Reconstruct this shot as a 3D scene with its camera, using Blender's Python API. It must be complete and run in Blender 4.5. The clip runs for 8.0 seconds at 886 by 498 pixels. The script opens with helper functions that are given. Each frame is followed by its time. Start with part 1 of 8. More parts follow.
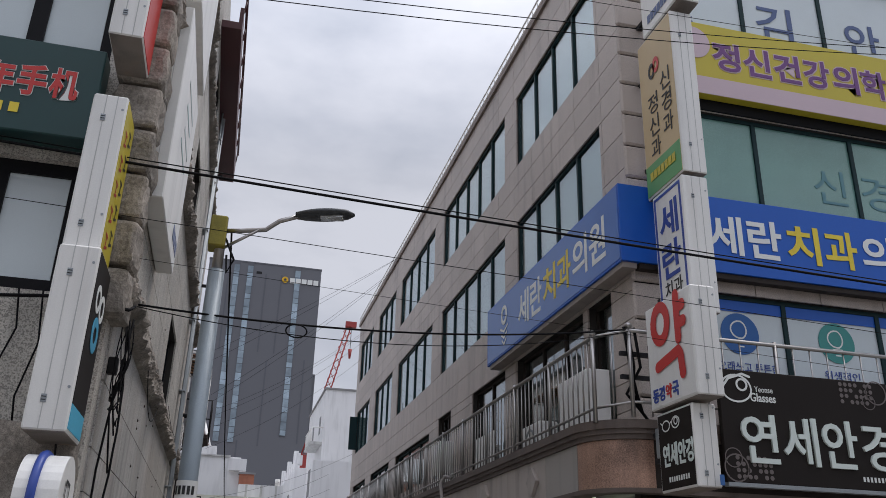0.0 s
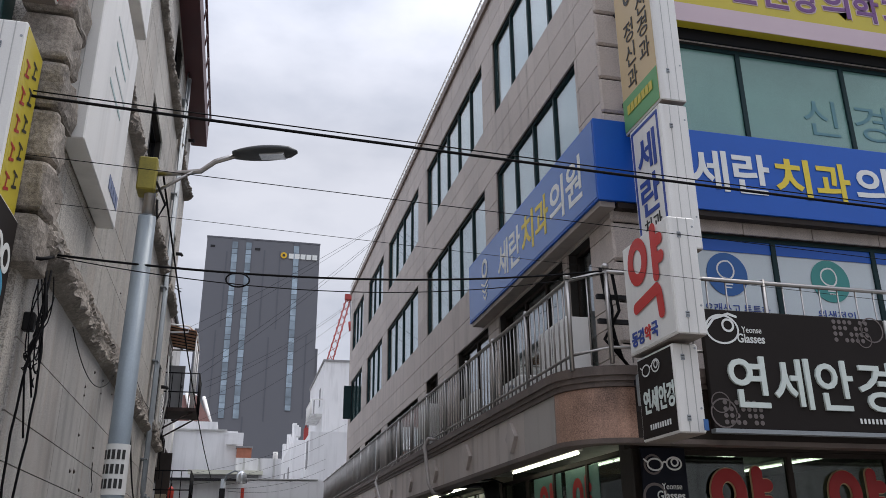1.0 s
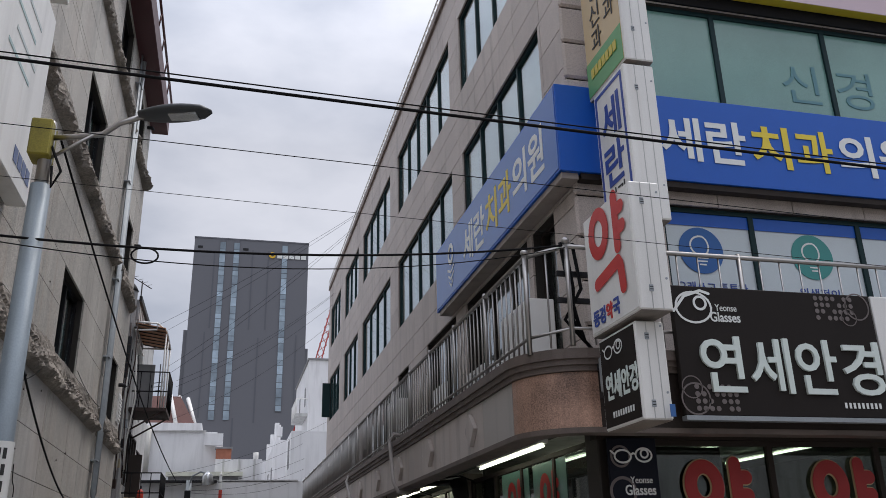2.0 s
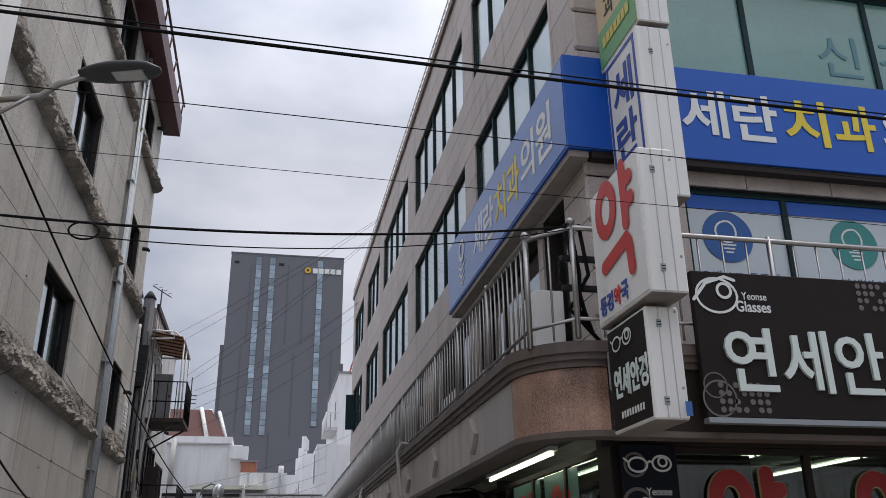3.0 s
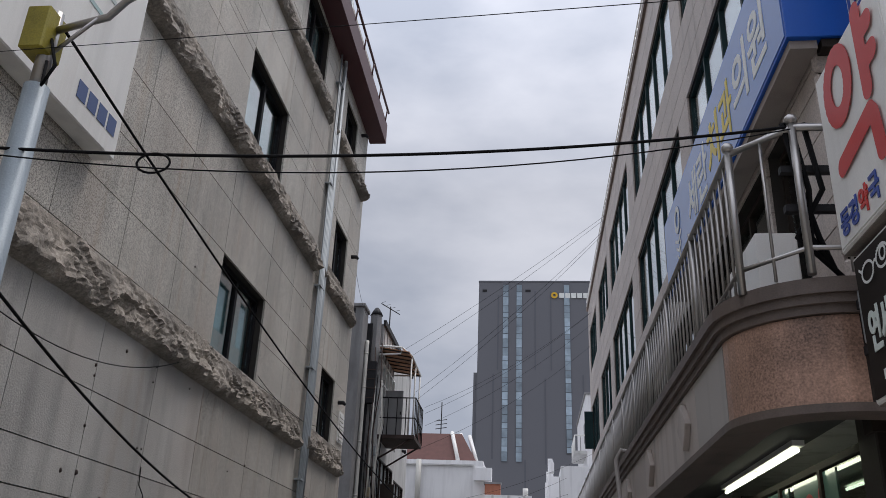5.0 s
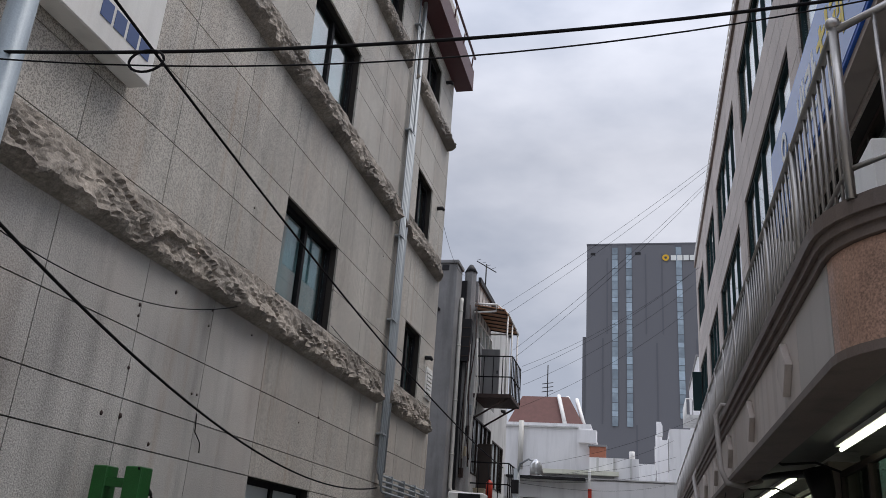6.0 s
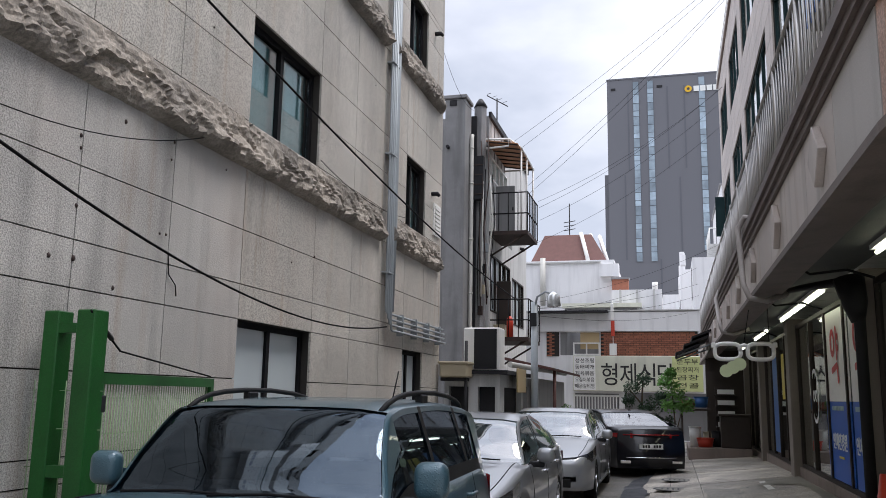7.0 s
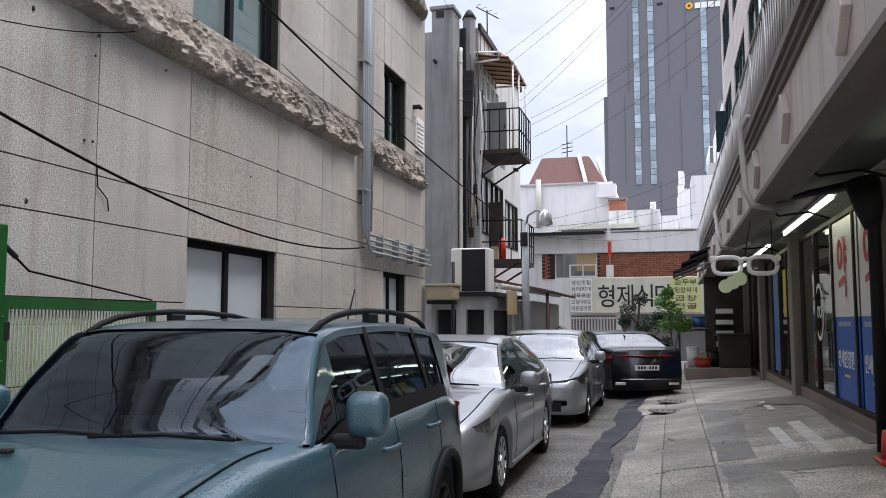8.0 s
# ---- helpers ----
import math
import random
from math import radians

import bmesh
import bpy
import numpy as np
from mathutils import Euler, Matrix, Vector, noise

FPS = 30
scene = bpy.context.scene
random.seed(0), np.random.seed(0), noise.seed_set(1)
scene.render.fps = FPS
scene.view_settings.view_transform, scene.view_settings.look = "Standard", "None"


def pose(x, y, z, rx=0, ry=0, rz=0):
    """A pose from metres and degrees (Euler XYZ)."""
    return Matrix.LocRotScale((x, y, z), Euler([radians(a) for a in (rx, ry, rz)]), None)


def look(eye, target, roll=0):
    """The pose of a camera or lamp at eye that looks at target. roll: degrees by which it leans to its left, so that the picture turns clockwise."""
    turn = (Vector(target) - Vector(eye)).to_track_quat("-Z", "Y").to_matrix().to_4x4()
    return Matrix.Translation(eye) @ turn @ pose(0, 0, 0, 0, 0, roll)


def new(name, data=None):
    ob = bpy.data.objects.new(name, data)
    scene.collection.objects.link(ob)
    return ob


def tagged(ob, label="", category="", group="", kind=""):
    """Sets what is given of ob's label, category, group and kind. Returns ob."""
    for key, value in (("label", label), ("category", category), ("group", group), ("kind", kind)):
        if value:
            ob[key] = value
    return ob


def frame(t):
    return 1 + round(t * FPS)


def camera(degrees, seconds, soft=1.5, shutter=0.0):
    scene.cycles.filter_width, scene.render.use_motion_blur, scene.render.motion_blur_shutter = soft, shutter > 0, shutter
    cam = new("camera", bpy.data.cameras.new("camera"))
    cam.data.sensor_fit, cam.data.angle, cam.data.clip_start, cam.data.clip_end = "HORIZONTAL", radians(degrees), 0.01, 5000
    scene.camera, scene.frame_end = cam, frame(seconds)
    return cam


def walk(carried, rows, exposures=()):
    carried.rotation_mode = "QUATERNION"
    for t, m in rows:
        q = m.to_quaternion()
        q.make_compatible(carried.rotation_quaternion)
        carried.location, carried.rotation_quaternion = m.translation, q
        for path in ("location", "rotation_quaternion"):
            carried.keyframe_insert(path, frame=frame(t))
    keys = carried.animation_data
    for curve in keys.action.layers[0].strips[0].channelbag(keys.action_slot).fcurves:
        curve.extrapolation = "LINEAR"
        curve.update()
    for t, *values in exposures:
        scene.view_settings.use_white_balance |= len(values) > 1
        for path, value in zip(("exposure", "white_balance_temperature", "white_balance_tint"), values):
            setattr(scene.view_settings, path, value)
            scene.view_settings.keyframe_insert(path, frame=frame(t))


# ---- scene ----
cam = camera(55.7, 8.0, soft=0.6)
METRES, EYE, TILT, LEAN, TURN = 8.0, 1.7, 0.0, 0.0, -13.8
ROWS = [
    (0.0, 0.0, 0.0, 0.0, -0.61, 22.36, -1.48),
    (0.5, 0.0306, 0.0498, -0.0023, 0.03, 22.1, -0.36),
    (1.0, 0.058, 0.1014, -0.0046, 0.16, 20.39, 0.42),
    (1.5, 0.0826, 0.1572, -0.0011, -0.1, 20.3, 0.9),
    (2.0, 0.1205, 0.2144, 0.0016, -0.12, 20.3, 1.34),
    (3.5, 0.1918, 0.4005, 0.003, 3.79, 22.44, -0.17),
    (4.0, 0.2035, 0.4605, 0.0009, 6.06, 23.29, -0.78),
    (4.5, 0.2215, 0.5219, -0.0014, 13.0, 23.28, -0.77),
    (6.0, 0.2429, 0.7064, 0.0002, 26.53, 20.32, -3.96),
    (6.5, 0.2418, 0.7687, -0.003, 28.28, 13.42, -1.31),
    (7.0, 0.2255, 0.8291, -0.0051, 28.89, 9.92, -0.96),
    (7.5, 0.214, 0.8884, -0.0108, 29.3, 6.51, -0.41),
    (8.0, 0.2034, 0.9431, -0.0108, 29.0, 4.96, 0.07),
]
walk(cam, [(t, pose(0, 0, EYE, TILT, LEAN, TURN) @ pose(METRES * x, METRES * y, METRES * z, 90 + pitch, roll, yaw)) for t, x, y, z, yaw, pitch, roll in ROWS],
     exposures=[(0.0, -0.21), (0.5, -0.15), (1.1, 0.03), (2.0, -0.07), (3.3, -0.06), (4.5, -0.19), (5.8, -0.11), (6.6, 0.42), (7.2, 0.72), (7.6, 0.92), (8.0, 0.88)])

# ---- world, sun, exposure ----
world = bpy.data.worlds.new("overcast_sky")
scene.world = world
world.use_nodes = True
wn, wl = world.node_tree.nodes, world.node_tree.links
wn.clear()
w_out = wn.new("ShaderNodeOutputWorld")
w_bg = wn.new("ShaderNodeBackground")
w_sky = wn.new("ShaderNodeTexSky")
w_sky.sky_type = "NISHITA"
w_sky.sun_disc = False
w_sky.sun_elevation, w_sky.sun_rotation = radians(66), radians(72)
w_co = wn.new("ShaderNodeTexCoord")
w_map = wn.new("ShaderNodeMapping")
w_map.inputs["Scale"].default_value = (1.0, 1.0, 2.2)
w_map.inputs["Location"].default_value = (0.35, 0.1, 0.4)
w_no = wn.new("ShaderNodeTexNoise")
w_no.inputs["Scale"].default_value, w_no.inputs["Detail"].default_value = 2.6, 6
w_no.inputs["Roughness"].default_value = 0.5
w_ra = wn.new("ShaderNodeValToRGB")
w_ra.color_ramp.elements[0].position, w_ra.color_ramp.elements[0].color = 0.36, (0.445, 0.48, 0.575, 1)
w_ra.color_ramp.elements[1].position, w_ra.color_ramp.elements[1].color = 0.62, (0.77, 0.785, 0.87, 1)
w_sep = wn.new("ShaderNodeSeparateXYZ")
w_up = wn.new("ShaderNodeMapRange")
w_up.inputs[1].default_value, w_up.inputs[2].default_value = 0.45, 1.0
w_up.inputs[3].default_value, w_up.inputs[4].default_value = 1.0, 2.8
w_mul = wn.new("ShaderNodeVectorMath")
w_mul.operation = "SCALE"
w_mix = wn.new("ShaderNodeMix")
w_mix.data_type = "RGBA"
w_mix.inputs[0].default_value = 0.93
w_dim = wn.new("ShaderNodeVectorMath")
w_dim.operation = "SCALE"
w_dim.inputs[3].default_value = 0.1
wl.new(w_co.outputs["Generated"], w_map.inputs["Vector"])
wl.new(w_map.outputs[0], w_no.inputs["Vector"])
wl.new(w_no.outputs[0], w_ra.inputs[0])
wl.new(w_co.outputs["Generated"], w_sep.inputs[0])
wl.new(w_sep.outputs[2], w_up.inputs[0])
wl.new(w_ra.outputs[0], w_mul.inputs[0])
wl.new(w_up.outputs[0], w_mul.inputs[3])
wl.new(w_sky.outputs[0], w_dim.inputs[0])
wl.new(w_dim.outputs[0], w_mix.inputs[6])
wl.new(w_mul.outputs[0], w_mix.inputs[7])
wl.new(w_mix.outputs[2], w_bg.inputs[0])
w_bg.inputs[1].default_value = 1.0
wl.new(w_bg.outputs[0], w_out.inputs[0])

sun_data = bpy.data.lights.new("sun", "SUN")
sun_data.energy, sun_data.angle, sun_data.color = 1.5, radians(25), (1.0, 0.935, 0.885)
sun = new("sun", sun_data)
sun.matrix_world = look((25, 8, 60), (0, 0, 0))

# ---- materials ----


def mat(name, col, rough=0.7, metal=0.0, var=0.12, scale=6.0, bump=0.15, fine=90.0, stain=0.0, stretch=(1, 1, 1), rand=0.0, spec=0.5, coat=0.0, blotch=0.0, rust=0.0, drops=0.0, pits=0.0, grit=130):
    """A procedural surface: colour that varies at two scales, streaks or stains, fine relief."""
    m = bpy.data.materials.new(name)
    m.use_nodes = True
    n, l = m.node_tree.nodes, m.node_tree.links
    b = n["Principled BSDF"]
    b.inputs["Roughness"].default_value, b.inputs["Metallic"].default_value = rough, metal
    b.inputs["Specular IOR Level"].default_value = spec
    b.inputs["Coat Weight"].default_value = coat
    b.inputs["Coat Roughness"].default_value = 0.04
    geo = n.new("ShaderNodeNewGeometry")
    mp = n.new("ShaderNodeMapping")
    mp.inputs["Scale"].default_value = stretch
    l.new(geo.outputs["Position"], mp.inputs["Vector"])
    big = n.new("ShaderNodeTexNoise")
    big.inputs["Scale"].default_value, big.inputs["Detail"].default_value = scale * 0.25, 5
    l.new(mp.outputs[0], big.inputs["Vector"])
    sm = n.new("ShaderNodeTexNoise")
    sm.inputs["Scale"].default_value, sm.inputs["Detail"].default_value = fine, 3
    l.new(geo.outputs["Position"], sm.inputs["Vector"])
    add = n.new("ShaderNodeMath")
    add.operation = "ADD"
    l.new(big.outputs[0], add.inputs[0])
    l.new(sm.outputs[0], add.inputs[1])
    rng = n.new("ShaderNodeMapRange")
    rng.inputs[1].default_value, rng.inputs[2].default_value = 0.6, 1.4
    rng.inputs[3].default_value, rng.inputs[4].default_value = 1 - var, 1 + var
    l.new(add.outputs[0], rng.inputs[0])
    src = rng.outputs[0]
    if rand:
        oi = n.new("ShaderNodeObjectInfo")
        r2 = n.new("ShaderNodeMapRange")
        r2.inputs[3].default_value, r2.inputs[4].default_value = 1 - rand, 1 + rand
        l.new(oi.outputs["Random"], r2.inputs[0])
        mu = n.new("ShaderNodeMath")
        mu.operation = "MULTIPLY"
        l.new(src, mu.inputs[0])
        l.new(r2.outputs[0], mu.inputs[1])
        src = mu.outputs[0]
    if stain:
        st = n.new("ShaderNodeTexNoise")
        mp2 = n.new("ShaderNodeMapping")
        mp2.inputs["Scale"].default_value = (2.3, 2.3, 0.22)
        l.new(geo.outputs["Position"], mp2.inputs["Vector"])
        l.new(mp2.outputs[0], st.inputs["Vector"])
        st.inputs["Scale"].default_value, st.inputs["Detail"].default_value = 1.6, 6
        r3 = n.new("ShaderNodeMapRange")
        r3.inputs[1].default_value, r3.inputs[2].default_value = 0.5, 0.72
        r3.inputs[3].default_value, r3.inputs[4].default_value = 1.0, 1 - stain
        l.new(st.outputs[0], r3.inputs[0])
        mu = n.new("ShaderNodeMath")
        mu.operation = "MULTIPLY"
        l.new(src, mu.inputs[0])
        l.new(r3.outputs[0], mu.inputs[1])
        src = mu.outputs[0]
    if blotch:
        bl = n.new("ShaderNodeTexNoise")
        bl.inputs["Scale"].default_value, bl.inputs["Detail"].default_value, bl.inputs["Roughness"].default_value = 0.9, 9, 0.68
        l.new(geo.outputs["Position"], bl.inputs["Vector"])
        r4 = n.new("ShaderNodeMapRange")
        r4.inputs[1].default_value, r4.inputs[2].default_value = 0.42, 0.6
        r4.inputs[3].default_value, r4.inputs[4].default_value = 1 - blotch, 1.0
        l.new(bl.outputs[0], r4.inputs[0])
        mu = n.new("ShaderNodeMath")
        mu.operation = "MULTIPLY"
        l.new(src, mu.inputs[0])
        l.new(r4.outputs[0], mu.inputs[1])
        src = mu.outputs[0]
        r5 = n.new("ShaderNodeMapRange")
        r5.inputs[1].default_value, r5.inputs[2].default_value = 0.38, 0.62
        r5.inputs[3].default_value, r5.inputs[4].default_value = rough - 0.25, rough + 0.1
        l.new(bl.outputs[0], r5.inputs[0])
        l.new(r5.outputs[0], b.inputs["Roughness"])
    sc = n.new("ShaderNodeVectorMath")
    sc.operation = "SCALE"
    sc.inputs[0].default_value = col
    l.new(src, sc.inputs[3])
    tone = sc.outputs[0]
    if pits:
        # dark mineral grains and small pits
        vo = n.new("ShaderNodeTexNoise")
        vo.inputs["Scale"].default_value, vo.inputs["Detail"].default_value = grit, 2
        l.new(geo.outputs["Position"], vo.inputs["Vector"])
        r6 = n.new("ShaderNodeMapRange")
        r6.inputs[1].default_value, r6.inputs[2].default_value = 0.40, 0.53
        r6.inputs[3].default_value, r6.inputs[4].default_value = 1 - pits, 1.0
        l.new(vo.outputs[0], r6.inputs[0])
        s2 = n.new("ShaderNodeVectorMath")
        s2.operation = "SCALE"
        l.new(tone, s2.inputs[0])
        l.new(r6.outputs[0], s2.inputs[3])
        tone = s2.outputs[0]
    if rust:
        # thin rust runs and broad brown water marks
        for vec, lo, hi, amount, brown in (((5.5, 5.5, 0.30), 0.59, 0.74, rust, (0.30, 0.17, 0.07, 1)), ((1.1, 1.1, 0.5), 0.5, 0.8, rust * 0.8, (0.50, 0.37, 0.29, 1))):
            m3 = n.new("ShaderNodeMapping")
            m3.inputs["Scale"].default_value, m3.inputs["Location"].default_value = vec, (3.7, 1.9, 0.4)
            l.new(geo.outputs["Position"], m3.inputs["Vector"])
            rn = n.new("ShaderNodeTexNoise")
            rn.inputs["Scale"].default_value, rn.inputs["Detail"].default_value = 1.0, 5
            l.new(m3.outputs[0], rn.inputs["Vector"])
            r7 = n.new("ShaderNodeMapRange")
            r7.inputs[1].default_value, r7.inputs[2].default_value = lo, hi
            r7.inputs[3].default_value, r7.inputs[4].default_value = 0.0, amount
            l.new(rn.outputs[0], r7.inputs[0])
            mx = n.new("ShaderNodeMix")
            mx.data_type = "RGBA"
            l.new(r7.outputs[0], mx.inputs[0])
            l.new(tone, mx.inputs[6])
            mx.inputs[7].default_value = brown
            tone = mx.outputs[2]
    l.new(tone, b.inputs["Base Color"])
    if drops:
        # standing rain drops
        vd = n.new("ShaderNodeTexVoronoi")
        vd.inputs["Scale"].default_value = 75
        l.new(geo.outputs["Position"], vd.inputs["Vector"])
        r8 = n.new("ShaderNodeMapRange")
        r8.inputs[1].default_value, r8.inputs[2].default_value = 0.12, 0.42
        r8.inputs[3].default_value, r8.inputs[4].default_value = 1.0, 0.0
        l.new(vd.outputs["Distance"], r8.inputs[0])
        bd = n.new("ShaderNodeBump")
        bd.inputs["Strength"].default_value, bd.inputs["Distance"].default_value = drops, 0.004
        l.new(r8.outputs[0], bd.inputs["Height"])
        l.new(bd.outputs[0], b.inputs["Normal"])
        l.new(bd.outputs[0], b.inputs["Coat Normal"])
    elif bump:
        bp = n.new("ShaderNodeBump")
        bp.inputs["Strength"].default_value, bp.inputs["Distance"].default_value = bump, 0.01
        l.new(sm.outputs[0], bp.inputs["Height"])
        l.new(bp.outputs[0], b.inputs["Normal"])
    return m


def glass(name, tint, gloss_ior=1.5, rough=0.02, tone=(1, 1, 1), beads=0.0, specks=0.0):
    """A pane: clear or tinted glass with mirror gloss by Fresnel."""
    m = bpy.data.materials.new(name)
    m.use_nodes = True
    n, l = m.node_tree.nodes, m.node_tree.links
    n.clear()
    out = n.new("ShaderNodeOutputMaterial")
    tr = n.new("ShaderNodeBsdfTransparent")
    tr.inputs[0].default_value = (*tint, 1)
    gl = n.new("ShaderNodeBsdfGlossy")
    gl.inputs["Roughness"].default_value = rough
    gl.inputs[0].default_value = (*tone, 1)
    lw = n.new("ShaderNodeLayerWeight")
    if beads:
        geo = n.new("ShaderNodeNewGeometry")
        vd = n.new("ShaderNodeTexVoronoi")
        vd.inputs["Scale"].default_value = 70
        l.new(geo.outputs["Position"], vd.inputs["Vector"])
        bd = n.new("ShaderNodeBump")
        bd.inputs["Strength"].default_value, bd.inputs["Distance"].default_value = beads, 0.006
        l.new(vd.outputs["Distance"], bd.inputs["Height"])
        l.new(bd.outputs[0], gl.inputs["Normal"])
    if specks:
        # sparse small rain drops
        geo = n.new("ShaderNodeNewGeometry")
        vs = n.new("ShaderNodeTexVoronoi")
        vs.inputs["Scale"].default_value = 120
        l.new(geo.outputs["Position"], vs.inputs["Vector"])
        rs_ = n.new("ShaderNodeMapRange")
        rs_.inputs[1].default_value, rs_.inputs[2].default_value = 0.05, 0.30
        rs_.inputs[3].default_value, rs_.inputs[4].default_value = 1.0, 0.0
        l.new(vs.outputs["Distance"], rs_.inputs[0])
        bs_ = n.new("ShaderNodeBump")
        bs_.inputs["Strength"].default_value, bs_.inputs["Distance"].default_value = specks, 0.004
        l.new(rs_.outputs[0], bs_.inputs["Height"])
        l.new(bs_.outputs[0], gl.inputs["Normal"])
    po = n.new("ShaderNodeMath")
    po.operation, po.inputs[1].default_value = "POWER", 4.0
    l.new(lw.outputs["Facing"], po.inputs[0])
    base = ((gloss_ior - 1) / (gloss_ior + 1)) ** 2 * 2
    fr = n.new("ShaderNodeMapRange")
    fr.inputs[3].default_value, fr.inputs[4].default_value = base, 0.95
    l.new(po.outputs[0], fr.inputs[0])
    mx = n.new("ShaderNodeMixShader")
    l.new(fr.outputs[0], mx.inputs[0])
    l.new(tr.outputs[0], mx.inputs[1])
    l.new(gl.outputs[0], mx.inputs[2])
    l.new(mx.outputs[0], out.inputs[0])
    return m


def emit(name, col, power):
    m = bpy.data.materials.new(name)
    m.use_nodes = True
    b = m.node_tree.nodes["Principled BSDF"]
    b.inputs["Base Color"].default_value = (*col, 1)
    b.inputs["Emission Color"].default_value = (*col, 1)
    b.inputs["Emission Strength"].default_value = power
    return m


ASPHALT = mat("asphalt", (0.34, 0.315, 0.28), 0.75, var=1.0, scale=4, fine=40, bump=1.0, blotch=0.35, pits=0.8, grit=38)
TAR = mat("tar_patch", (0.052, 0.053, 0.062), 0.7, var=0.55, scale=9, fine=45, bump=0.8, blotch=0.4)
CONCRETE = mat("worn_concrete", (0.58, 0.525, 0.45), 0.75, var=0.6, scale=3, fine=45, bump=0.9, rand=0.2, blotch=0.42, pits=0.55, grit=60)
ROADWHITE = mat("road_paint", (0.55, 0.54, 0.5), 0.7, var=0.3, scale=30, fine=60)
GRANITE = mat("grey_granite_panel", (0.555, 0.525, 0.475), 0.6, var=0.36, scale=2.5, fine=75, bump=0.2, stain=0.2, rand=0.07, rust=0.32, pits=0.42, grit=75)
GRANITE_GREY = mat("coarse_grey_granite", (0.555, 0.535, 0.505), 0.65, var=0.42, scale=2.5, fine=60, bump=0.35, stain=0.3, rand=0.05, rust=0.25, pits=0.42, grit=95)
GRANITE_BACK = mat("mortar", (0.05, 0.046, 0.042), 0.9, spec=0.1)
ROCK = mat("split_stone", (0.40, 0.355, 0.305), 0.9, var=0.55, scale=9, fine=28, bump=1.0, blotch=0.45, pits=0.35)
BEIGE = mat("beige_stone_panel", (0.54, 0.47, 0.425), 0.5, var=0.14, scale=3, fine=90, bump=0.08, stain=0.2, rand=0.07, pits=0.2, grit=60)
BEIGE_BAND = mat("beige_band", (0.36, 0.31, 0.275), 0.6, var=0.16, scale=3, fine=120, bump=0.15, stain=0.2)
PINK = mat("pink_granite", (0.40, 0.245, 0.18), 0.45, var=0.75, scale=8, fine=70, bump=0.08, stain=0.3, blotch=0.25)
MOULD = mat("cornice_stone", (0.23, 0.18, 0.155), 0.6, var=0.2, scale=5, fine=90, stain=0.3)
# near black: the dark cavity under the balcony is put into this colour
SOFFIT = mat("shaded_soffit", (0.066, 0.069, 0.064), 0.7, var=0.15, scale=3, stain=0.2)
STEEL = mat("stainless_steel", (0.40, 0.385, 0.37), 0.34, metal=1.0, var=0.08, bump=0.0)
GALV = mat("galvanised_steel", (0.33, 0.36, 0.38), 0.5, metal=0.35, var=0.14, scale=8, bump=0.05)
POLE_PAINT = mat("grey_pole_paint", (0.27, 0.32, 0.36), 0.45, metal=0.2, var=0.14, scale=9, stain=0.15)
DARKMETAL = mat("dark_metal", (0.022, 0.022, 0.025), 0.6, var=0.2, spec=0.25)
RUSTY = mat("rusty_steel", (0.042, 0.026, 0.022), 0.8, metal=0.0, var=0.5, scale=14)
FRAME_TEAL = mat("dark_teal_frame", (0.008, 0.030, 0.033), 0.55, var=0.15, spec=0.25)
FRAME_BLACK = mat("black_window_frame", (0.010, 0.010, 0.012), 0.6, var=0.2, spec=0.15)
FRAME_BROWN = mat("brown_frame", (0.032, 0.024, 0.02), 0.6, var=0.25, spec=0.25)
SIGNWHITE = mat("white_sign_metal", (0.82, 0.815, 0.79), 0.4, var=0.06, scale=5, stain=0.14, bump=0.02, rust=0.1)
SIGNBLUE = mat("blue_sign_face", (0.004, 0.10, 0.50), 0.4, var=0.05, bump=0.02)
# paler copy of the sign blue, with the glare on the side face painted in
SIGNBLUE_GLARE = mat("glare_pale_blue_face", (0.085, 0.19, 0.52), 0.22, var=0.05, bump=0.02)
SIGNYELLOW = mat("yellow_sign_face", (0.56, 0.46, 0.04), 0.35, var=0.05, bump=0.02)
SIGNPINK = mat("pink_sign_band", (0.60, 0.47, 0.52), 0.35, var=0.05, bump=0.02)
SIGNDARK = mat("charcoal_sign_face", (0.022, 0.018, 0.0165), 0.6, spec=0.15, var=0.10, bump=0.02)
SIGNNAVY = mat("navy_sign_face", (0.011, 0.013, 0.022), 0.55, var=0.1, bump=0.02, spec=0.15)
SIGNGREEN = mat("dark_green_sign_face", (0.007, 0.045, 0.045), 0.4, var=0.1, bump=0.02)
CREAM = mat("cream_sign_face", (0.56, 0.42, 0.23), 0.4, var=0.08, bump=0.02)
GREEN2 = mat("green_sign_band", (0.12, 0.34, 0.13), 0.4, var=0.08, bump=0.02)
LET_WHITE = mat("white_letter", (0.80, 0.82, 0.80), 0.4, var=0.03, bump=0)
LET_MINT = mat("pale_letter", (0.70, 0.78, 0.74), 0.4, var=0.03, bump=0)
LET_RED = mat("red_letter", (0.56, 0.035, 0.03), 0.4, var=0.08, bump=0)
LET_DRED = mat("dark_red_letter", (0.38, 0.02, 0.02), 0.45, var=0.08, bump=0)
LET_BLUE = mat("blue_letter", (0.03, 0.07, 0.33), 0.4, var=0.06, bump=0)
LET_NAVY = mat("slate_blue_letter", (0.07, 0.11, 0.25), 0.4, var=0.06, bump=0)
LET_YELLOW = mat("yellow_letter", (0.80, 0.62, 0.05), 0.4, var=0.05, bump=0)
LET_BLACK = mat("black_letter", (0.02, 0.02, 0.02), 0.5, var=0.1, bump=0)
LET_PURPLE = mat("purple_letter", (0.15, 0.045, 0.20), 0.4, var=0.06, bump=0)
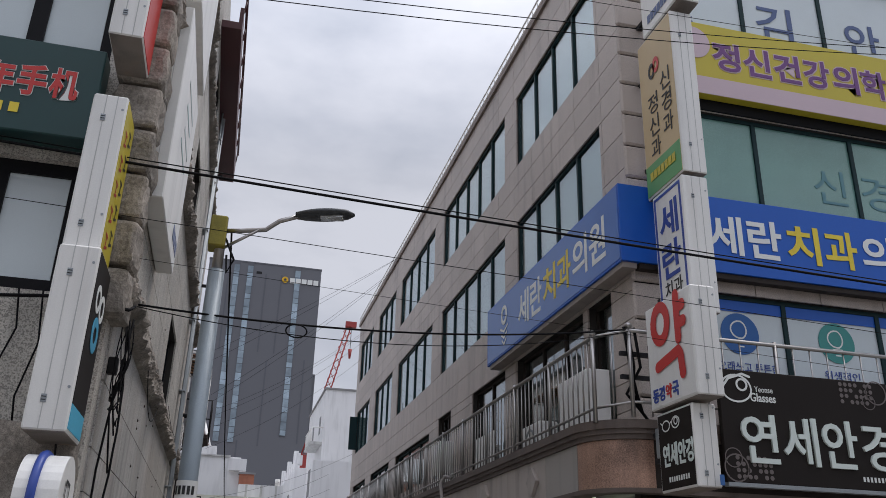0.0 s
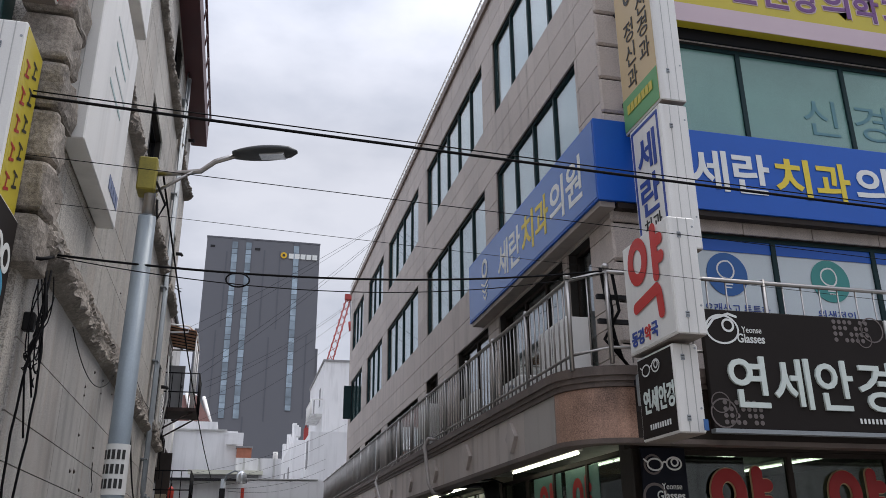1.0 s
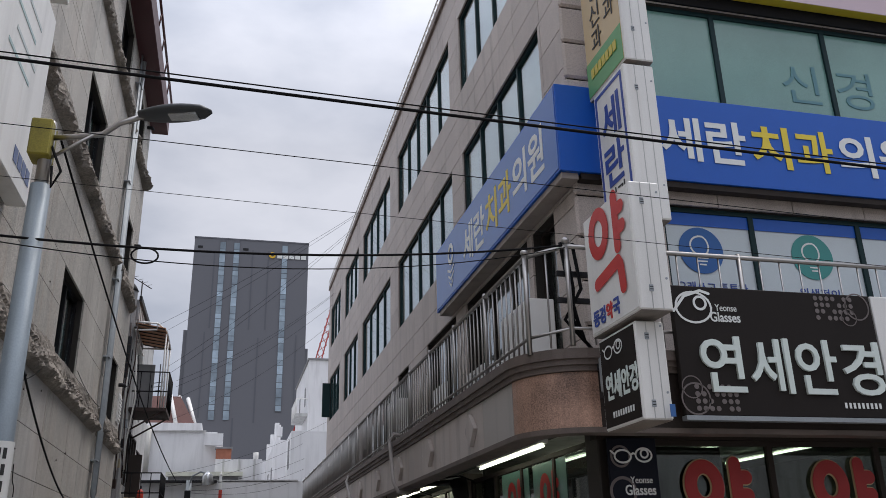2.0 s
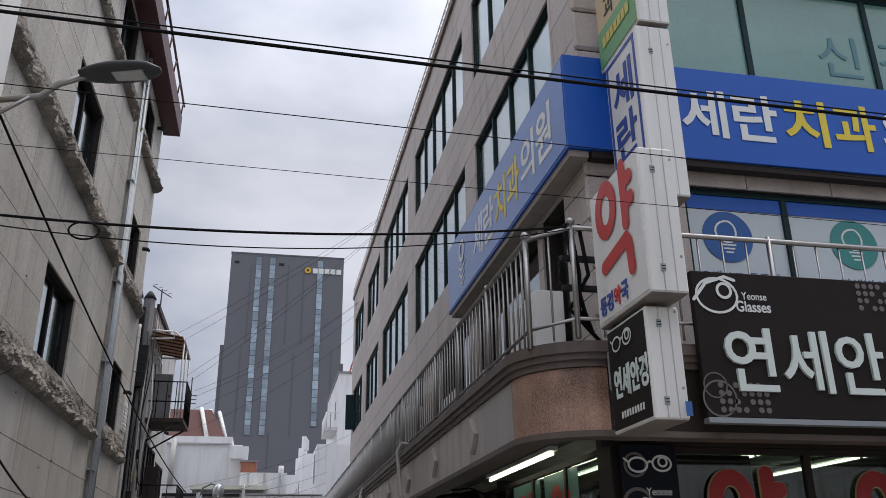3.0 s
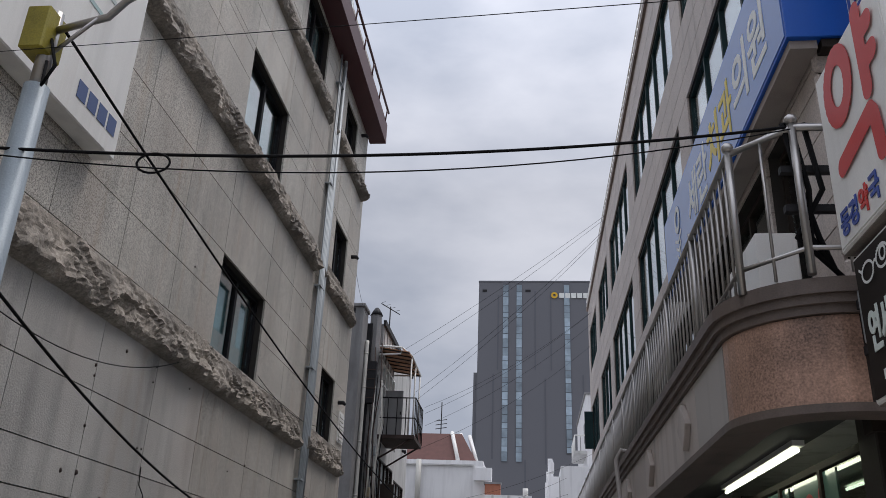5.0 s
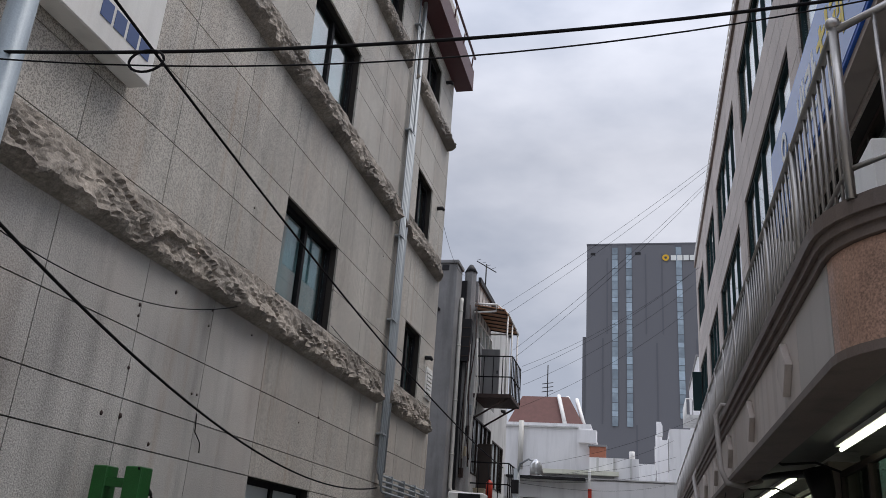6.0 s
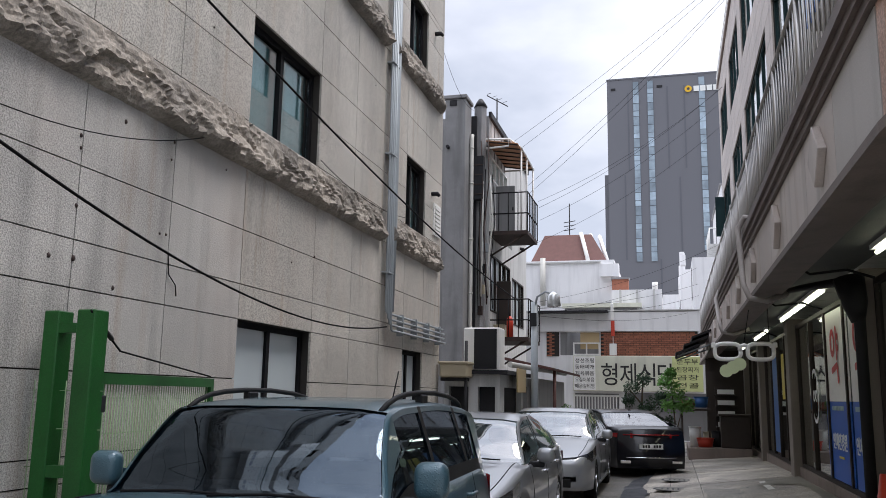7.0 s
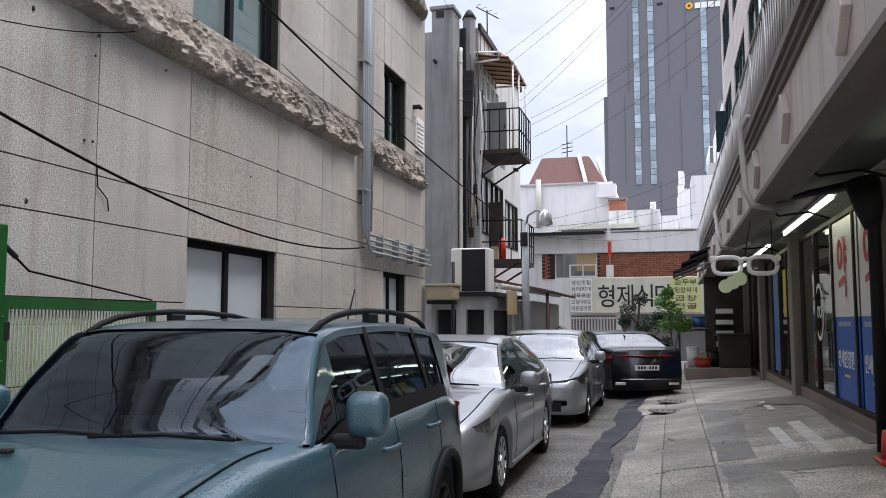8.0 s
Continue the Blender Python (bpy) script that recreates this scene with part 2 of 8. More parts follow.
LET_GREY = mat("grey_mark", (0.16, 0.135, 0.13), 0.5, var=0.1, bump=0)
LET_PALE = mat("faded_teal_print", (0.40, 0.54, 0.54), 0.5, bump=0)
TEALDISC = mat("teal_disc", (0.05, 0.29, 0.27), 0.4, var=0.05, bump=0)
BLUEDISC = mat("blue_disc", (0.02, 0.12, 0.38), 0.4, var=0.05, bump=0)
FILM_WHITE = mat("white_window_film", (0.60, 0.67, 0.70), 0.25, var=0.05, bump=0, coat=0.6)
BLIND = mat("pale_blind", (0.55, 0.62, 0.62), 0.6, var=0.08, scale=2)
BLIND_GREEN = mat("green_film", (0.17, 0.33, 0.29), 0.25, var=0.22, scale=3, bump=0, coat=1.0)
WHITEPAINT = mat("white_wall_paint", (0.64, 0.64, 0.66), 0.7, var=0.06, scale=2, stain=0.14)
# the dimness inside the shops is put into this dark tone
INNER = mat("shaded_inner_wall", (0.05, 0.05, 0.047), 0.8, var=0.2)
GREYWALL = mat("grey_render_wall", (0.25, 0.25, 0.255), 0.8, var=0.14, scale=3, stain=0.3)
GREYWALL2 = mat("pale_grey_wall", (0.55, 0.55, 0.54), 0.8, var=0.12, scale=3, stain=0.35)
TOWER = mat("tower_cladding", (0.145, 0.15, 0.17), 0.6, var=0.06, scale=0.1, bump=0)
TOWER_DARK = mat("tower_groove", (0.115, 0.12, 0.14), 0.6, var=0.05, scale=0.2, bump=0)
BRICK = mat("red_brick", (0.30, 0.115, 0.07), 0.8, var=0.25, scale=20, fine=120, rand=0.22)
ROOFRED = mat("red_brown_roof", (0.12, 0.05, 0.042), 0.7, var=0.2, scale=10)
MAROON = mat("maroon_metal", (0.075, 0.018, 0.022), 0.5, var=0.2)
GREENPAINT = mat("green_gate_paint", (0.008, 0.095, 0.014), 0.45, var=0.3, scale=10, stain=0.2)
WIREGREEN = mat("pale_green_mesh", (0.25, 0.36, 0.20), 0.5, var=0.1)
CABLE = mat("black_cable", (0.008, 0.008, 0.009), 0.75, var=0.1, bump=0, spec=0.12)
RUBBER = mat("tyre_rubber", (0.011, 0.011, 0.011), 0.85, var=0.2, spec=0.2)
PLASTIC = mat("black_plastic", (0.012, 0.012, 0.013), 0.6, var=0.15, spec=0.25)
PVC = mat("pale_pvc", (0.55, 0.54, 0.50), 0.45, var=0.1, scale=8, stain=0.15)
BEIGEPVC = mat("beige_plastic", (0.42, 0.36, 0.25), 0.5, var=0.15)
CHROME = mat("chrome", (0.75, 0.75, 0.76), 0.12, metal=1.0, var=0.02, bump=0)
PAINT_TEAL = mat("teal_grey_car_paint", (0.046, 0.105, 0.136), 0.34, metal=0.2, var=0.06, fine=170, bump=0.05, coat=0.7, drops=0.35)
PAINT_SILVER = mat("silver_car_paint", (0.33, 0.34, 0.355), 0.34, metal=0.45, var=0.03, fine=300, bump=0, coat=0.8)
PAINT_BLACK = mat("black_car_paint", (0.006, 0.006, 0.009), 0.3, var=0.05, bump=0, coat=0.45, spec=0.3)
INTERIOR = mat("dark_interior", (0.012, 0.012, 0.013), 0.9, spec=0.1)
TAILRED = mat("red_lamp_lens", (0.28, 0.01, 0.012), 0.15, var=0.05, bump=0, coat=0.5)
REDPLASTIC = mat("red_plastic", (0.55, 0.05, 0.025), 0.4, var=0.08)
BLUEPLASTIC = mat("blue_plastic", (0.04, 0.13, 0.35), 0.4, var=0.08)
WOODDARK = mat("dark_wood", (0.035, 0.024, 0.018), 0.6, var=0.3, scale=12)
TANCANVAS = mat("orange_brown_awning", (0.48, 0.25, 0.14), 0.7, var=0.15)
BARK = mat("bark", (0.09, 0.07, 0.05), 0.9, var=0.3)
LEAF = mat("leaf", (0.13, 0.29, 0.06), 0.5, var=0.35, scale=30)
LEAF_DARK = mat("pine_leaf", (0.035, 0.075, 0.035), 0.6, var=0.35, scale=30)
CRANERED = mat("crane_red", (0.36, 0.045, 0.04), 0.5, var=0.1)
PLATEWHITE = mat("plate_white", (0.7, 0.7, 0.68), 0.4, var=0.03, bump=0)
YELLOWBOX = mat("yellow_box_paint", (0.26, 0.22, 0.025), 0.5, var=0.3, scale=20, stain=0.2)
GLASS = glass("window_glass", (0.86, 0.92, 0.92), 1.75)
GLASS_CLEAR = glass("shop_glass", (0.62, 0.70, 0.67), 1.5)
GLASS_CAR = glass("car_glass", (0.05, 0.065, 0.085), 1.5, tone=(0.66, 0.82, 1.0), specks=0.3)
GLASS_CAR2 = glass("clear_car_glass", (0.40, 0.48, 0.48), 2.1)
RAINGLASS = glass("rain_beaded_glass", (0.30, 0.32, 0.34), 2.3, rough=0.3, beads=0.8)
TUBE = emit("lit_tube", (0.98, 1.0, 0.78), 4.0)
TOWERGLASS = mat("tower_glass", (0.30, 0.38, 0.45), 0.2, var=0.3, scale=0.6, fine=0.7, bump=0, rand=0.35)
HEADLAMP = mat("headlamp_lens", (0.13, 0.135, 0.14), 0.1, metal=0.5, var=0.5, scale=90, fine=40, bump=0, coat=1.0)
GOLD = mat("gold_letter", (0.75, 0.45, 0.02), 0.4, bump=0)
LENS = mat("lamp_lens", (0.62, 0.64, 0.65), 0.15, metal=0.4, var=0.25, scale=60, bump=0, coat=1.0)

# ---- builders ----


def thing(name, label, category, group="", kind=""):
    return tagged(new(name), label, category, group, kind)


def mesh_of(name, bm, material, smooth=False):
    me = bpy.data.meshes.new(name)
    if smooth:
        for f in bm.faces:
            f.smooth = True
    bm.to_mesh(me)
    bm.free()
    me.materials.append(material)
    return me


def part(name, bm, material, parent=None, label="", smooth=False):
    """One mesh object from a bmesh, under a thing or a part."""
    ob = new(name, mesh_of(name, bm, material, smooth))
    if parent is not None:
        ob.parent = parent
    return tagged(ob, label)


def whole(name, bm, material, label, category, group="", kind="", smooth=False):
    return tagged(part(name, bm, material, None, "", smooth), label, category, group, kind)


def B():
    return bmesh.new()


def box(bm, x0, x1, y0, y1, z0, z1, m=None):
    co = [(x, y, z) for x in (x0, x1) for y in (y0, y1) for z in (z0, z1)]
    v = [bm.verts.new(m @ Vector(c) if m else c) for c in co]
    for f in ((0, 1, 3, 2), (4, 6, 7, 5), (0, 4, 5, 1), (2, 3, 7, 6), (0, 2, 6, 4), (1, 5, 7, 3)):
        bm.faces.new([v[i] for i in f])
    return bm


def rbox(x0, x1, y0, y1, z0, z1, r=0.01, m=None, seg=1):
    """A box with bevelled edges."""
    bm = box(B(), min(x0, x1), max(x0, x1), min(y0, y1), max(y0, y1), min(z0, z1), max(z0, z1), m)
    bmesh.ops.recalc_face_normals(bm, faces=bm.faces)
    bmesh.ops.bevel(bm, geom=list(bm.edges), offset=r, segments=seg, affect="EDGES", profile=0.5)
    return bm


def tube(bm, pts, r, n=8, cap=True):
    """A round bar swept along points; r is one radius or one for each point."""
    pts = [Vector(p) for p in pts]
    rs = r if isinstance(r, (list, tuple)) else [r] * len(pts)
    rings = []
    up = None
    for i, p in enumerate(pts):
        d = (pts[min(i + 1, len(pts) - 1)] - pts[max(i - 1, 0)]).normalized()
        if up is None:
            up = d.orthogonal().normalized()
        up = (up - d * up.dot(d)).normalized()
        s = d.cross(up)
        rings.append([bm.verts.new(p + (up * math.cos(a) + s * math.sin(a)) * rs[i]) for a in [2 * math.pi * k / n for k in range(n)]])
    for a, b in zip(rings, rings[1:]):
        for k in range(n):
            f = bm.faces.new((a[k], a[(k + 1) % n], b[(k + 1) % n], b[k]))
            f.smooth = True
    if cap:
        bm.faces.new(rings[0][::-1])
        bm.faces.new(rings[-1])
    return bm


def prism(bm, outline, z0, z1):
    """An upright block on a plan outline."""
    lo = [bm.verts.new((x, y, z0)) for x, y in outline]
    hi = [bm.verts.new((x, y, z1)) for x, y in outline]
    bm.faces.new(lo[::-1])
    bm.faces.new(hi)
    for i in range(len(lo)):
        j = (i + 1) % len(lo)
        bm.faces.new((lo[i], lo[j], hi[j], hi[i]))
    bmesh.ops.recalc_face_normals(bm, faces=bm.faces)
    return bm


def pierced(axis, a, b, u0, u1, z0, z1, holes):
    """A wall from a to b in thickness along axis, with holes (u0, u1, z0, z1) right through it."""
    us = sorted({u0, u1, *[h[0] for h in holes], *[h[1] for h in holes]})
    zs = sorted({z0, z1, *[h[2] for h in holes], *[h[3] for h in holes]})
    us, zs = [u for u in us if u0 <= u <= u1], [z for z in zs if z0 <= z <= z1]
    solid = {}
    for i in range(len(us) - 1):
        for k in range(len(zs) - 1):
            u, z = (us[i] + us[i + 1]) / 2, (zs[k] + zs[k + 1]) / 2
            solid[i, k] = not any(h[0] < u < h[1] and h[2] < z < h[3] for h in holes)
    bm = B()
    cache = {}

    def v(t, u, z):
        key = (t, u, z)
        if key not in cache:
            cache[key] = bm.verts.new((t, u, z) if axis == "x" else (u, t, z))
        return cache[key]

    for (i, k), s in solid.items():
        if not s:
            continue
        ua, ub, za, zb = us[i], us[i + 1], zs[k], zs[k + 1]
        for t in (a, b):
            bm.faces.new((v(t, ua, za), v(t, ub, za), v(t, ub, zb), v(t, ua, zb)))
        if not solid.get((i - 1, k)):
            bm.faces.new((v(a, ua, za), v(b, ua, za), v(b, ua, zb), v(a, ua, zb)))
        if not solid.get((i + 1, k)):
            bm.faces.new((v(a, ub, za), v(b, ub, za), v(b, ub, zb), v(a, ub, zb)))
        if not solid.get((i, k - 1)):
            bm.faces.new((v(a, ua, za), v(b, ua, za), v(b, ub, za), v(a, ub, za)))
        if not solid.get((i, k + 1)):
            bm.faces.new((v(a, ua, zb), v(b, ua, zb), v(b, ub, zb), v(a, ub, zb)))
    bmesh.ops.recalc_face_normals(bm, faces=bm.faces)
    return bm


PIECES = {}


def slab_piece(name, parent, material, axis, t, depth, u0, u1, z0, z1, r=0.006):
    """One cladding piece; alike sizes share a mesh."""
    w, h = round(u1 - u0, 3), round(z1 - z0, 3)
    key = (name, axis, w, h, depth, material.name)
    if key not in PIECES:
        bm = box(B(), -depth / 2, depth / 2, -w / 2, w / 2, -h / 2, h / 2) if axis == "x" else box(B(), -w / 2, w / 2, -depth / 2, depth / 2, -h / 2, h / 2)
        PIECES[key] = mesh_of(name, bm, material)
    ob = new(name, PIECES[key])
    ob.parent = parent
    u, z = (u0 + u1) / 2, (z0 + z1) / 2
    ob.location = (t, u, z) if axis == "x" else (u, t, z)
    return ob


def clad(name, parent, material, axis, t, depth, u_lines, z_lines, holes, gap=0.013):
    """Cladding pieces on a grid of joints, cut round the holes."""
    for k in range(len(z_lines) - 1):
        za, zb = z_lines[k], z_lines[k + 1]
        cuts = sorted({za, zb, *[h[2] for h in holes if za < h[2] < zb], *[h[3] for h in holes if za < h[3] < zb]})
        for z0, z1 in zip(cuts, cuts[1:]):
            if z1 - z0 < 0.05:
                continue
            zm = (z0 + z1) / 2
            blocked = [(h[0], h[1]) for h in holes if h[2] < zm < h[3]]
            for ua, ub in zip(u_lines, u_lines[1:]):
                spans = [(ua, ub)]
                for h0, h1 in blocked:
                    nxt = []
                    for s0, s1 in spans:
                        if h1 <= s0 or h0 >= s1:
                            nxt.append((s0, s1))
                        else:
                            if h0 > s0:
                                nxt.append((s0, h0))
                            if h1 < s1:
                                nxt.append((h1, s1))
                    spans = nxt
                for s0, s1 in spans:
                    if s1 - s0 > 0.05:
                        slab_piece(name, parent, material, axis, t, depth, s0 + gap / 2, s1 - gap / 2, z0 + gap / 2, z1 - gap / 2)


def text(name, body, m, width, height, material, parent, depth=0.006, label="", bold=0.0):
    """Letters in the plane of m (x to the right, y up), centred, stretched to a width and height."""
    cu = bpy.data.curves.new(name, "FONT")
    cu.body, cu.extrude, cu.resolution_u = body, 0.01, 3
    cu.offset = bold
    tmp = new(name, cu)
    me = bpy.data.meshes.new_from_object(tmp.evaluated_get(bpy.context.evaluated_depsgraph_get()))
    bpy.data.objects.remove(tmp)
    co = np.array([v.co for v in me.vertices])
    lo, hi = co.min(0), co.max(0)
    mid, size = (lo + hi) / 2, hi - lo
    k = (width / size[0], (height or width / size[0] * size[1]) / size[1], depth / 0.02)
    for v in me.vertices:
        v.co = [(v.co[i] - mid[i]) * k[i] for i in range(3)]
    me.materials.clear()
    me.materials.append(material)
    ob = new(name, me)
    ob.parent = parent
    ob.matrix_basis = m
    return tagged(ob, label)


def face_x(x, y, z):
    """The plane of a face that looks towards -x."""
    return Matrix.Translation((x, y, z)) @ Matrix(((0, 0, -1, 0), (-1, 0, 0, 0), (0, 1, 0, 0), (0, 0, 0, 1)))


def face_y(x, y, z):
    """The plane of a face that looks towards -y."""
    return Matrix.Translation((x, y, z)) @ Matrix(((1, 0, 0, 0), (0, 0, -1, 0), (0, 1, 0, 0), (0, 0, 0, 1)))


def face_xp(x, y, z):
    """The plane of a face that looks towards +x."""
    return Matrix.Translation((x, y, z)) @ Matrix(((0, 0, 1, 0), (1, 0, 0, 0), (0, 1, 0, 0), (0, 0, 0, 1)))


def plate(m, x0, x1, y0, y1, d=0.004):
    return box(B(), x0, x1, y0, y1, 0, d, m)


def disc(m, cx, cy, r, d=0.004, r_in=0.0, n=32, sx=1.0):
    bm = B()
    ring = lambda q, z: [bm.verts.new(m @ Vector((cx + sx * q * math.cos(2 * math.pi * k / n), cy + q * math.sin(2 * math.pi * k / n), z))) for k in range(n)]
    a, b = ring(r, 0), ring(r, d)
    for k in range(n):
        bm.faces.new((a[k], a[(k + 1) % n], b[(k + 1) % n], b[k]))
    if r_in:
        c, e = ring(r_in, 0), ring(r_in, d)
        for k in range(n):
            bm.faces.new((b[k], b[(k + 1) % n], e[(k + 1) % n], e[k]))
            bm.faces.new((e[k], e[(k + 1) % n], c[(k + 1) % n], c[k]))
    else:
        bm.faces.new(b)
    return bm


def stroke(m, pts, r, d=0.006):
    """A drawn line of a width on a face."""
    return brush(m, [pts], r, d * 0.5)


def brush(m, lines, r, d=0.004):
    """Thick round-ended strokes laid on a face, each a hair above the one before."""
    bm = B()
    lift = d
    for pts in lines:
        for p, q in zip(pts, pts[1:]):
            t = Vector((q[0] - p[0], q[1] - p[1]))
            nrm = Vector((-t.y, t.x)).normalized() * r
            bm.faces.new([bm.verts.new(m @ Vector((*c, lift))) for c in ((p[0] + nrm.x, p[1] + nrm.y), (p[0] - nrm.x, p[1] - nrm.y), (q[0] - nrm.x, q[1] - nrm.y), (q[0] + nrm.x, q[1] + nrm.y))][::-1])
            lift += 0.00008
        for p in (pts if len(pts) > 12 else (pts[0], *pts[1:])):
            bm.faces.new([bm.verts.new(m @ Vector((p[0] + r * math.cos(a * math.pi / 9), p[1] + r * math.sin(a * math.pi / 9), lift))) for a in range(18)])
            lift += 0.00008
    return bm


def yak(m, k, material, parent, r, name="letter"):
    """The pharmacy character in rounded strokes: ring, upright with two arms, and the hook below."""
    ring = [(-0.17 * k + 0.155 * k * math.cos(a * math.pi / 12), 0.2 * k + 0.19 * k * math.sin(a * math.pi / 12)) for a in range(25)]
    lines = [ring, [(0.2 * k, 0.42 * k), (0.2 * k, -0.06 * k)], [(0.2 * k, 0.28 * k), (0.32 * k, 0.28 * k)], [(0.2 * k, 0.1 * k), (0.32 * k, 0.1 * k)],
             [(-0.27 * k, -0.27 * k), (0.18 * k, -0.19 * k), (0.22 * k, -0.24 * k), (0.24 * k, -0.44 * k)]]
    return part(name, brush(m, lines, r * k), material, parent)


def bars(name, m, width, height, count, material, parent, gap=0.25):
    """Plain bars in place of writing that is not lettered."""
    w = width / (count + (count - 1) * gap)
    for i in range(count):
        x = -width / 2 + i * w * (1 + gap)
        part(name, plate(m, x, x + w, -height / 2, height / 2), material, parent)


def window(name, axis, t, u0, u1, z0, z1, cols, frame_mat, glass_mat, depth=0.07, bar=0.05, back=None, back_off=0.12, label="", split=None, cat="window", inward=1):
    """A window in an opening: frame, mullions, one pane each, and what hangs behind it."""
    w = thing(name, label, cat, kind="structure")
    def bx(a0, a1, c0, c1, d0, d1):
        d0, d1 = sorted((t + d0 * inward, t + d1 * inward))
        return box(B(), d0, d1, a0, a1, c0, c1) if axis == "x" else box(B(), a0, a1, d0, d1, c0, c1)
    f = bx(u0, u1, z0, z0 + bar, 0, depth)
    for a in ((u0, u1, z1 - bar, z1), (u0, u0 + bar, z0 + bar, z1 - bar), (u1 - bar, u1, z0 + bar, z1 - bar)):
        d0, d1 = sorted((t, t + depth * inward))
        box(f, d0, d1, *a) if axis == "x" else box(f, a[0], a[1], d0, d1, a[2], a[3])
    part("window_frame", f, frame_mat, w)
    edges = [u0 + bar + (u1 - u0 - 2 * bar) * c for c in (split or [i / cols for i in range(cols + 1)])]
    for e in edges[1:-1]:
        part("mullion", bx(e - bar * 0.6, e + bar * 0.6, z0 + bar, z1 - bar, -0.004, depth * 0.9), frame_mat, w)
    for a, b in zip(edges, edges[1:]):
        p = part("pane", bx(a + 0.01, b - 0.01, z0 + bar, z1 - bar, depth * 0.45, depth * 0.45 + 0.006), glass_mat, w)
        p.visible_shadow = False
    if back:
        part("blind", bx(u0 + 0.01, u1 - 0.01, z0 + 0.01, z1 - 0.01, depth + back_off, depth + back_off + 0.01), back, w)
    return w


def wire(name, pts, r, label, sag=0.0, n=24, cat="cable"):
    a, b = Vector(pts[0]), Vector(pts[-1])
    if len(pts) == 2:
        line = [a.lerp(b, i / n) - Vector((0, 0, 4 * sag * (i / n) * (1 - i / n))) for i in range(n + 1)]
    else:
        line = pts
    return whole(name, tube(B(), line, r, 6), CABLE, label, cat, "overhead cables", smooth=True)


# ---- ground ----


def ground_z(x, y):
    """The alley is level under the cars and climbs to the shops."""
    k = np.interp(y, (7, 13, 16, 22, 32, 60), (0.0, 0.09, 0.145, 0.135, 0.06, 0.05))
    s = max(0.0, min(x, 6.0) - 2.6)
    return float(k * s)


def sheet(xs, ys, lift=0.0):
    bm = B()
    g = [[bm.verts.new((x, y, ground_z(x, y) + lift)) for y in ys] for x in xs]
    for i in range(len(xs) - 1):
        for j in range(len(ys) - 1):
            bm.faces.new((g[i][j], g[i + 1][j], g[i + 1][j + 1], g[i][j + 1]))
    return bm


xs = [-900, -300, -100, -40, -15] + [-8 + i for i in range(10)] + [2 + 0.2 * i for i in range(21)] + [6 + i for i in range(1, 9)] + [30, 80, 300, 900]
ys = [-900, -300, -80, -25] + [-10 + i for i in range(56)] + [70, 140, 400, 1500]
whole("ground", sheet(xs, ys), ASPHALT, "worn grey asphalt of the alley and street", "ground", kind="structure")
pave = thing("pavement", "cracked concrete slabs in front of the shops", "pavement", kind="structure")
slab_x = (2.8, 3.25, 3.76, 5.42)
slab_y = ((2.0, 5.6, 8.9, 13.1, 17.4, 21.5, 26.4, 32.4), (2.0, 6.4, 10.2, 15.85, 21.55, 26.4, 32.4), (2.0, 4.6, 8.2, 11.9, 15.9, 16.8, 20.1, 22.2, 24.9, 28.6, 32.4))
rnd = random.Random(4)
for i in range(3):
    for j in range(len(slab_y[i]) - 1):
        x0, x1, y0, y1 = slab_x[i] + 0.008, slab_x[i + 1] - 0.008, slab_y[i][j] + 0.008, slab_y[i][j + 1] - 0.008
        if i == 0:
            x0 += 0.12 * math.sin(j * 2.1)
        bm = sheet([x0 + (x1 - x0) * k / 8 for k in range(9)], [y0 + (y1 - y0) * k / 8 for k in range(9)], 0.012 + rnd.uniform(0, 0.012))
        ext = bmesh.ops.extrude_face_region(bm, geom=list(bm.faces))
        for v in ext["geom"]:
            if isinstance(v, bmesh.types.BMVert):
                v.co.z -= 0.05
        bmesh.ops.recalc_face_normals(bm, faces=bm.faces)
        part("slab", bm, CONCRETE, pave)
bm = B()
prev = None
for j in range(221):
    y = 9 + j * 0.08
    c = 2.46 + 0.026 * (y - 15) + 0.05 * math.sin(y * 1.3) + 0.02 * math.sin(y * 4.1)
    h = 0.175 + 0.035 * math.sin(y * 0.9 + 1) + 0.018 * math.sin(y * 2.7)
    row = []
    for q in range(5):
        jag = (0.03 * noise.noise(Vector((y * 3.1, q * 5.0, 1.7))) + 0.02 * noise.noise(Vector((y * 9.0, q * 3.0, 4.2)))) * (q in (0, 4))
        x = c + (q / 2 - 1) * h + jag
        row.append(bm.verts.new((x, y, ground_z(x, y) + 0.014 + (0.0 if q in (0, 4) else 0.012 + 0.01 * noise.noise(Vector((x * 4, y * 2, 0.5)))))))
    if prev:
        for q in range(4):
            bm.faces.new((prev[q], prev[q + 1], row[q + 1], row[q]))
    prev = row
part("tar_strip", bm, TAR, pave, "dark tar patch along the slabs")
# a darker mended strip, cut on the skew, and dirt washed along the joints
MEND = mat("mended_concrete", (0.36, 0.335, 0.295), 0.7, var=0.7, scale=4, fine=38, bump=0.6, blotch=0.45, pits=0.5)
SILT = mat("damp_silt", (0.19, 0.175, 0.145), 0.5, var=0.5, scale=5, fine=60, bump=0.3)


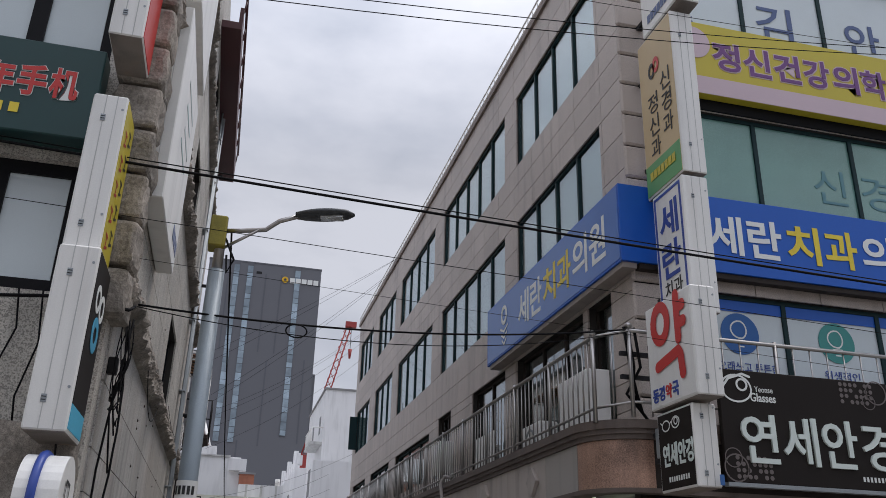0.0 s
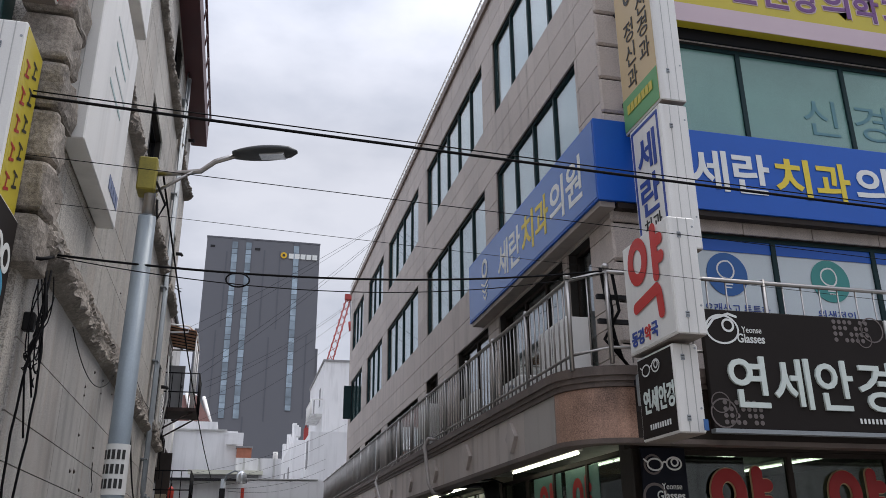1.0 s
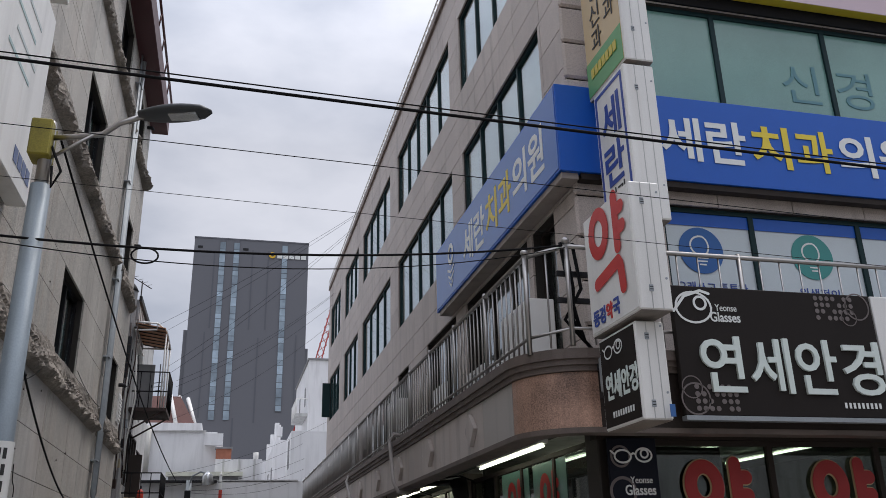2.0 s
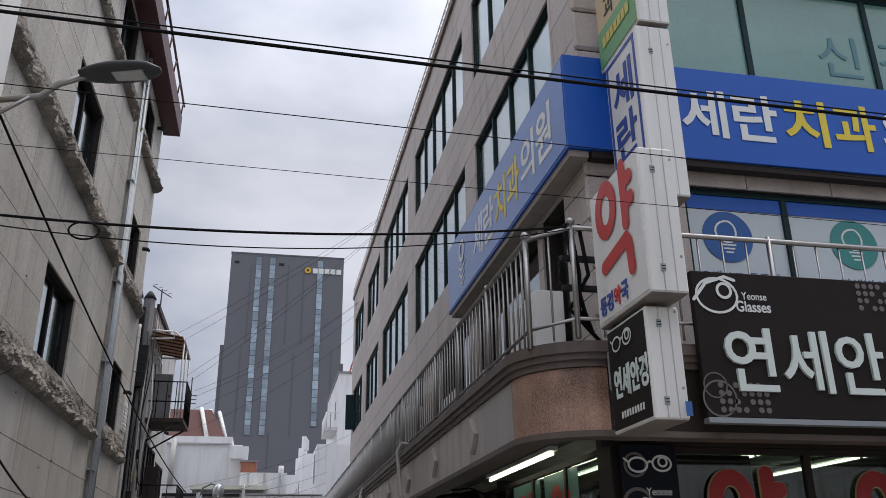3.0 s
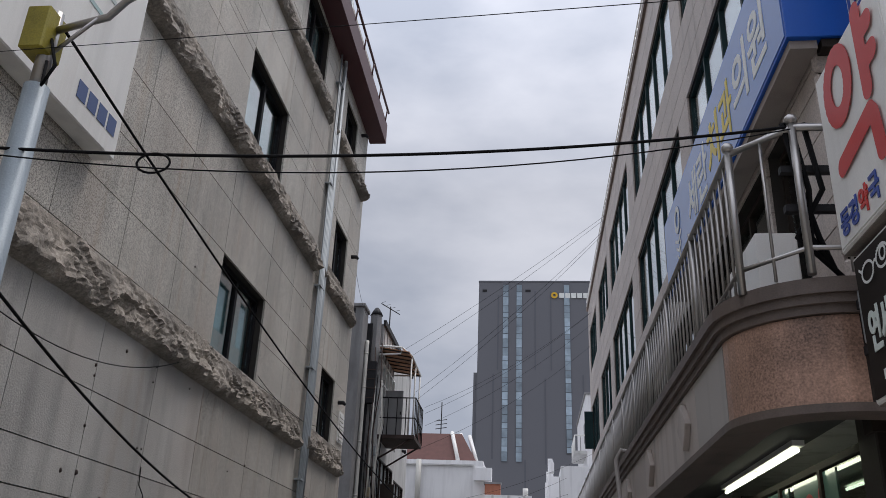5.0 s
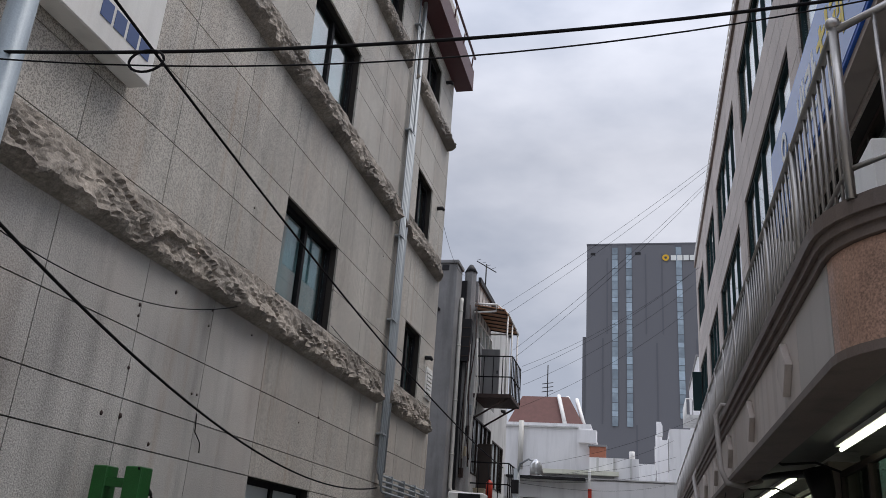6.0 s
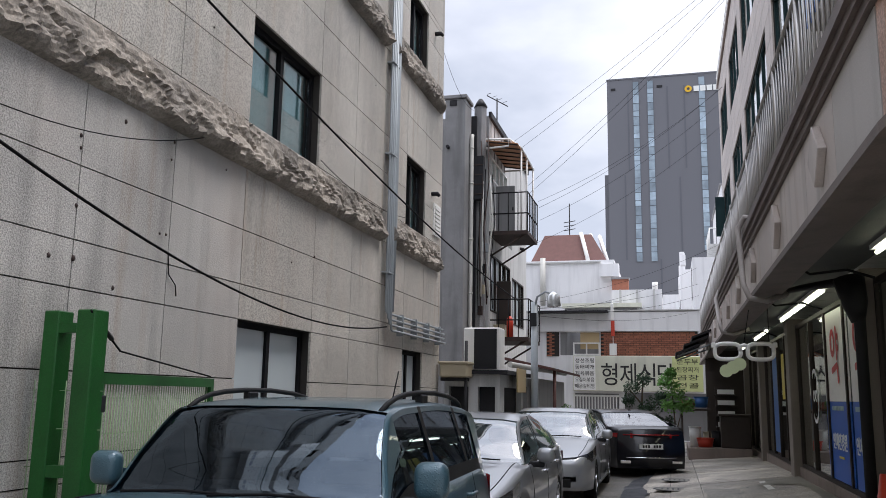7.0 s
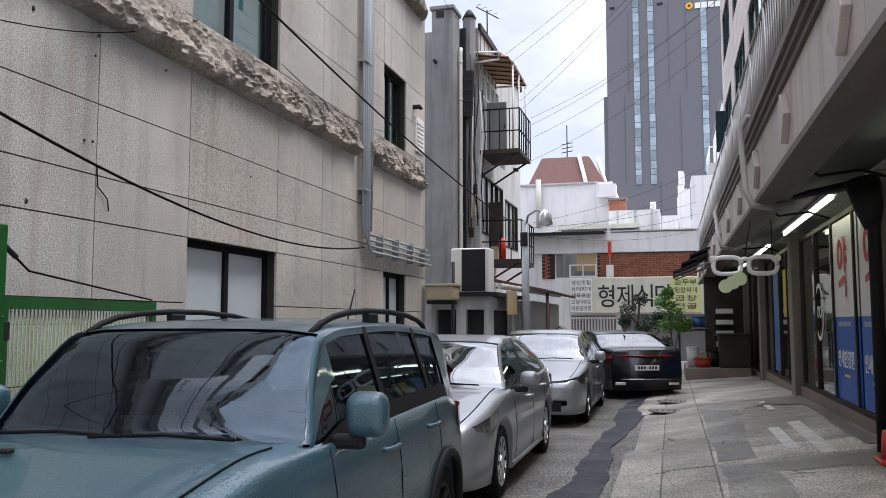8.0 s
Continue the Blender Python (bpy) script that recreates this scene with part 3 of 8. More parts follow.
def laid(pts, lift, n=10):
    """A thin skin laid between two edge lines on the slabs."""
    bm = B()
    prev = None
    for k in range(n + 1):
        q = k / n
        row = []
        for a, b in (pts[:2], pts[2:]):
            x, y = a[0] + (b[0] - a[0]) * q, a[1] + (b[1] - a[1]) * q
            w = 0.035 * math.sin(11 * q + 5 * a[0]) + 0.02 * math.sin(29 * q + a[1])
            x, y = x + w * (0.4 if abs(b[1] - a[1]) > abs(b[0] - a[0]) else 0), y + w
            row.append((x, y))
        cells = [bm.verts.new((row[0][0] + (row[1][0] - row[0][0]) * s / 4, row[0][1] + (row[1][1] - row[0][1]) * s / 4, 0)) for s in range(5)]
        for v in cells:
            v.co.z = ground_z(v.co.x, v.co.y) + lift
        if prev:
            for s in range(4):
                bm.faces.new((prev[s], prev[s + 1], cells[s + 1], cells[s]))
        prev = cells
    bmesh.ops.recalc_face_normals(bm, faces=bm.faces)
    return bm


part("mended_strip", laid(((3.80, 15.98), (3.80, 21.4), (4.16, 15.98), (4.32, 20.6)), 0.026), MEND, pave, "darker mended concrete strip")
part("mended_patch", laid(((3.82, 13.4), (3.82, 15.8), (4.35, 13.9), (4.30, 15.7)), 0.026), MEND, pave, "darker mended concrete strip")
part("silt_run", laid(((4.05, 15.35), (5.38, 15.2), (4.2, 15.72), (5.38, 15.86)), 0.0275), SILT, pave, "damp dirt along a slab joint")
part("silt_run", laid(((4.6, 21.0), (5.38, 20.6), (4.7, 21.3), (5.38, 21.9)), 0.0275), SILT, pave, "damp dirt along a slab joint")
part("silt_run", laid(((5.2, 16.2), (5.26, 20.8), (5.39, 16.0), (5.39, 20.9)), 0.0278), SILT, pave, "damp dirt along a slab joint")
for x0, y0, x1, y1, w in ((4.50, 16.4, 4.50, 18.2, 0.13), (4.77, 15.95, 4.77, 18.6, 0.15), (4.72, 20.2, 4.7, 21.6, 0.1), (4.9, 11.5, 4.9, 13.6, 0.12)):
    bm = B()
    v = [bm.verts.new((x, y, ground_z(x, y) + 0.026)) for x, y in ((x0, y0), (x0 + w, y0), (x1 + w, y1), (x1, y1))]
    bm.faces.new(v)
    part("paint_stripe", bm, ROADWHITE, pave, "faded white paint stripe")
for x, y in ((3.42, 23.3), (3.3, 21.6)):
    cm_ = Matrix.Translation((x, y, ground_z(x, y) + 0.03))
    mh = part("manhole_cover", disc(cm_, 0, 0, 0.3, 0.006), MEND, pave, "worn iron manhole cover filled with grit")
    part("cover_ring", disc(cm_, 0, 0, 0.34, 0.004, 0.3), DARKMETAL, mh)
    for k in range(5):
        part("cover_slot", box(B(), x - 0.2 + 0.09 * k, x - 0.17 + 0.09 * k, y - 0.12, y + 0.12, ground_z(x, y) + 0.037, ground_z(x, y) + 0.039), DARKMETAL, mh)
# short cracks and chipped spots in the slabs
rc = random.Random(31)
for k in range(26):
    x, y = rc.uniform(3.0, 5.1), rc.uniform(11.5, 24.0)
    a, n_ = rc.uniform(0, 6.28), rc.randint(3, 6)
    if k % 3:
        a = rc.choice((0.1, 3.0)) + rc.uniform(-0.5, 0.5)
    bm = B()
    prev = None
    for q in range(n_ + 1):
        a += rc.uniform(-0.5, 0.5)
        x, y = x + 0.06 * math.cos(a), y + 0.06 * math.sin(a)
        w = 0.011 * math.sin(math.pi * (q + 0.3) / (n_ + 0.6)) * rc.uniform(0.6, 1.5)
        row = [bm.verts.new((x - w * math.sin(a), y + w * math.cos(a), ground_z(x, y) + 0.0305)), bm.verts.new((x + w * math.sin(a), y - w * math.cos(a), ground_z(x, y) + 0.0305))]
        if prev:
            bm.faces.new((prev[0], prev[1], row[1], row[0]))
        prev = row
    part("crack", bm, TAR, pave)

# ---- corner building with the clinics ----
FX, FY, TOP = 5.28, 10.17, 13.0
SIDE4 = [(11.0, 15.1), (15.9, 21.4), (22.5, 27.4), (28.4, 31.8), (33.1, 36.3)]
SIDE_HOLES = [(a, b, 10.2, 11.9) for a, b in SIDE4] + [(a, b, 7.12, 8.88) for a, b in SIDE4]
SIDE2 = [(10.9, 11.75, 3.75, 5.95), (11.95, 15.2, 3.75, 5.95), (15.9, 18.3, 3.75, 5.95), (20.2, 21.5, 3.75, 5.95), (22.5, 27.2, 4.5, 5.75), (28.3, 31.9, 4.5, 5.75), (33.1, 36.2, 4.5, 5.75)]
SIDE_HOLES += SIDE2
FRONT_HOLES = [(6.45, 11.5, 4.62, 5.85), (6.4, 11.5, 7.36, 8.92), (6.2, 11.5, 10.5, 12.2)]
side = whole("wall_side", pierced("x", FX + 0.03, FX + 0.28, FY + 0.28, 37.0, 3.65, TOP, SIDE_HOLES), GRANITE_BACK, "beige stone clad side wall with rows of windows", "wall", kind="structure")
front = whole("wall_front", pierced("y", FY + 0.03, FY + 0.28, FX + 0.03, 13.5, 3.65, TOP, FRONT_HOLES), GRANITE_BACK, "front wall of the corner building behind the signs", "wall", kind="structure")
bm = box(B(), FX + 0.3, 13.5, FY + 0.3, 37, TOP - 0.6, TOP - 0.4)
for z in (3.3, 6.4, 9.6):
    box(bm, FX + 0.285, 13.45, FY + 0.285, 36.95, z, z + 0.15)
box(bm, FX + 0.29, 13.5, 36.75, 37, 0, TOP)
box(bm, 13.5, 13.7, FY, 37, 0, TOP)
box(bm, 8.4, 8.6, FY + 0.6, 36.7, 3.5, TOP - 0.65)
whole("building_core", bm, GREYWALL2, "floors and far walls of the corner building", "wall", kind="structure")
u_lines = [FY] + [10.9 + 1.09 * i for i in range(24)] + [37.0]
z_lines = [3.66, 4.1, 4.75, 5.35, 5.95, 6.5, 7.12, 7.7, 8.3, 8.88, 9.3, 9.75, 10.2, 10.8, 11.35, 11.9, 12.4, 13.0]
bm = B()
for z0, z1 in ((12.98, 13.12),):
    box(bm, FX - 0.06, FX + 0.3, FY - 0.06, 37.05, z0, z1)
    box(bm, FX + 0.3, 13.5, FY - 0.06, FY + 0.3, z0, z1)
whole("parapet_cap", bm, MOULD, "dark stone cap along the roof edge", "parapet", kind="structure")
bm = B()
tube(bm, [(FX - 0.045, FY, 13.36), (FX - 0.045, 37, 13.36)], 0.02, 6)
tube(bm, [(FX - 0.045, FY, 13.18), (FX - 0.045, 37, 13.18)], 0.014, 6)
for i in range(90):
    y = FY + 0.1 + i * 0.298
    tube(bm, [(FX - 0.045, y, 13.1), (FX - 0.045, y, 13.36)], 0.014, 5)
whole("roof_rail", bm, SIGNWHITE, "low white metal rail along the roof edge", "railing")
n4 = (4, 5, 4, 3, 3)
for (a, b), n in zip(SIDE4, n4):
    for z0, z1 in ((10.2, 11.9), (7.12, 8.88)):
        window("window", "x", FX + 0.05, a, b, z0, z1, n, FRAME_TEAL, GLASS, back=BLIND, back_off=0.0, label="dark teal framed ribbon window with pale blinds")
for a, b, z0, z1 in SIDE2[2:]:
    window("window", "x", FX + 0.12, a, b, z0, z1, 3 if b - a > 2.5 else 2, FRAME_TEAL if z0 > 4 else FRAME_BROWN, GLASS, back=BLIND if z0 > 4 else None, label="second floor window over the balcony")
window("window", "x", FX + 0.14, 10.9, 11.75, 3.75, 5.95, 1, FRAME_BROWN, GLASS, label="brown framed balcony door glass")
window("window", "x", FX + 0.14, 11.95, 15.2, 3.75, 5.95, 3, FRAME_BROWN, GLASS, label="brown framed balcony glazing")
whole("open_casement", box(B(), 4.98, FX + 0.02, 36.25, 36.31, 7.3, 8.7), FRAME_TEAL, "teal casement sash standing open", "window", kind="structure")
for z0, z1, spl, bk in ((4.62, 5.85, [0, 0.25, 0.58, 1], FILM_WHITE), (7.36, 8.92, [0, 0.235, 0.6, 1], BLIND_GREEN), (10.5, 12.2, [0, 0.28, 0.59, 1], FILM_WHITE)):
    x0 = {4.62: 6.45, 7.36: 6.4, 10.5: 6.2}[z0]
    window("window", "y", FY + 0.08, x0, 11.5, z0, z1, 3, FRAME_TEAL, bk, bar=0.06, split=spl, label="front window with film on the glass")
# one black box covers the frame head and the shading above the glass
whole("window_head_shade", box(B(), 6.16, 13.4, FY - 0.04, FY + 0.0, 8.93, 9.12), FRAME_BLACK, "dark band for frame and shade over the second row of front windows", "trim", kind="structure")
# quoin blocks of the front corner
quoin = thing("corner_pier", "beige stone block pier at the building corner", "pier", kind="structure")
z = 3.66
for k in range(17):
    h = 0.55
    part("stone_block", rbox(FX - 0.02, 6.15, FY - 0.05, FY + 0.03, z + 0.012, z + h - 0.012, 0.03), BEIGE, quoin)
    z += h
    if z > 12.9:
        break

# balcony
arc = [(5.0 - 0.7 * math.cos(a), 10.06 - 0.7 * math.sin(a)) for a in [radians(90 * k / 10) for k in range(11)]]
edge = [(4.3, 37.0)] + arc + [(13.5, 9.36)]


def offset(line, d):
    """The balcony edge pushed out by d."""
    a = [(5.0 - (0.7 + d) * math.cos(q), 10.06 - (0.7 + d) * math.sin(q)) for q in [radians(90 * k / 10) for k in range(11)]]
    return [(4.3 - d, 37.0)] + a + [(13.5, 9.36 - d)]


balcony = thing("balcony", "stone faced balcony wrapping the rounded corner", "balcony", kind="structure")
inner = [(13.5, FY + 0.02), (FX + 0.02, FY + 0.02), (FX + 0.02, 37.0)]
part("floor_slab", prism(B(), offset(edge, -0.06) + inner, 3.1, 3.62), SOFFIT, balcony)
def ribbon(d0, d1, z0, z1, cut=None):
    a, b = offset(edge, d0), offset(edge, d1)
    if cut:
        a, b = a[cut], b[cut]
    bm = B()
    rows = [[bm.verts.new((x, y, z)) for x, y in line] for line, z in ((a, z0), (b, z0), (b, z1), (a, z1))]
    for r in range(4):
        p, q = rows[r], rows[(r + 1) % 4]
        for i in range(len(p) - 1):
            bm.faces.new((p[i], p[i + 1], q[i + 1], q[i]))
    for e in (0, -1):
        bm.faces.new([row[e] for row in rows])
    bmesh.ops.recalc_face_normals(bm, faces=bm.faces)
    return bm
CORNICE = mat("brown_cornice_stone", (0.135, 0.105, 0.09), 0.55, var=0.2, scale=5, fine=90, stain=0.3)
FASCIA = mat("weathered_fascia_stone", (0.52, 0.465, 0.43), 0.55, var=0.2, scale=4, fine=110, stain=0.32, rust=0.25, rand=0.06)
for z0, z1, d in ((3.50, 3.56, 0.03), (3.56, 3.62, 0.06), (3.62, 3.70, 0.09), (3.70, 3.73, 0.07)):
    part("cornice", ribbon(-0.1, d, z0, z1), CORNICE, balcony, smooth=False)
part("lower_edge", ribbon(-0.08, 0.025, 2.87, 2.925), CORNICE, balcony)
part("skirt", ribbon(-0.30, -0.052, 2.885, 3.12), CORNICE, balcony, "brown inner skirt hanging under the balcony edge")
for i in range(1, 12, 5):
    s = slice(i, i + 6) if i < 11 else slice(11, 13)
    part("fascia_panel", ribbon(-0.05, 0.0, 2.928, 3.495, s), PINK if i < 11 else FRAME_BROWN, balcony, "speckled pink granite panel" if i < 11 else "dark brown sheet behind the shop signs", smooth=False)
PALESTONE = mat("pale_stone_panel", (0.42, 0.39, 0.36), 0.5, var=0.1, scale=4, stain=0.15)
yy = 10.08
while yy < 36.9:
    w = min(1.12, 37 - yy)
    part("fascia_panel", box(B(), 4.3, 4.35, yy + 0.004, yy + w - 0.004, 2.928, 3.495), PALESTONE if yy < 11.0 else FASCIA, balcony)
    yy += w
for i in range(11):
    y = 11.65 + 2.3 * i
    dm = Matrix.Translation((4.3, y, 3.21)) @ Matrix.Rotation(radians(45), 4, "X")
    part("diamond_pad", rbox(-0.055, 0.0, -0.145, 0.145, -0.145, 0.145, 0.005, dm), FASCIA, balcony, "raised diamond stone pad")

rail = thing("balcony_railing", "stainless steel balcony railing with upright bars", "railing")
path = [(4.3, 37.0), (4.3, 9.55), (4.72, 9.31), (13.4, 9.31)]
for z, r in ((4.79, 0.028), (3.88, 0.018)):
    bm = B()
    tube(bm, [(4.36, 36.9, z), (4.36, 9.6, z), (4.74, 9.33, z + 0.06), (13.4, 9.33, z + 0.06)], r, 10)
    part("rail_bar", bm, STEEL, rail, smooth=True)
bal_me = mesh_of("baluster", tube(B(), [(0, 0, 3.72), (0, 0, 4.79)], 0.011, 6), STEEL)
post_me = mesh_of("post", tube(B(), [(0, 0, 3.7), (0, 0, 4.84)], 0.028, 10), STEEL)
ball_me = bmesh.new()
bmesh.ops.create_icosphere(ball_me, subdivisions=2, radius=0.045)
ball_me = mesh_of("ball_cap", ball_me, STEEL, True)
y = 9.6
k = 0
while y < 36.9:
    ob = new("post" if k % 9 == 0 else "baluster", post_me if k % 9 == 0 else bal_me)
    ob.parent, ob.location = rail, (4.36, y, 0)
    y += 0.17
    k += 1
for k in range(34):
    x = 4.74 + 0.262 * k
    ob = new("post" if k % 8 == 0 else "baluster", post_me if k % 8 == 0 else bal_me)
    ob.parent, ob.location = rail, (x, 9.33, 0.05)
for x, y, z in ((4.36, 9.6, 4.84), (4.74, 9.33, 4.91)):
    ob = new("ball_cap", ball_me)
    ob.parent, ob.location = rail, (x, y, z)
ob = new("baluster", bal_me)
ob.parent, ob.location = rail, (4.55, 9.465, 0.03)

# ground floor shops
GX = 5.46
COLUMN = mat("grey_brown_column", (0.20, 0.172, 0.145), 0.5, var=0.25, scale=6, stain=0.3)
# dark copy of the column colour, holding the shade at the balcony corner
SHADED_CLAD = mat("shaded_column_clad", (0.035, 0.028, 0.024), 0.5, var=0.25, scale=6, stain=0.2)
for y0, y1 in ((10.25, 10.6), (15.9, 16.25), (22.0, 22.45), (27.4, 27.8), (31.6, 32.0)):
    bm = rbox(5.33, 5.68, y0, y1, ground_z(5.4, y0) - 0.3, 3.1, 0.012)
    whole("shop_column", bm, SHADED_CLAD if y0 < 11 else COLUMN, "corner column coloured dark for the shade under the balcony" if y0 < 11 else "brown clad column between the shopfronts", "column", "shop columns", kind="structure")
bm = box(B(), 5.36, 5.6, 10.6, 37, -0.3, 0.0)
for y0, y1 in ((10.6, 15.9), (16.25, 22.0), (22.45, 27.4), (27.8, 31.6), (32, 37)):
    box(bm, 5.42, 5.58, y0, y1, 0.0, ground_z(5.4, (y0 + y1) / 2) + 0.16)
whole("shop_plinth", bm, MOULD, "stone sill under the shop glass", "plinth", kind="structure")
for y0, y1, n in ((10.62, 15.88, 4), (16.27, 21.98, 4), (22.47, 27.38, 4), (27.82, 31.58, 3), (32.02, 36.7, 3)):
    window("shopfront", "x", GX, y0, y1, ground_z(5.4, (y0 + y1) / 2) + 0.16, 2.98, n, FRAME_BROWN, GLASS_CLEAR, bar=0.06, label="glazed shopfront under the balcony", cat="shopfront")
window("shopfront", "y", FY + 0.05, 5.95, 13.4, 0.4, 2.92, 5, FRAME_BROWN, GLASS_CLEAR, bar=0.06, label="pharmacy shopfront on the street", cat="shopfront")
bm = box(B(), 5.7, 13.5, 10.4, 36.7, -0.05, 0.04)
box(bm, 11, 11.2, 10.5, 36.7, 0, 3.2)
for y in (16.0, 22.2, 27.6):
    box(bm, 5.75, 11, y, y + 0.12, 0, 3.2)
whole("shop_interior", bm, INNER, "floor and partition walls coloured dark for the dim shop inside", "interior wall", kind="structure")
bm = box(B(), 5.3, 13.5, FY + 0.04, FY + 0.2, 2.925, 3.1)
whole("shop_header", bm, FRAME_BROWN, "brown header band over the shop glass", "beam", kind="structure")


def shelf_unit(x, y, w):
    s = thing("display_shelf", "stocked pharmacy shelf inside the shop", "shelf", "pharmacy shelves")
    for u in (y, y + w - 0.03):
        part("side_panel", box(B(), x, x + 0.35, u, u + 0.03, 0.04, 1.9), WHITEPAINT, s)
    r = random.Random(int(y * 10))
    for z in (0.2, 0.6, 1.0, 1.4, 1.8):
        part("board", box(B(), x, x + 0.35, y + 0.03, y + w - 0.03, z, z + 0.03), WHITEPAINT, s)
        if z < 1.8:
            bm = B()
            u = y + 0.06
            while u < y + w - 0.2:
                q = r.uniform(0.08, 0.2)
                box(bm, x + 0.05, x + 0.3, u, u + q * 0.9, z + 0.03, z + 0.03 + r.uniform(0.12, 0.28))
                u += q
            part("goods", bm, r.choice((REDPLASTIC, BLUEPLASTIC, SIGNWHITE, GREEN2, CREAM)), s)


for x, y in ((7.6, 11.2), (7.6, 13.4), (9.4, 11.4), (9.4, 13.5), (7.4, 17.0), (7.4, 19.5), (7.4, 23.2)):
    shelf_unit(x, y, 1.6)


def strip_light(x, y0, y1, z, r=0.02):
    s = thing("tube_light", "lit fluorescent tube on the ceiling", "lamp", "tube lights")
    part("housing", box(B(), x - 0.05, x + 0.05, y0, y1, z + 0.03, z + 0.078), SIGNWHITE, s)
    n = max(1, round((y1 - y0) / 1.4))
    d = (y1 - y0) / n
    for i in range(n):
        part("tube", tube(B(), [(x, y0 + i * d + 0.05, z), (x, y0 + (i + 1) * d - 0.05, z)], r, 8), TUBE, s)


for y0, y1 in ((11.5, 14.4), (17.2, 21.5), (23.6, 26.4), (29, 31)):
    strip_light(5.18, y0, y1, 3.02)
for x in (6.8, 8.4, 10.0):
    strip_light(x, 11.4, 15.2, 3.2)
strip_light(7.6, 17.0, 21.0, 3.2)

# ---- stone clad building across the alley ----
CURTAIN = mat("teal_curtain", (0.12, 0.27, 0.30), 0.7, var=0.3, scale=5, stretch=(1, 6, 0.3))
LX, LY, LEND = -1.17, 7.75, 22.35
LH = [(14.16, 16.08, 4.66, 5.95), (14.16, 16.08, 8.0, 9.32), (16.4, 18.0, 11.2, 12.5), (19.95, 21.15, 4.66, 5.95), (19.95, 21.15, 8.0, 9.2), (19.95, 21.15, 11.3, 12.2), (14.16, 16.08, 0.95, 2.44), (19.95, 21.15, 1.15, 2.44), (12.2, 13.2, 11.3, 12.5), (9.6, 10.7, 11.3, 12.5)]
lwall = whole("wall_left", pierced("x", LX - 0.03, LX - 0.3, LY + 0.3, LEND, -0.2, 14.5, LH), GRANITE_BACK, "grey granite clad side wall with rough stone bands", "wall", kind="structure")
LFH = [(-4.4, -1.62, 4.12, 5.42), (-4.4, -1.62, 6.5, 7.6), (-4.4, -1.62, 8.6, 10.6)]
lfront = whole("wall_left_front", pierced("y", LY + 0.03, LY + 0.3, -9, LX - 0.02, -0.2, 14.5, LFH), GRANITE, "grey granite street front with black framed windows", "wall", kind="structure")
bm = box(B(), -9, LX - 0.31, LY + 0.31, LEND, 14.2, 14.45)
box(bm, -9.2, -9, LY, LEND, -0.2, 14.5)
box(bm, -9, LX - 0.31, LEND - 0.2, LEND, -0.2, 14.4)
for z in (3.3, 6.6, 9.9):
    box(bm, -8.9, LX - 0.32, LY + 0.32, LEND - 0.25, z, z + 0.2)
box(bm, -4.4, -4.2, LY + 0.4, LEND - 0.3, 0, 14)
whole("left_building_core", bm, GREYWALL2, "floors and far walls of the granite building", "wall", kind="structure")
for i, (a, b, z0, z1) in enumerate(LH):
    frost = i in (6, 7)
    window("window", "x", LX - 0.12, a, b, z0, z1, 2, FRAME_BLACK, FILM_WHITE if frost else GLASS, bar=0.07, inward=-1, back=None if frost else CURTAIN, back_off=0.05,
           label="frosted ground floor window in a black frame" if frost else "black framed sliding window over the stone band")
for a, b, z0, z1 in LFH:
    window("window", "y", LY + 0.12, a, b, z0, z1, 4, FRAME_BLACK, FILM_WHITE, bar=0.13, label="black framed street window with white panes")


def rough_band(y0, y1, z0, z1, out, seed):
    """A band of split stone with a broken face."""
    bm = B()
    ny, nz = int((y1 - y0) / 0.03), 18
    g = []
    for i in range(ny + 1):
        y = y0 + (y1 - y0) * i / ny
        row = []
        for k in range(nz + 1):
            u = k / nz
            z = z0 + (z1 - z0) * u
            n1 = noise.noise(Vector((y * 1.3, seed, u * 0.8)))
            n2 = noise.noise(Vector((y * 4.7, u * 3.5, seed + 5)))
            n3 = noise.noise(Vector((y * 11, u * 7, seed + 9)))
            ridge = abs(noise.noise(Vector((y * 3.1 + 4 * u, u * 2.6 - y, seed + 2))))
            n4 = noise.noise(Vector((y * 23, u * 13, seed + 14)))
            low = 0.16 + 0.09 * noise.noise(Vector((y * 2.2, seed, 3.3)))
            swell = (u / low) ** 0.6 if u < low else 1 - 0.8 * (u - low) / (1 - low)
            chips = 0.0
            for f, amp in ((0.85, 0.095), (2.3, 0.03)):
                q = Vector((y * f, u * f * 0.62 + 0.3 * n1, seed))
                c = noise.voronoi(q)[1][0]
                chips += amp * (noise.noise(c * 5.3) + 1.5 * noise.noise(c * 7.7) * (q.x - c.x) + 1.5 * noise.noise(c * 9.1) * (q.y - c.y))
            d = swell * (out + 0.05 * n1 + chips + 0.035 * n2 + 0.018 * n3 + 0.009 * n4 - 0.13 * ridge) + 0.006 * n3 + 0.003 * n4
            zz = z + (0.0 if k == 0 else 0.02 * n2 + 0.012 * n3)
            if k in (0, nz):
                d = -0.02
            row.append(bm.verts.new((LX + max(d, -0.02), y + 0.02 * n3, zz)))
        g.append(row)
    for i in range(ny):
        for k in range(nz):
            bm.faces.new((g[i][k], g[i + 1][k], g[i + 1][k + 1], g[i][k + 1]))
    for r in (g[0], g[-1]):
        bm.faces.new(r)
    return bm


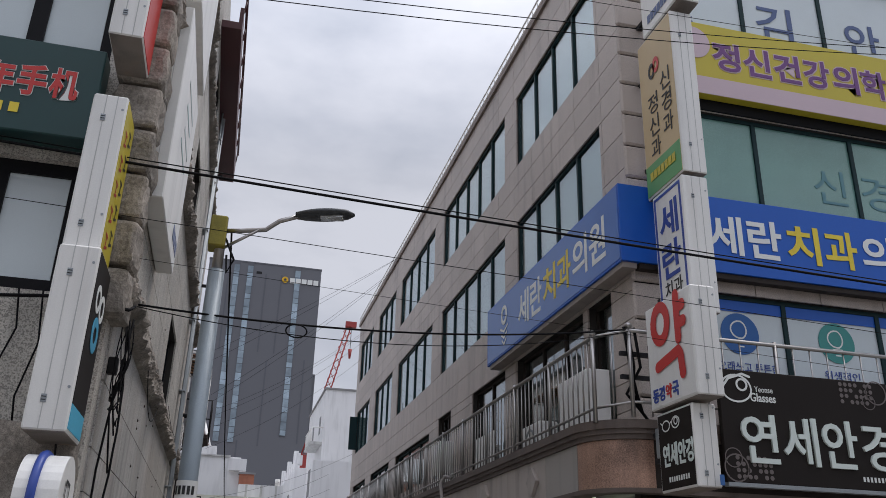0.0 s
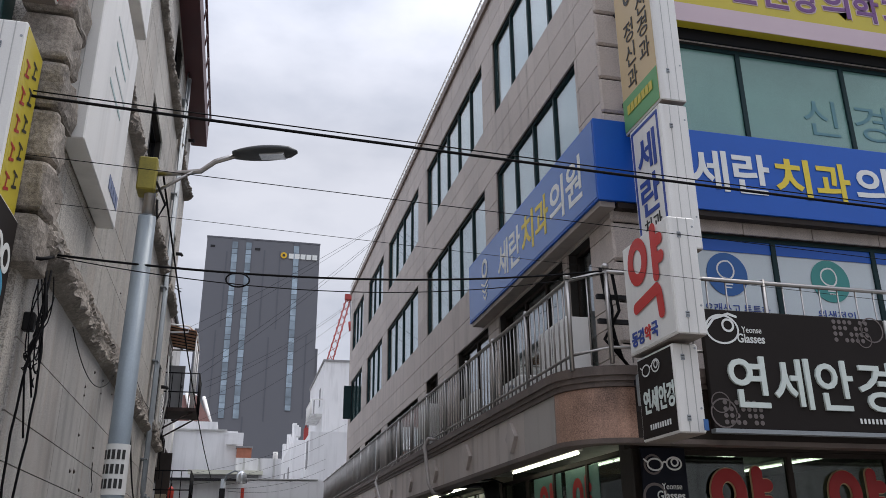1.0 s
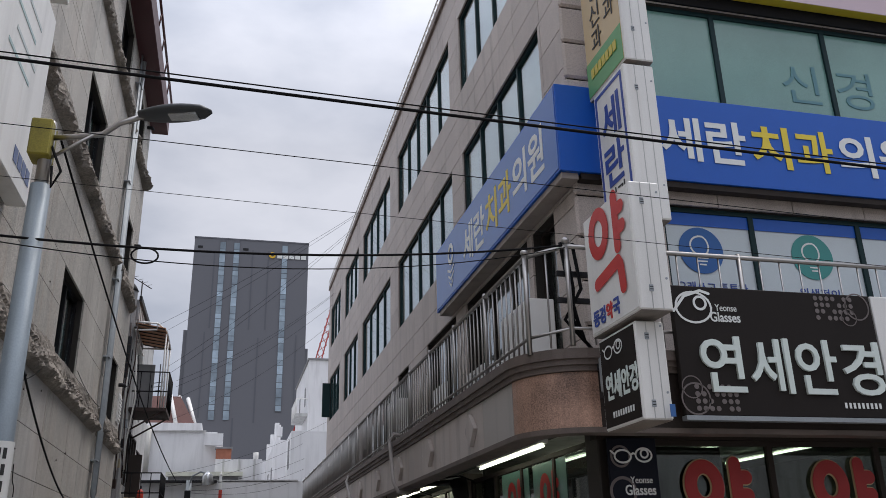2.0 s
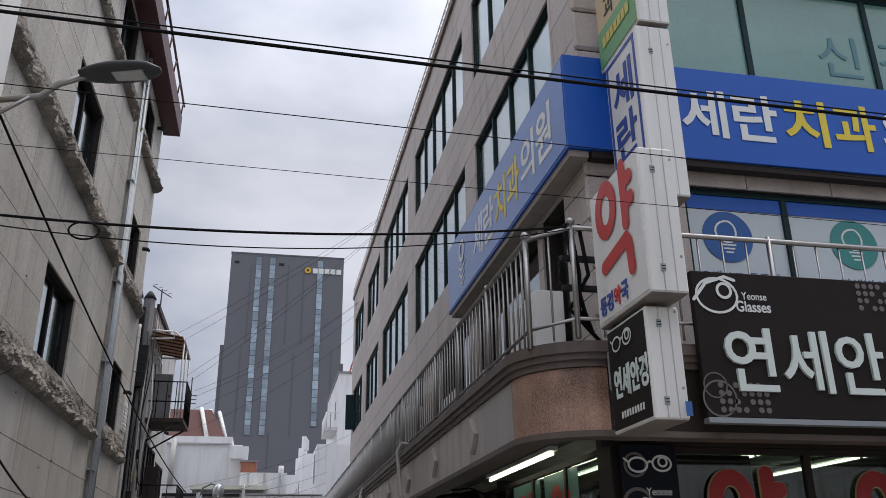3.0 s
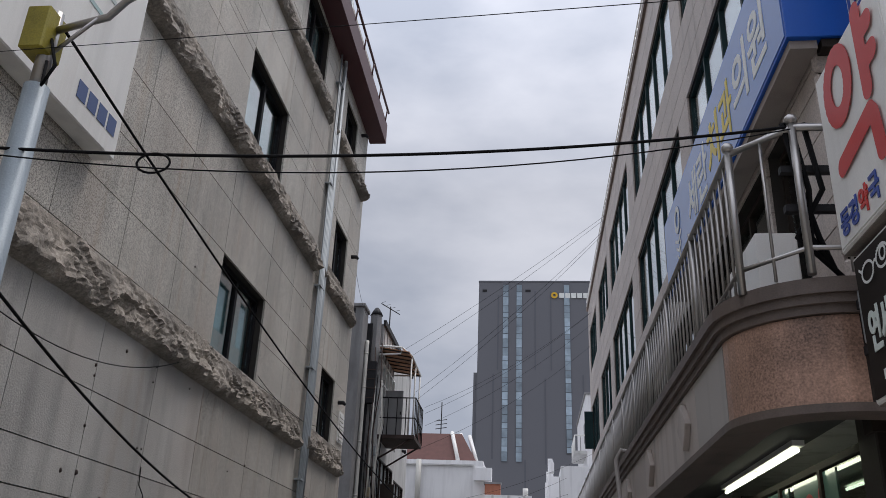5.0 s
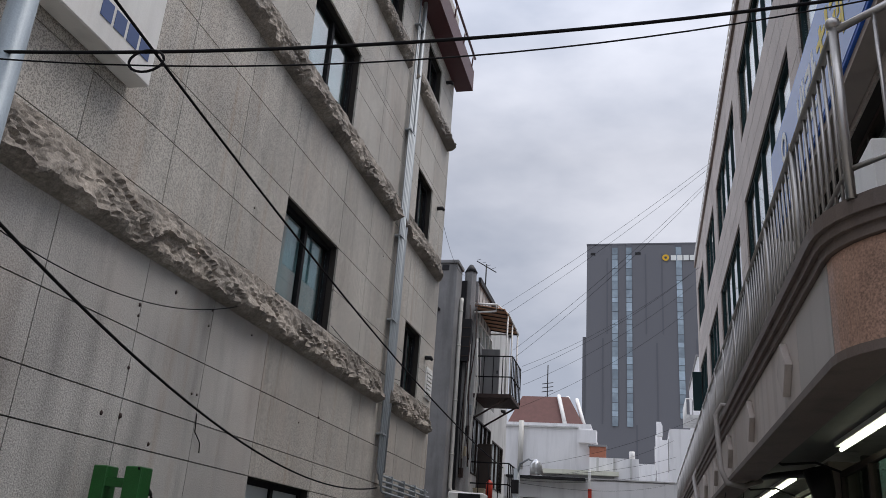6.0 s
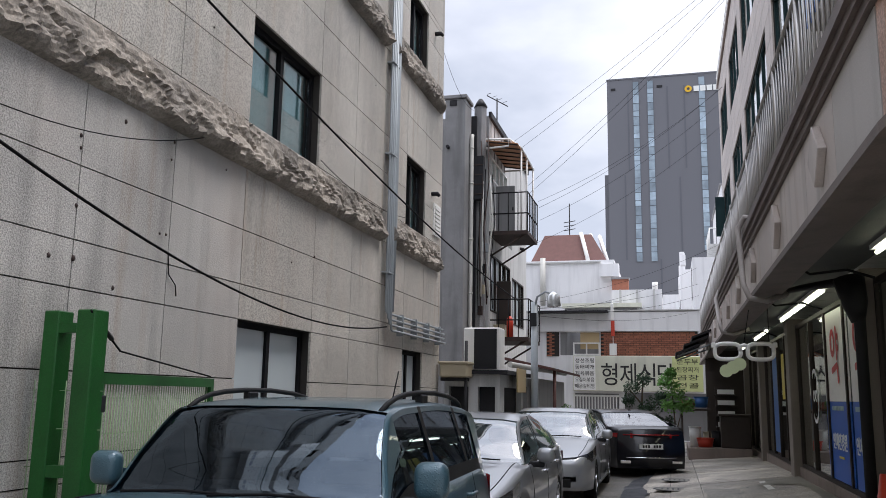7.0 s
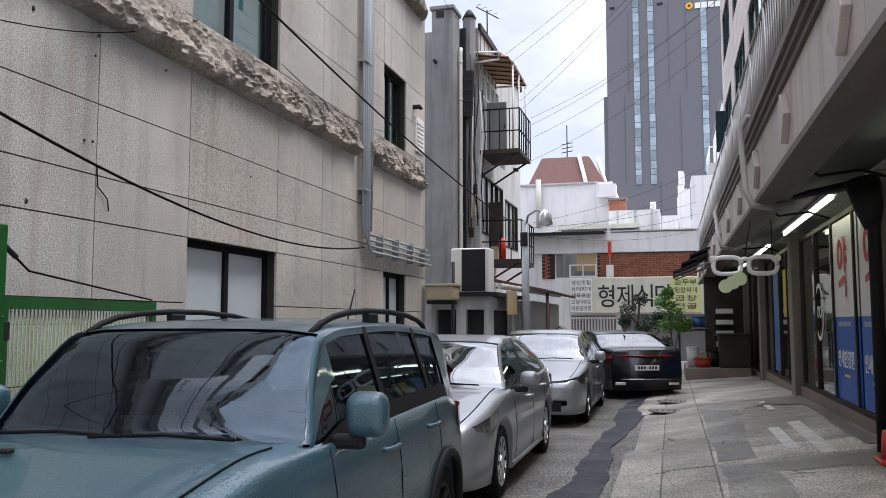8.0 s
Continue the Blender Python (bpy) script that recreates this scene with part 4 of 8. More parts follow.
for j, (z0, z1) in enumerate(((4.1, 4.655), (7.43, 7.99), (10.66, 11.19))):
    for y0, y1, s in ((7.95, 18.62, 0), (19.0, 22.15, 3)):
        whole("stone_band", rough_band(y0, y1, z0, z1, 0.165, j * 7 + s), ROCK, "projecting band of rough split stone", "stone band", "stone bands", kind="structure")
lq = thing("corner_quoin", "rough stone quoin blocks at the corner of the granite building", "quoin", kind="structure")
z, k = 3.9, 0
while z < 13.5:
    h = 0.48
    bm = rbox(LX - 0.32, LX + 0.13, LY - 0.15, LY + (0.5 if k % 2 else 0.34), z + 0.02, z + h - 0.02, 0.05, seg=2)
    bmesh.ops.subdivide_edges(bm, edges=list(bm.edges), cuts=3, use_grid_fill=True)
    for v in bm.verts:
        v.co += Vector((1, 1, 0.6)) * 0.035 * noise.noise(v.co * 5.5) + Vector((1, 0.6, 0.6)) * 0.02 * noise.noise(v.co * 16)
    part("quoin_block", bm, ROCK, lq)
    z += h
    k += 1
for z0, z1 in ((2.1, 2.95),):
    for i in range(5):
        bm = rbox(-1.2 - 1.0 * (i + 1) + 0.02, -1.2 - 1.0 * i, LY - 0.14, LY + 0.05, z0, z1, 0.05, seg=2)
        bmesh.ops.subdivide_edges(bm, edges=list(bm.edges), cuts=3, use_grid_fill=True)
        for v in bm.verts:
            v.co += Vector((0.4, 1, 0.6)) * 0.06 * noise.noise(v.co * 4.5)
        part("quoin_block", bm, ROCK, lq)

# maroon eave and drain pipe
bm = B()
prism(bm, [(LX, 15.2), (LX + 0.42, 15.2), (LX + 0.42, 22.6), (LX, 22.6)], 12.55, 12.72)
box(bm, LX + 0.34, LX + 0.42, 15.2, 22.6, 12.72, 13.1)
whole("eave", bm, MAROON, "maroon metal eave along the top of the wall", "eave", kind="structure")
bm = B()
tube(bm, [(LX + 0.45, 15.2, 13.4), (LX + 0.45, 22.5, 13.4)], 0.03, 8)
for i in range(8):
    tube(bm, [(LX + 0.42, 15.3 + i, 13.05), (LX + 0.45, 15.3 + i, 13.4)], 0.02, 6)
whole("eave_rail", bm, MAROON, "maroon pipe rail on the eave", "railing")
pipes = thing("wall_conduits", "bundle of grey conduits down the wall turning along it", "conduit", "")
for i in range(4):
    x, y = LX + 0.08 + 0.012 * i, 18.78 + 0.055 * i
    zb = 2.98 - 0.09 * i
    part("conduit", tube(B(), [(x, y, 13.0 - 1.2 * i), (x, y, zb + 0.1), (x, y + 0.03, zb), (x, y + 0.1, zb - 0.02), (x, 22.3 + 0.08 * (i % 2), zb - 0.02)], 0.02, 8), GALV, pipes, smooth=True)
part("drain_pipe", tube(B(), [(LX + 0.1, 19.06, 14.4), (LX + 0.1, 19.06, 4.4), (LX + 0.1, 19.0, 3.0)], 0.045, 10), GALV, pipes, smooth=True)
for z in (3.6, 5.6, 7.2, 9.4, 11.8):
    part("clamp", rbox(LX, LX + 0.13, 18.74, 19.12, z, z + 0.03, 0.004), GALV, pipes)
for y in (19.6, 20.4, 21.2, 22.0):
    part("clamp", rbox(LX, LX + 0.12, y, y + 0.025, 2.64, 3.0, 0.004), GALV, pipes)

# ---- grey building behind, with stair landings ----
CORRUGATED = mat("stained_grey_sheet", (0.235, 0.235, 0.24), 0.6, var=0.3, scale=5, fine=40, bump=0.2, stain=0.45, rust=0.35)
FLUEGREY = mat("grey_flue_render", (0.25, 0.25, 0.255), 0.8, var=0.22, scale=4, stain=0.4, blotch=0.2)
GWX, GWY = -1.9, 30.5
gw = thing("grey_building", "narrow grey rendered building with flue and landings", "building", kind="structure")
GHOLES = [(30.75, 33.3, 8.3, 9.0), (30.7, 33.9, 4.2, 5.95), (34.3, 36.6, 4.1, 5.7), (33.4, 34.3, 6.65, 8.7)]
part("wall", pierced("x", GWX, GWX - 0.2, GWY, 37.3, 0, 10.25, GHOLES), GREYWALL2, gw)
part("wall", box(B(), -8, GWX - 0.9, GWY, 37.3, 0, 10.2), GREYWALL, gw)
part("front_wall", box(B(), -8, GWX - 0.21, GWY - 0.2, GWY - 0.01, 0, 10.2), CORRUGATED, gw)
part("flue", rbox(-2.98, -2.36, 29.15, 29.95, 0, 10.4, 0.02), FLUEGREY, gw, "tall grey flue shaft")
part("flue_cap", rbox(-3.03, -2.31, 29.1, 30.0, 10.4, 10.52, 0.02), FLUEGREY, gw)
part("flue_vent", box(B(), -2.84, -2.62, 29.13, 29.155, 10.18, 10.36), DARKMETAL, gw)
part("flue_pipe_stub", tube(B(), [(-2.86, 29.15, 8.9), (-2.86, 29.0, 8.9)], 0.05, 8), DARKMETAL, gw)
part("return_wall", box(B(), -3.5, -2.99, 29.3, 30.3, 0, 9.2), FLUEGREY, gw)
part("column", prism(B(), [(-2.14 + 0.19 * math.cos(a * math.pi / 4 + 0.39), 30.22 + 0.19 * math.sin(a * math.pi / 4 + 0.39)) for a in range(8)], 0, 10.45), CORRUGATED, gw, "stained sheet metal duct")
part("column_top", tube(B(), [(-2.14, 30.22, 10.45), (-2.14, 30.22, 10.62), (-2.14, 30.22, 10.72)], [0.22, 0.13, 0.06], 8), DARKMETAL, gw, "dark cowl")
# dark block standing in for the shade in the gap beside the flue
part("gap_shade", box(B(), -2.36, -2.2, 29.95, 30.3, 0, 10.1), DARKMETAL, gw)
part("fascia", box(B(), GWX, GWX + 0.09, GWY - 0.2, 37.35, 10.15, 10.33), DARKMETAL, gw)
part("gable_sheet", box(B(), -2.0, GWX + 0.012, GWY - 0.19, GWY - 0.005, 9.25, 10.2), CORRUGATED, gw)
for k in range(5):
    part("sheet_rib", box(B(), GWX + 0.001, GWX + 0.02, 30.6 + 0.55 * k, 30.65 + 0.55 * k, 9.05, 10.14), CORRUGATED, gw)
part("dark_duct", rbox(-2.26, -1.95, 29.82, 30.02, 7.45, 8.8, 0.01), DARKMETAL, gw, "dark metal box on the duct")
for i in range(4):
    part("duct_fin", box(B(), -2.25, -1.96, 29.805, 29.82, 7.6 + 0.3 * i, 7.63 + 0.3 * i), RUSTY, gw)
part("downpipe", tube(B(), [(-2.36, 29.98, 9.3), (-2.34, 29.9, 9.42), (-2.29, 29.78, 9.42), (-2.29, 29.74, 9.3), (-2.29, 29.74, 3.68), (-2.24, 29.74, 3.56), (-1.7, 29.74, 3.5)], 0.062, 12), PVC, gw, "pale plastic downpipe", smooth=True)
for z in (4.6, 6.2, 7.9, 9.0):
    part("pipe_clip", tube(B(), [(-2.29, 29.74, z), (-2.29, 29.74, z + 0.05)], 0.072, 12), PVC, gw)
part("grey_panel", rbox(-1.86, -1.26, 31.3, 31.36, 6.68, 8.2, 0.008), GREYWALL, gw, "grey sheet metal partition")
part("panel_latch", box(B(), -1.34, -1.3, 31.28, 31.3, 7.4, 7.5), DARKMETAL, gw)
for y0, y1, z0, z1, n in ((30.75, 33.3, 8.3, 9.0, 4), (30.7, 33.9, 4.2, 5.95, 4), (34.3, 36.6, 4.1, 5.7, 3)):
    f = pierced("x", GWX - 0.08, GWX + 0.015, y0, y1, z0, z1, [(y0 + (y1 - y0) * i / n + 0.04, y0 + (y1 - y0) * (i + 1) / n - 0.04, z0 + 0.05, z1 - 0.05) for i in range(n)])
    part("window_frame", f, SIGNWHITE if z0 > 8 else FRAME_BROWN, gw)
    for i in range(n):
        a = y0 + (y1 - y0) * i / n
        part("pane", box(B(), GWX - 0.05, GWX - 0.044, a + 0.041, a + (y1 - y0) / n - 0.041, z0 + 0.051, z1 - 0.051), FILM_WHITE if z0 < 6 and i < 2 else GLASS, gw)
part("lower_door", rbox(-1.87, -1.42, 31.5, 31.56, 3.45, 5.2, 0.01), WOODDARK, gw, "dark brown door at the lower landing")
part("wall_lamp", tube(B(), [(GWX, 35.9, 7.0), (GWX + 0.12, 35.9, 6.98), (GWX + 0.14, 35.9, 6.9)], [0.05, 0.07, 0.05], 8), DARKMETAL, gw)
rg = random.Random(21)
for k in range(7):
    x0_, z_ = -2.1 + 0.07 * k, rg.uniform(8.0, 9.6)
    part("hanging_cable", tube(B(), [(x0_, 29.86, z_), (x0_ + rg.uniform(-0.05, 0.1), 29.83, z_ - 1.4), (x0_ + rg.uniform(-0.1, 0.05), 29.82, z_ - 2.8), (x0_ + rg.uniform(-0.05, 0.1), 29.84, 3.9 + rg.uniform(0, 0.8))], 0.014 + 0.006 * (k % 3), 5), (CABLE, RUSTY, PVC)[k % 3], gw)
for k in range(4):
    part("wall_box", rbox(-2.12 + 0.05 * k, -1.97 + 0.05 * k, 29.95, 30.05, 4.0 + 0.62 * k, 4.28 + 0.62 * k, 0.01), (RUSTY, BEIGEPVC, DARKMETAL, GALV)[k], gw)


def landing(y0, y1, z, x1, high):
    s = thing("steel_landing", "rusty steel stair landing bracketed from the wall", "landing", "steel landings")
    part("deck", box(B(), GWX, x1, y0, y1, z - 0.12, z), RUSTY, s)
    for y in (y0 + 0.1, y1 - 0.1):
        part("brace", tube(B(), [(GWX + 0.02, y, z - 0.75), (x1 - 0.1, y, z - 0.1)], 0.03, 6), RUSTY, s)
    for zz in (z + high * 0.45, z + high):
        part("rail", tube(B(), [(GWX + 0.05, y0, zz), (x1, y0, zz), (x1, y1, zz)], 0.022, 6), FRAME_BLACK, s)
    for i in range(7):
        y = y0 + (y1 - y0) * i / 6
        part("upright", tube(B(), [(x1, y, z), (x1, y, z + high)], 0.018, 5), FRAME_BLACK, s)
    for i in range(1, 4):
        x = GWX + (x1 - GWX) * i / 4
        part("upright", tube(B(), [(x, y0, z), (x, y0, z + high)], 0.016, 5), FRAME_BLACK, s)


landing(30.5, 32.4, 6.6, -0.72, 1.18)
landing(30.5, 32.7, 3.4, -0.70, 1.12)
aw = thing("lean_to_awning", "orange brown corrugated awning on a white frame", "awning")
part("sheet", box(B(), 0, 0.98, 29.95, 33.0, -0.012, 0.012, Matrix.Translation((GWX, 0, 9.3)) @ Matrix.Rotation(radians(9), 4, "Y")), TANCANVAS, aw)
for i in range(7):
    part("batten", box(B(), 0.02, 0.96, 30.0 + 0.48 * i, 30.04 + 0.48 * i, -0.045, -0.013, Matrix.Translation((GWX, 0, 9.3)) @ Matrix.Rotation(radians(9), 4, "Y")), WOODDARK, aw)
part("edge_bar", tube(B(), [(GWX, 29.93, 9.33), (-1.2, 29.93, 9.3), (-1.2, 29.93, 9.08), (GWX, 29.93, 9.04)], 0.032, 6), SIGNWHITE, aw)
part("edge_bar", tube(B(), [(-1.2, 29.93, 9.3), (-0.93, 30.6, 9.2), (-0.93, 33.0, 9.15), (GWX, 33.0, 9.15)], 0.032, 6), SIGNWHITE, aw)
for y in (30.7, 31.7, 32.95):
    part("post", tube(B(), [(-0.95, y, 6.6), (-0.95, y, 9.16)], 0.03, 6), SIGNWHITE, aw)
an = thing("roof_antenna", "thin television antenna on the roof", "antenna")
part("mast", tube(B(), [(-2.11, 32.6, 10.2), (-2.11, 32.6, 11.6)], 0.025, 6), DARKMETAL, an)
part("arm", tube(B(), [(-2.4, 32.3, 11.62), (-1.8, 32.9, 11.4)], 0.018, 6), DARKMETAL, an)
for k in range(4):
    part("element", tube(B(), [(-2.35 + 0.15 * k, 32.15 + 0.15 * k, 11.6 - 0.055 * k), (-2.2 + 0.15 * k, 32.5 + 0.15 * k - 0.45, 11.6 - 0.055 * k)], 0.008, 5), DARKMETAL, an)

# lean-to sheds along the foot
shed = thing("lean_to_shed", "low grey lean-to with a dark window band", "shed", kind="structure")
part("wall", pierced("x", 0.0, -0.12, 22.9, 29.5, 0, 2.1, [(23.2, 25.2, 1.15, 1.85), (25.5, 26.1, 0.1, 1.9)]), GREYWALL2, shed)
part("end_wall", pierced("y", 22.75, 22.9, -1.15, 0.0, 0, 2.1, [(-1.05, -0.65, 1.2, 1.85), (-0.45, -0.1, 1.2, 1.85)]), GREYWALL2, shed)
part("roof", box(B(), -1.16, 0.18, 22.6, 25.6, 2.1, 2.18), DARKMETAL, shed)
part("roof", box(B(), -1.1, 0.7, 25.6, 31.5, -0.03, 0.03, Matrix.Translation((0, 0, 2.45)) @ Matrix.Rotation(radians(12), 4, "Y")), ROOFRED, shed)
# solid dark block in place of the unlit room behind the openings
part("inside_shade_block", box(B(), -1.1, -0.14, 22.95, 29.4, 0.0, 2.05), DARKMETAL, shed)
part("side_wall", box(B(), 0.1, 0.25, 26.4, 31.2, 0, 2.1), GREYWALL2, shed)
part("gutter_pipe", tube(B(), [(0.1, 23.3, 2.32), (0.55, 29.0, 2.3)], 0.06, 8), PVC, shed)
part("post", tube(B(), [(0.62, 26.3, 0), (0.62, 26.3, 2.3)], 0.04, 8), ROOFRED, shed)
part("post", tube(B(), [(-0.62, 22.4, 0), (-0.62, 22.4, 2.75)], 0.035, 8), DARKMETAL, shed)
tarp = rbox(0.18, 0.22, 23.6, 24.6, 1.75, 2.25, 0.01)
part("board", tarp, CREAM, shed)
tr = thing("roof_trough", "yellowish plastic trough on the lean-to roof", "trough")
part("body", rbox(-1.12, -0.55, 22.2, 22.72, 2.02, 2.3, 0.03), BEIGEPVC, tr)
part("rim", rbox(-1.14, -0.53, 22.18, 22.74, 2.28, 2.33, 0.01), BEIGEPVC, tr)
part("bracket", rbox(-1.12, -0.6, 22.3, 22.6, 1.95, 2.02, 0.01), DARKMETAL, tr)
ac = thing("air_conditioner", "large white outdoor unit with a dark condenser side", "air conditioner")
part("casing", rbox(-0.78, -0.02, 22.85, 23.35, 2.18, 3.05, 0.02), SIGNWHITE, ac)
part("condenser_grille", box(B(), -0.56, -0.09, 22.835, 22.85, 2.21, 3.02), DARKMETAL, ac, "black condenser fins")
for i in range(4):
    part("foot", box(B(), -0.75 + 0.6 * (i % 2), -0.68 + 0.6 * (i % 2), 22.9 + 0.35 * (i // 2), 22.96 + 0.35 * (i // 2), 2.1801, 2.19), DARKMETAL, ac)

# unseen walls added behind the walk to darken reflections and cut the front light
bm = box(B(), -60, 60, -16, -15, 0, 11)
box(bm, -30, -29, -15, 7.5, 0, 10)
box(bm, 30, 31, -15, 10, 0, 10)
whole("unseen_street_wall", bm, GREYWALL2, "plain unseen walls added to dim reflections and front light", "wall", kind="structure")

# ---- end of the alley ----
EY = 40.2
SIGNCREAM = mat("cream_board", (0.66, 0.66, 0.55), 0.5, var=0.12, scale=4, stain=0.15)
SIGNPALE = mat("pale_yellow_panel", (0.60, 0.64, 0.30), 0.5, var=0.1)
BRIGHTPAINT = mat("bright_white_paint", (0.80, 0.80, 0.81), 0.7, var=0.08, scale=2, stain=0.16)
rest = thing("restaurant_building", "white and brick restaurant closing the alley", "building", kind="structure")
part("wall", pierced("y", EY, EY + 0.25, -4.8, 9.0, -0.2, 5.1, [(-1.0, 0.58, 3.35, 4.28), (-0.5, 1.3, 0.0, 1.85), (1.5, 5.2, 0.1, 1.9)]), BRIGHTPAINT, rest)
part("upper_block", box(B(), -4.8, 9.0, EY + 0.9, EY + 4, 0, 5.0), GREYWALL, rest)
part("parapet", box(B(), -4.8, 4.4, EY - 0.12, EY, 4.3, 5.06), BRIGHTPAINT, rest)
part("parapet_cap", box(B(), -4.82, 4.42, EY - 0.16, EY + 0.27, 5.102, 5.15), GREYWALL2, rest)
bk = mesh_of("brick", box(B(), -0.1, 0.1, -0.012, 0.012, -0.03, 0.03), BRICK)
for x0, x1 in ((0.62, 4.35), (-1.55, -1.04)):
    bw = part("brick_panel", box(B(), x0, x1, EY - 0.03, EY, 3.3, 4.28), GRANITE_BACK, rest)
    for r in range(13):
        c = 0
        while x0 + 0.12 + c * 0.213 + 0.2 < x1:
            ob = new("brick", bk)
            ob.parent = bw
            ob.location = (x0 + 0.12 + c * 0.213 + (0.1 if r % 2 else 0), EY - 0.04, 3.34 + r * 0.0735)
            c += 1
part("window_frame", pierced("y", EY - 0.02, EY + 0.05, -0.48, 0.58, 3.36, 3.86, [(-0.43, 0.03, 3.41, 3.81), (0.08, 0.53, 3.41, 3.81)]), SIGNWHITE, rest)
part("window_jamb", box(B(), -1.0, -0.72, EY + 0.05, EY + 0.12, 3.36, 4.27), GREYWALL, rest)
part("curtain", box(B(), -0.2, 0.56, EY + 0.1, EY + 0.12, 3.6, 4.27), CREAM, rest)
part("canopy", box(B(), -2.2, 0.95, EY - 0.6, EY - 0.13, 5.02, 5.1), DARKMETAL, rest)
gate = thing("white_bar_gate", "white upright bar gate before a dark doorway", "gate")
for i in range(14):
    part("bar", box(B(), -0.36 + i * 0.118, -0.31 + i * 0.118, EY - 0.07, EY - 0.03, 0.2, 1.72), SIGNWHITE, gate)
part("top_rail", box(B(), -0.42, 1.3, EY - 0.08, EY - 0.02, 1.72, 1.79), SIGNWHITE, gate)
part("bottom_rail", box(B(), -0.42, 1.3, EY - 0.08, EY - 0.02, 0.05, 0.2), SIGNWHITE, gate)
part("hinge_post", box(B(), -0.5, -0.42, EY - 0.08, EY - 0.02, 0.0, 1.85), SIGNWHITE, gate)
sg = thing("restaurant_sign", "long cream sign board with brush lettering", "sign")
part("board", rbox(-0.46, 4.5, EY - 0.32, EY - 0.1, 1.94, 3.32, 0.02), SIGNCREAM, sg)
part("side_board", rbox(3.35, 4.48, EY - 0.335, EY - 0.325, 1.97, 3.29, 0.003), SIGNPALE, sg)
part("side_board", rbox(-0.42, 0.42, EY - 0.335, EY - 0.325, 1.97, 3.29, 0.003), SIGNWHITE, sg)
for k, ch in enumerate("형제식당"):
    text("lettering", ch, face_y(0.96 + 0.72 * k, EY - 0.33, 2.6), 0.62, 0.86, LET_BLACK, sg, bold=0.005)
for i, w_ in enumerate(("생선조림", "동태찌개", "제육볶음", "오징어볶음", "매운갈비찜")):
    text("lettering", w_, face_y(0.0, EY - 0.338, 3.13 - 0.25 * i), 0.74, 0.18, LET_BLACK, sg)
for i, w_ in enumerate(("순두부", "된장찌개", "곱창", "전골")):
    text("lettering", w_, face_y(3.92, EY - 0.34, 3.1 - 0.3 * i), 0.8, 0.21, LET_BLACK, sg)
part("fixing_rail", box(B(), -0.4, 4.4, EY - 0.1, EY, 2.5, 2.6), DARKMETAL, sg)

# houses behind
h2 = thing("white_house", "white flat roofed house behind the restaurant", "house")
part("wall", box(B(), -6.0, 0.75, 46.2, 54, 0, 8.05), BRIGHTPAINT, h2)
part("wall", box(B(), 0.75, 3.0, 45.2, 50, 0, 6.6), BRIGHTPAINT, h2)
part("coping", box(B(), -6.05, 0.2, 46.1, 46.3, 8.05, 8.12), GREYWALL2, h2)
part("coping", box(B(), 0.2, 1.05, 45.9, 46.6, 7.35, 7.95), BRIGHTPAINT, h2)
part("chimney", box(B(), 0.75, 1.5, 45.6, 46.1, 6.6, 7.15), BRICK, h2)
part("chimney_cap", box(B(), 0.7, 1.55, 45.55, 46.15, 7.15, 7.24), GREYWALL, h2)
part("window_band", box(B(), -1.4, 1.9, 45.1, 45.19, 5.25, 5.75), GREYWALL, h2)
part("window_hood", box(B(), -1.5, 2.1, 44.75, 45.19, 5.76, 5.95), SIGNCREAM, h2)
part("vent_pipe", tube(B(), [(-2.55, 46.0, 6.0), (-2.55, 46.0, 8.3)], 0.13, 8), PVC, h2)
part("roof_tank", tube(B(), [(2.7, 45.4, 6.6), (2.7, 45.4, 6.95)], 0.13, 10), SIGNWHITE, h2)
for k in range(3):
    part("pier", box(B(), 1.1 + 0.75 * k, 1.2 + 0.75 * k, 45.12, 45.19, 5.0, 6.6), GREYWALL2, h2)
h2b = thing("mansard_house", "house with a steep red brown mansard roof", "house")
part("wall", box(B(), -8.6, -0.9, 74.0, 86, 0, 12.7), BRIGHTPAINT, h2b)
bm = B()
lo = [bm.verts.new(c) for c in ((-7.75, 74.5, 12.7), (-1.5, 74.5, 12.7), (-1.5, 85, 12.7), (-7.75, 85, 12.7))]
hi = [bm.verts.new(c) for c in ((-6.85, 76.4, 15.3), (-2.9, 76.4, 15.3), (-2.9, 83, 15.3), (-6.85, 83, 15.3))]
bm.faces.new(hi)
for i in range(4):
    bm.faces.new((lo[i], lo[(i + 1) % 4], hi[(i + 1) % 4], hi[i]))
part("roof", bm, ROOFRED, h2b)
for i in range(3):
    part("roof_rib", tube(B(), [(-3.75 + i * 0.7, 76.3 + i * 0.8, 15.4), (-3.0 + i * 0.75, 74.35 + i * 0.5, 12.7)], 0.17, 6), SIGNWHITE, h2b)
part("antenna", tube(B(), [(-4.9, 78, 15.3), (-4.9, 78, 18.4)], 0.05, 5), DARKMETAL, h2b)
for k in range(3):
    part("antenna_arm", tube(B(), [(-5.4, 78, 16.0 + 0.35 * k), (-4.4, 78, 16.15 + 0.35 * k)], 0.035, 5), DARKMETAL, h2b)
h3 = thing("white_annex", "white rendered houses stepping back behind the shops", "house")
part("wall", box(B(), 4.35, 6.5, 44.4, 47.9, 0, 7.9), BRIGHTPAINT, h3)
part("wall", box(B(), 7.0, 12.0, 65.8, 78, 0, 16.4), BRIGHTPAINT, h3)
part("coping", box(B(), 6.9, 12.1, 65.7, 78.1, 16.4, 16.55), GREYWALL, h3)
part("wall", box(B(), 3.9, 6.4, 50, 62, 0, 8.2), BRIGHTPAINT, h3)
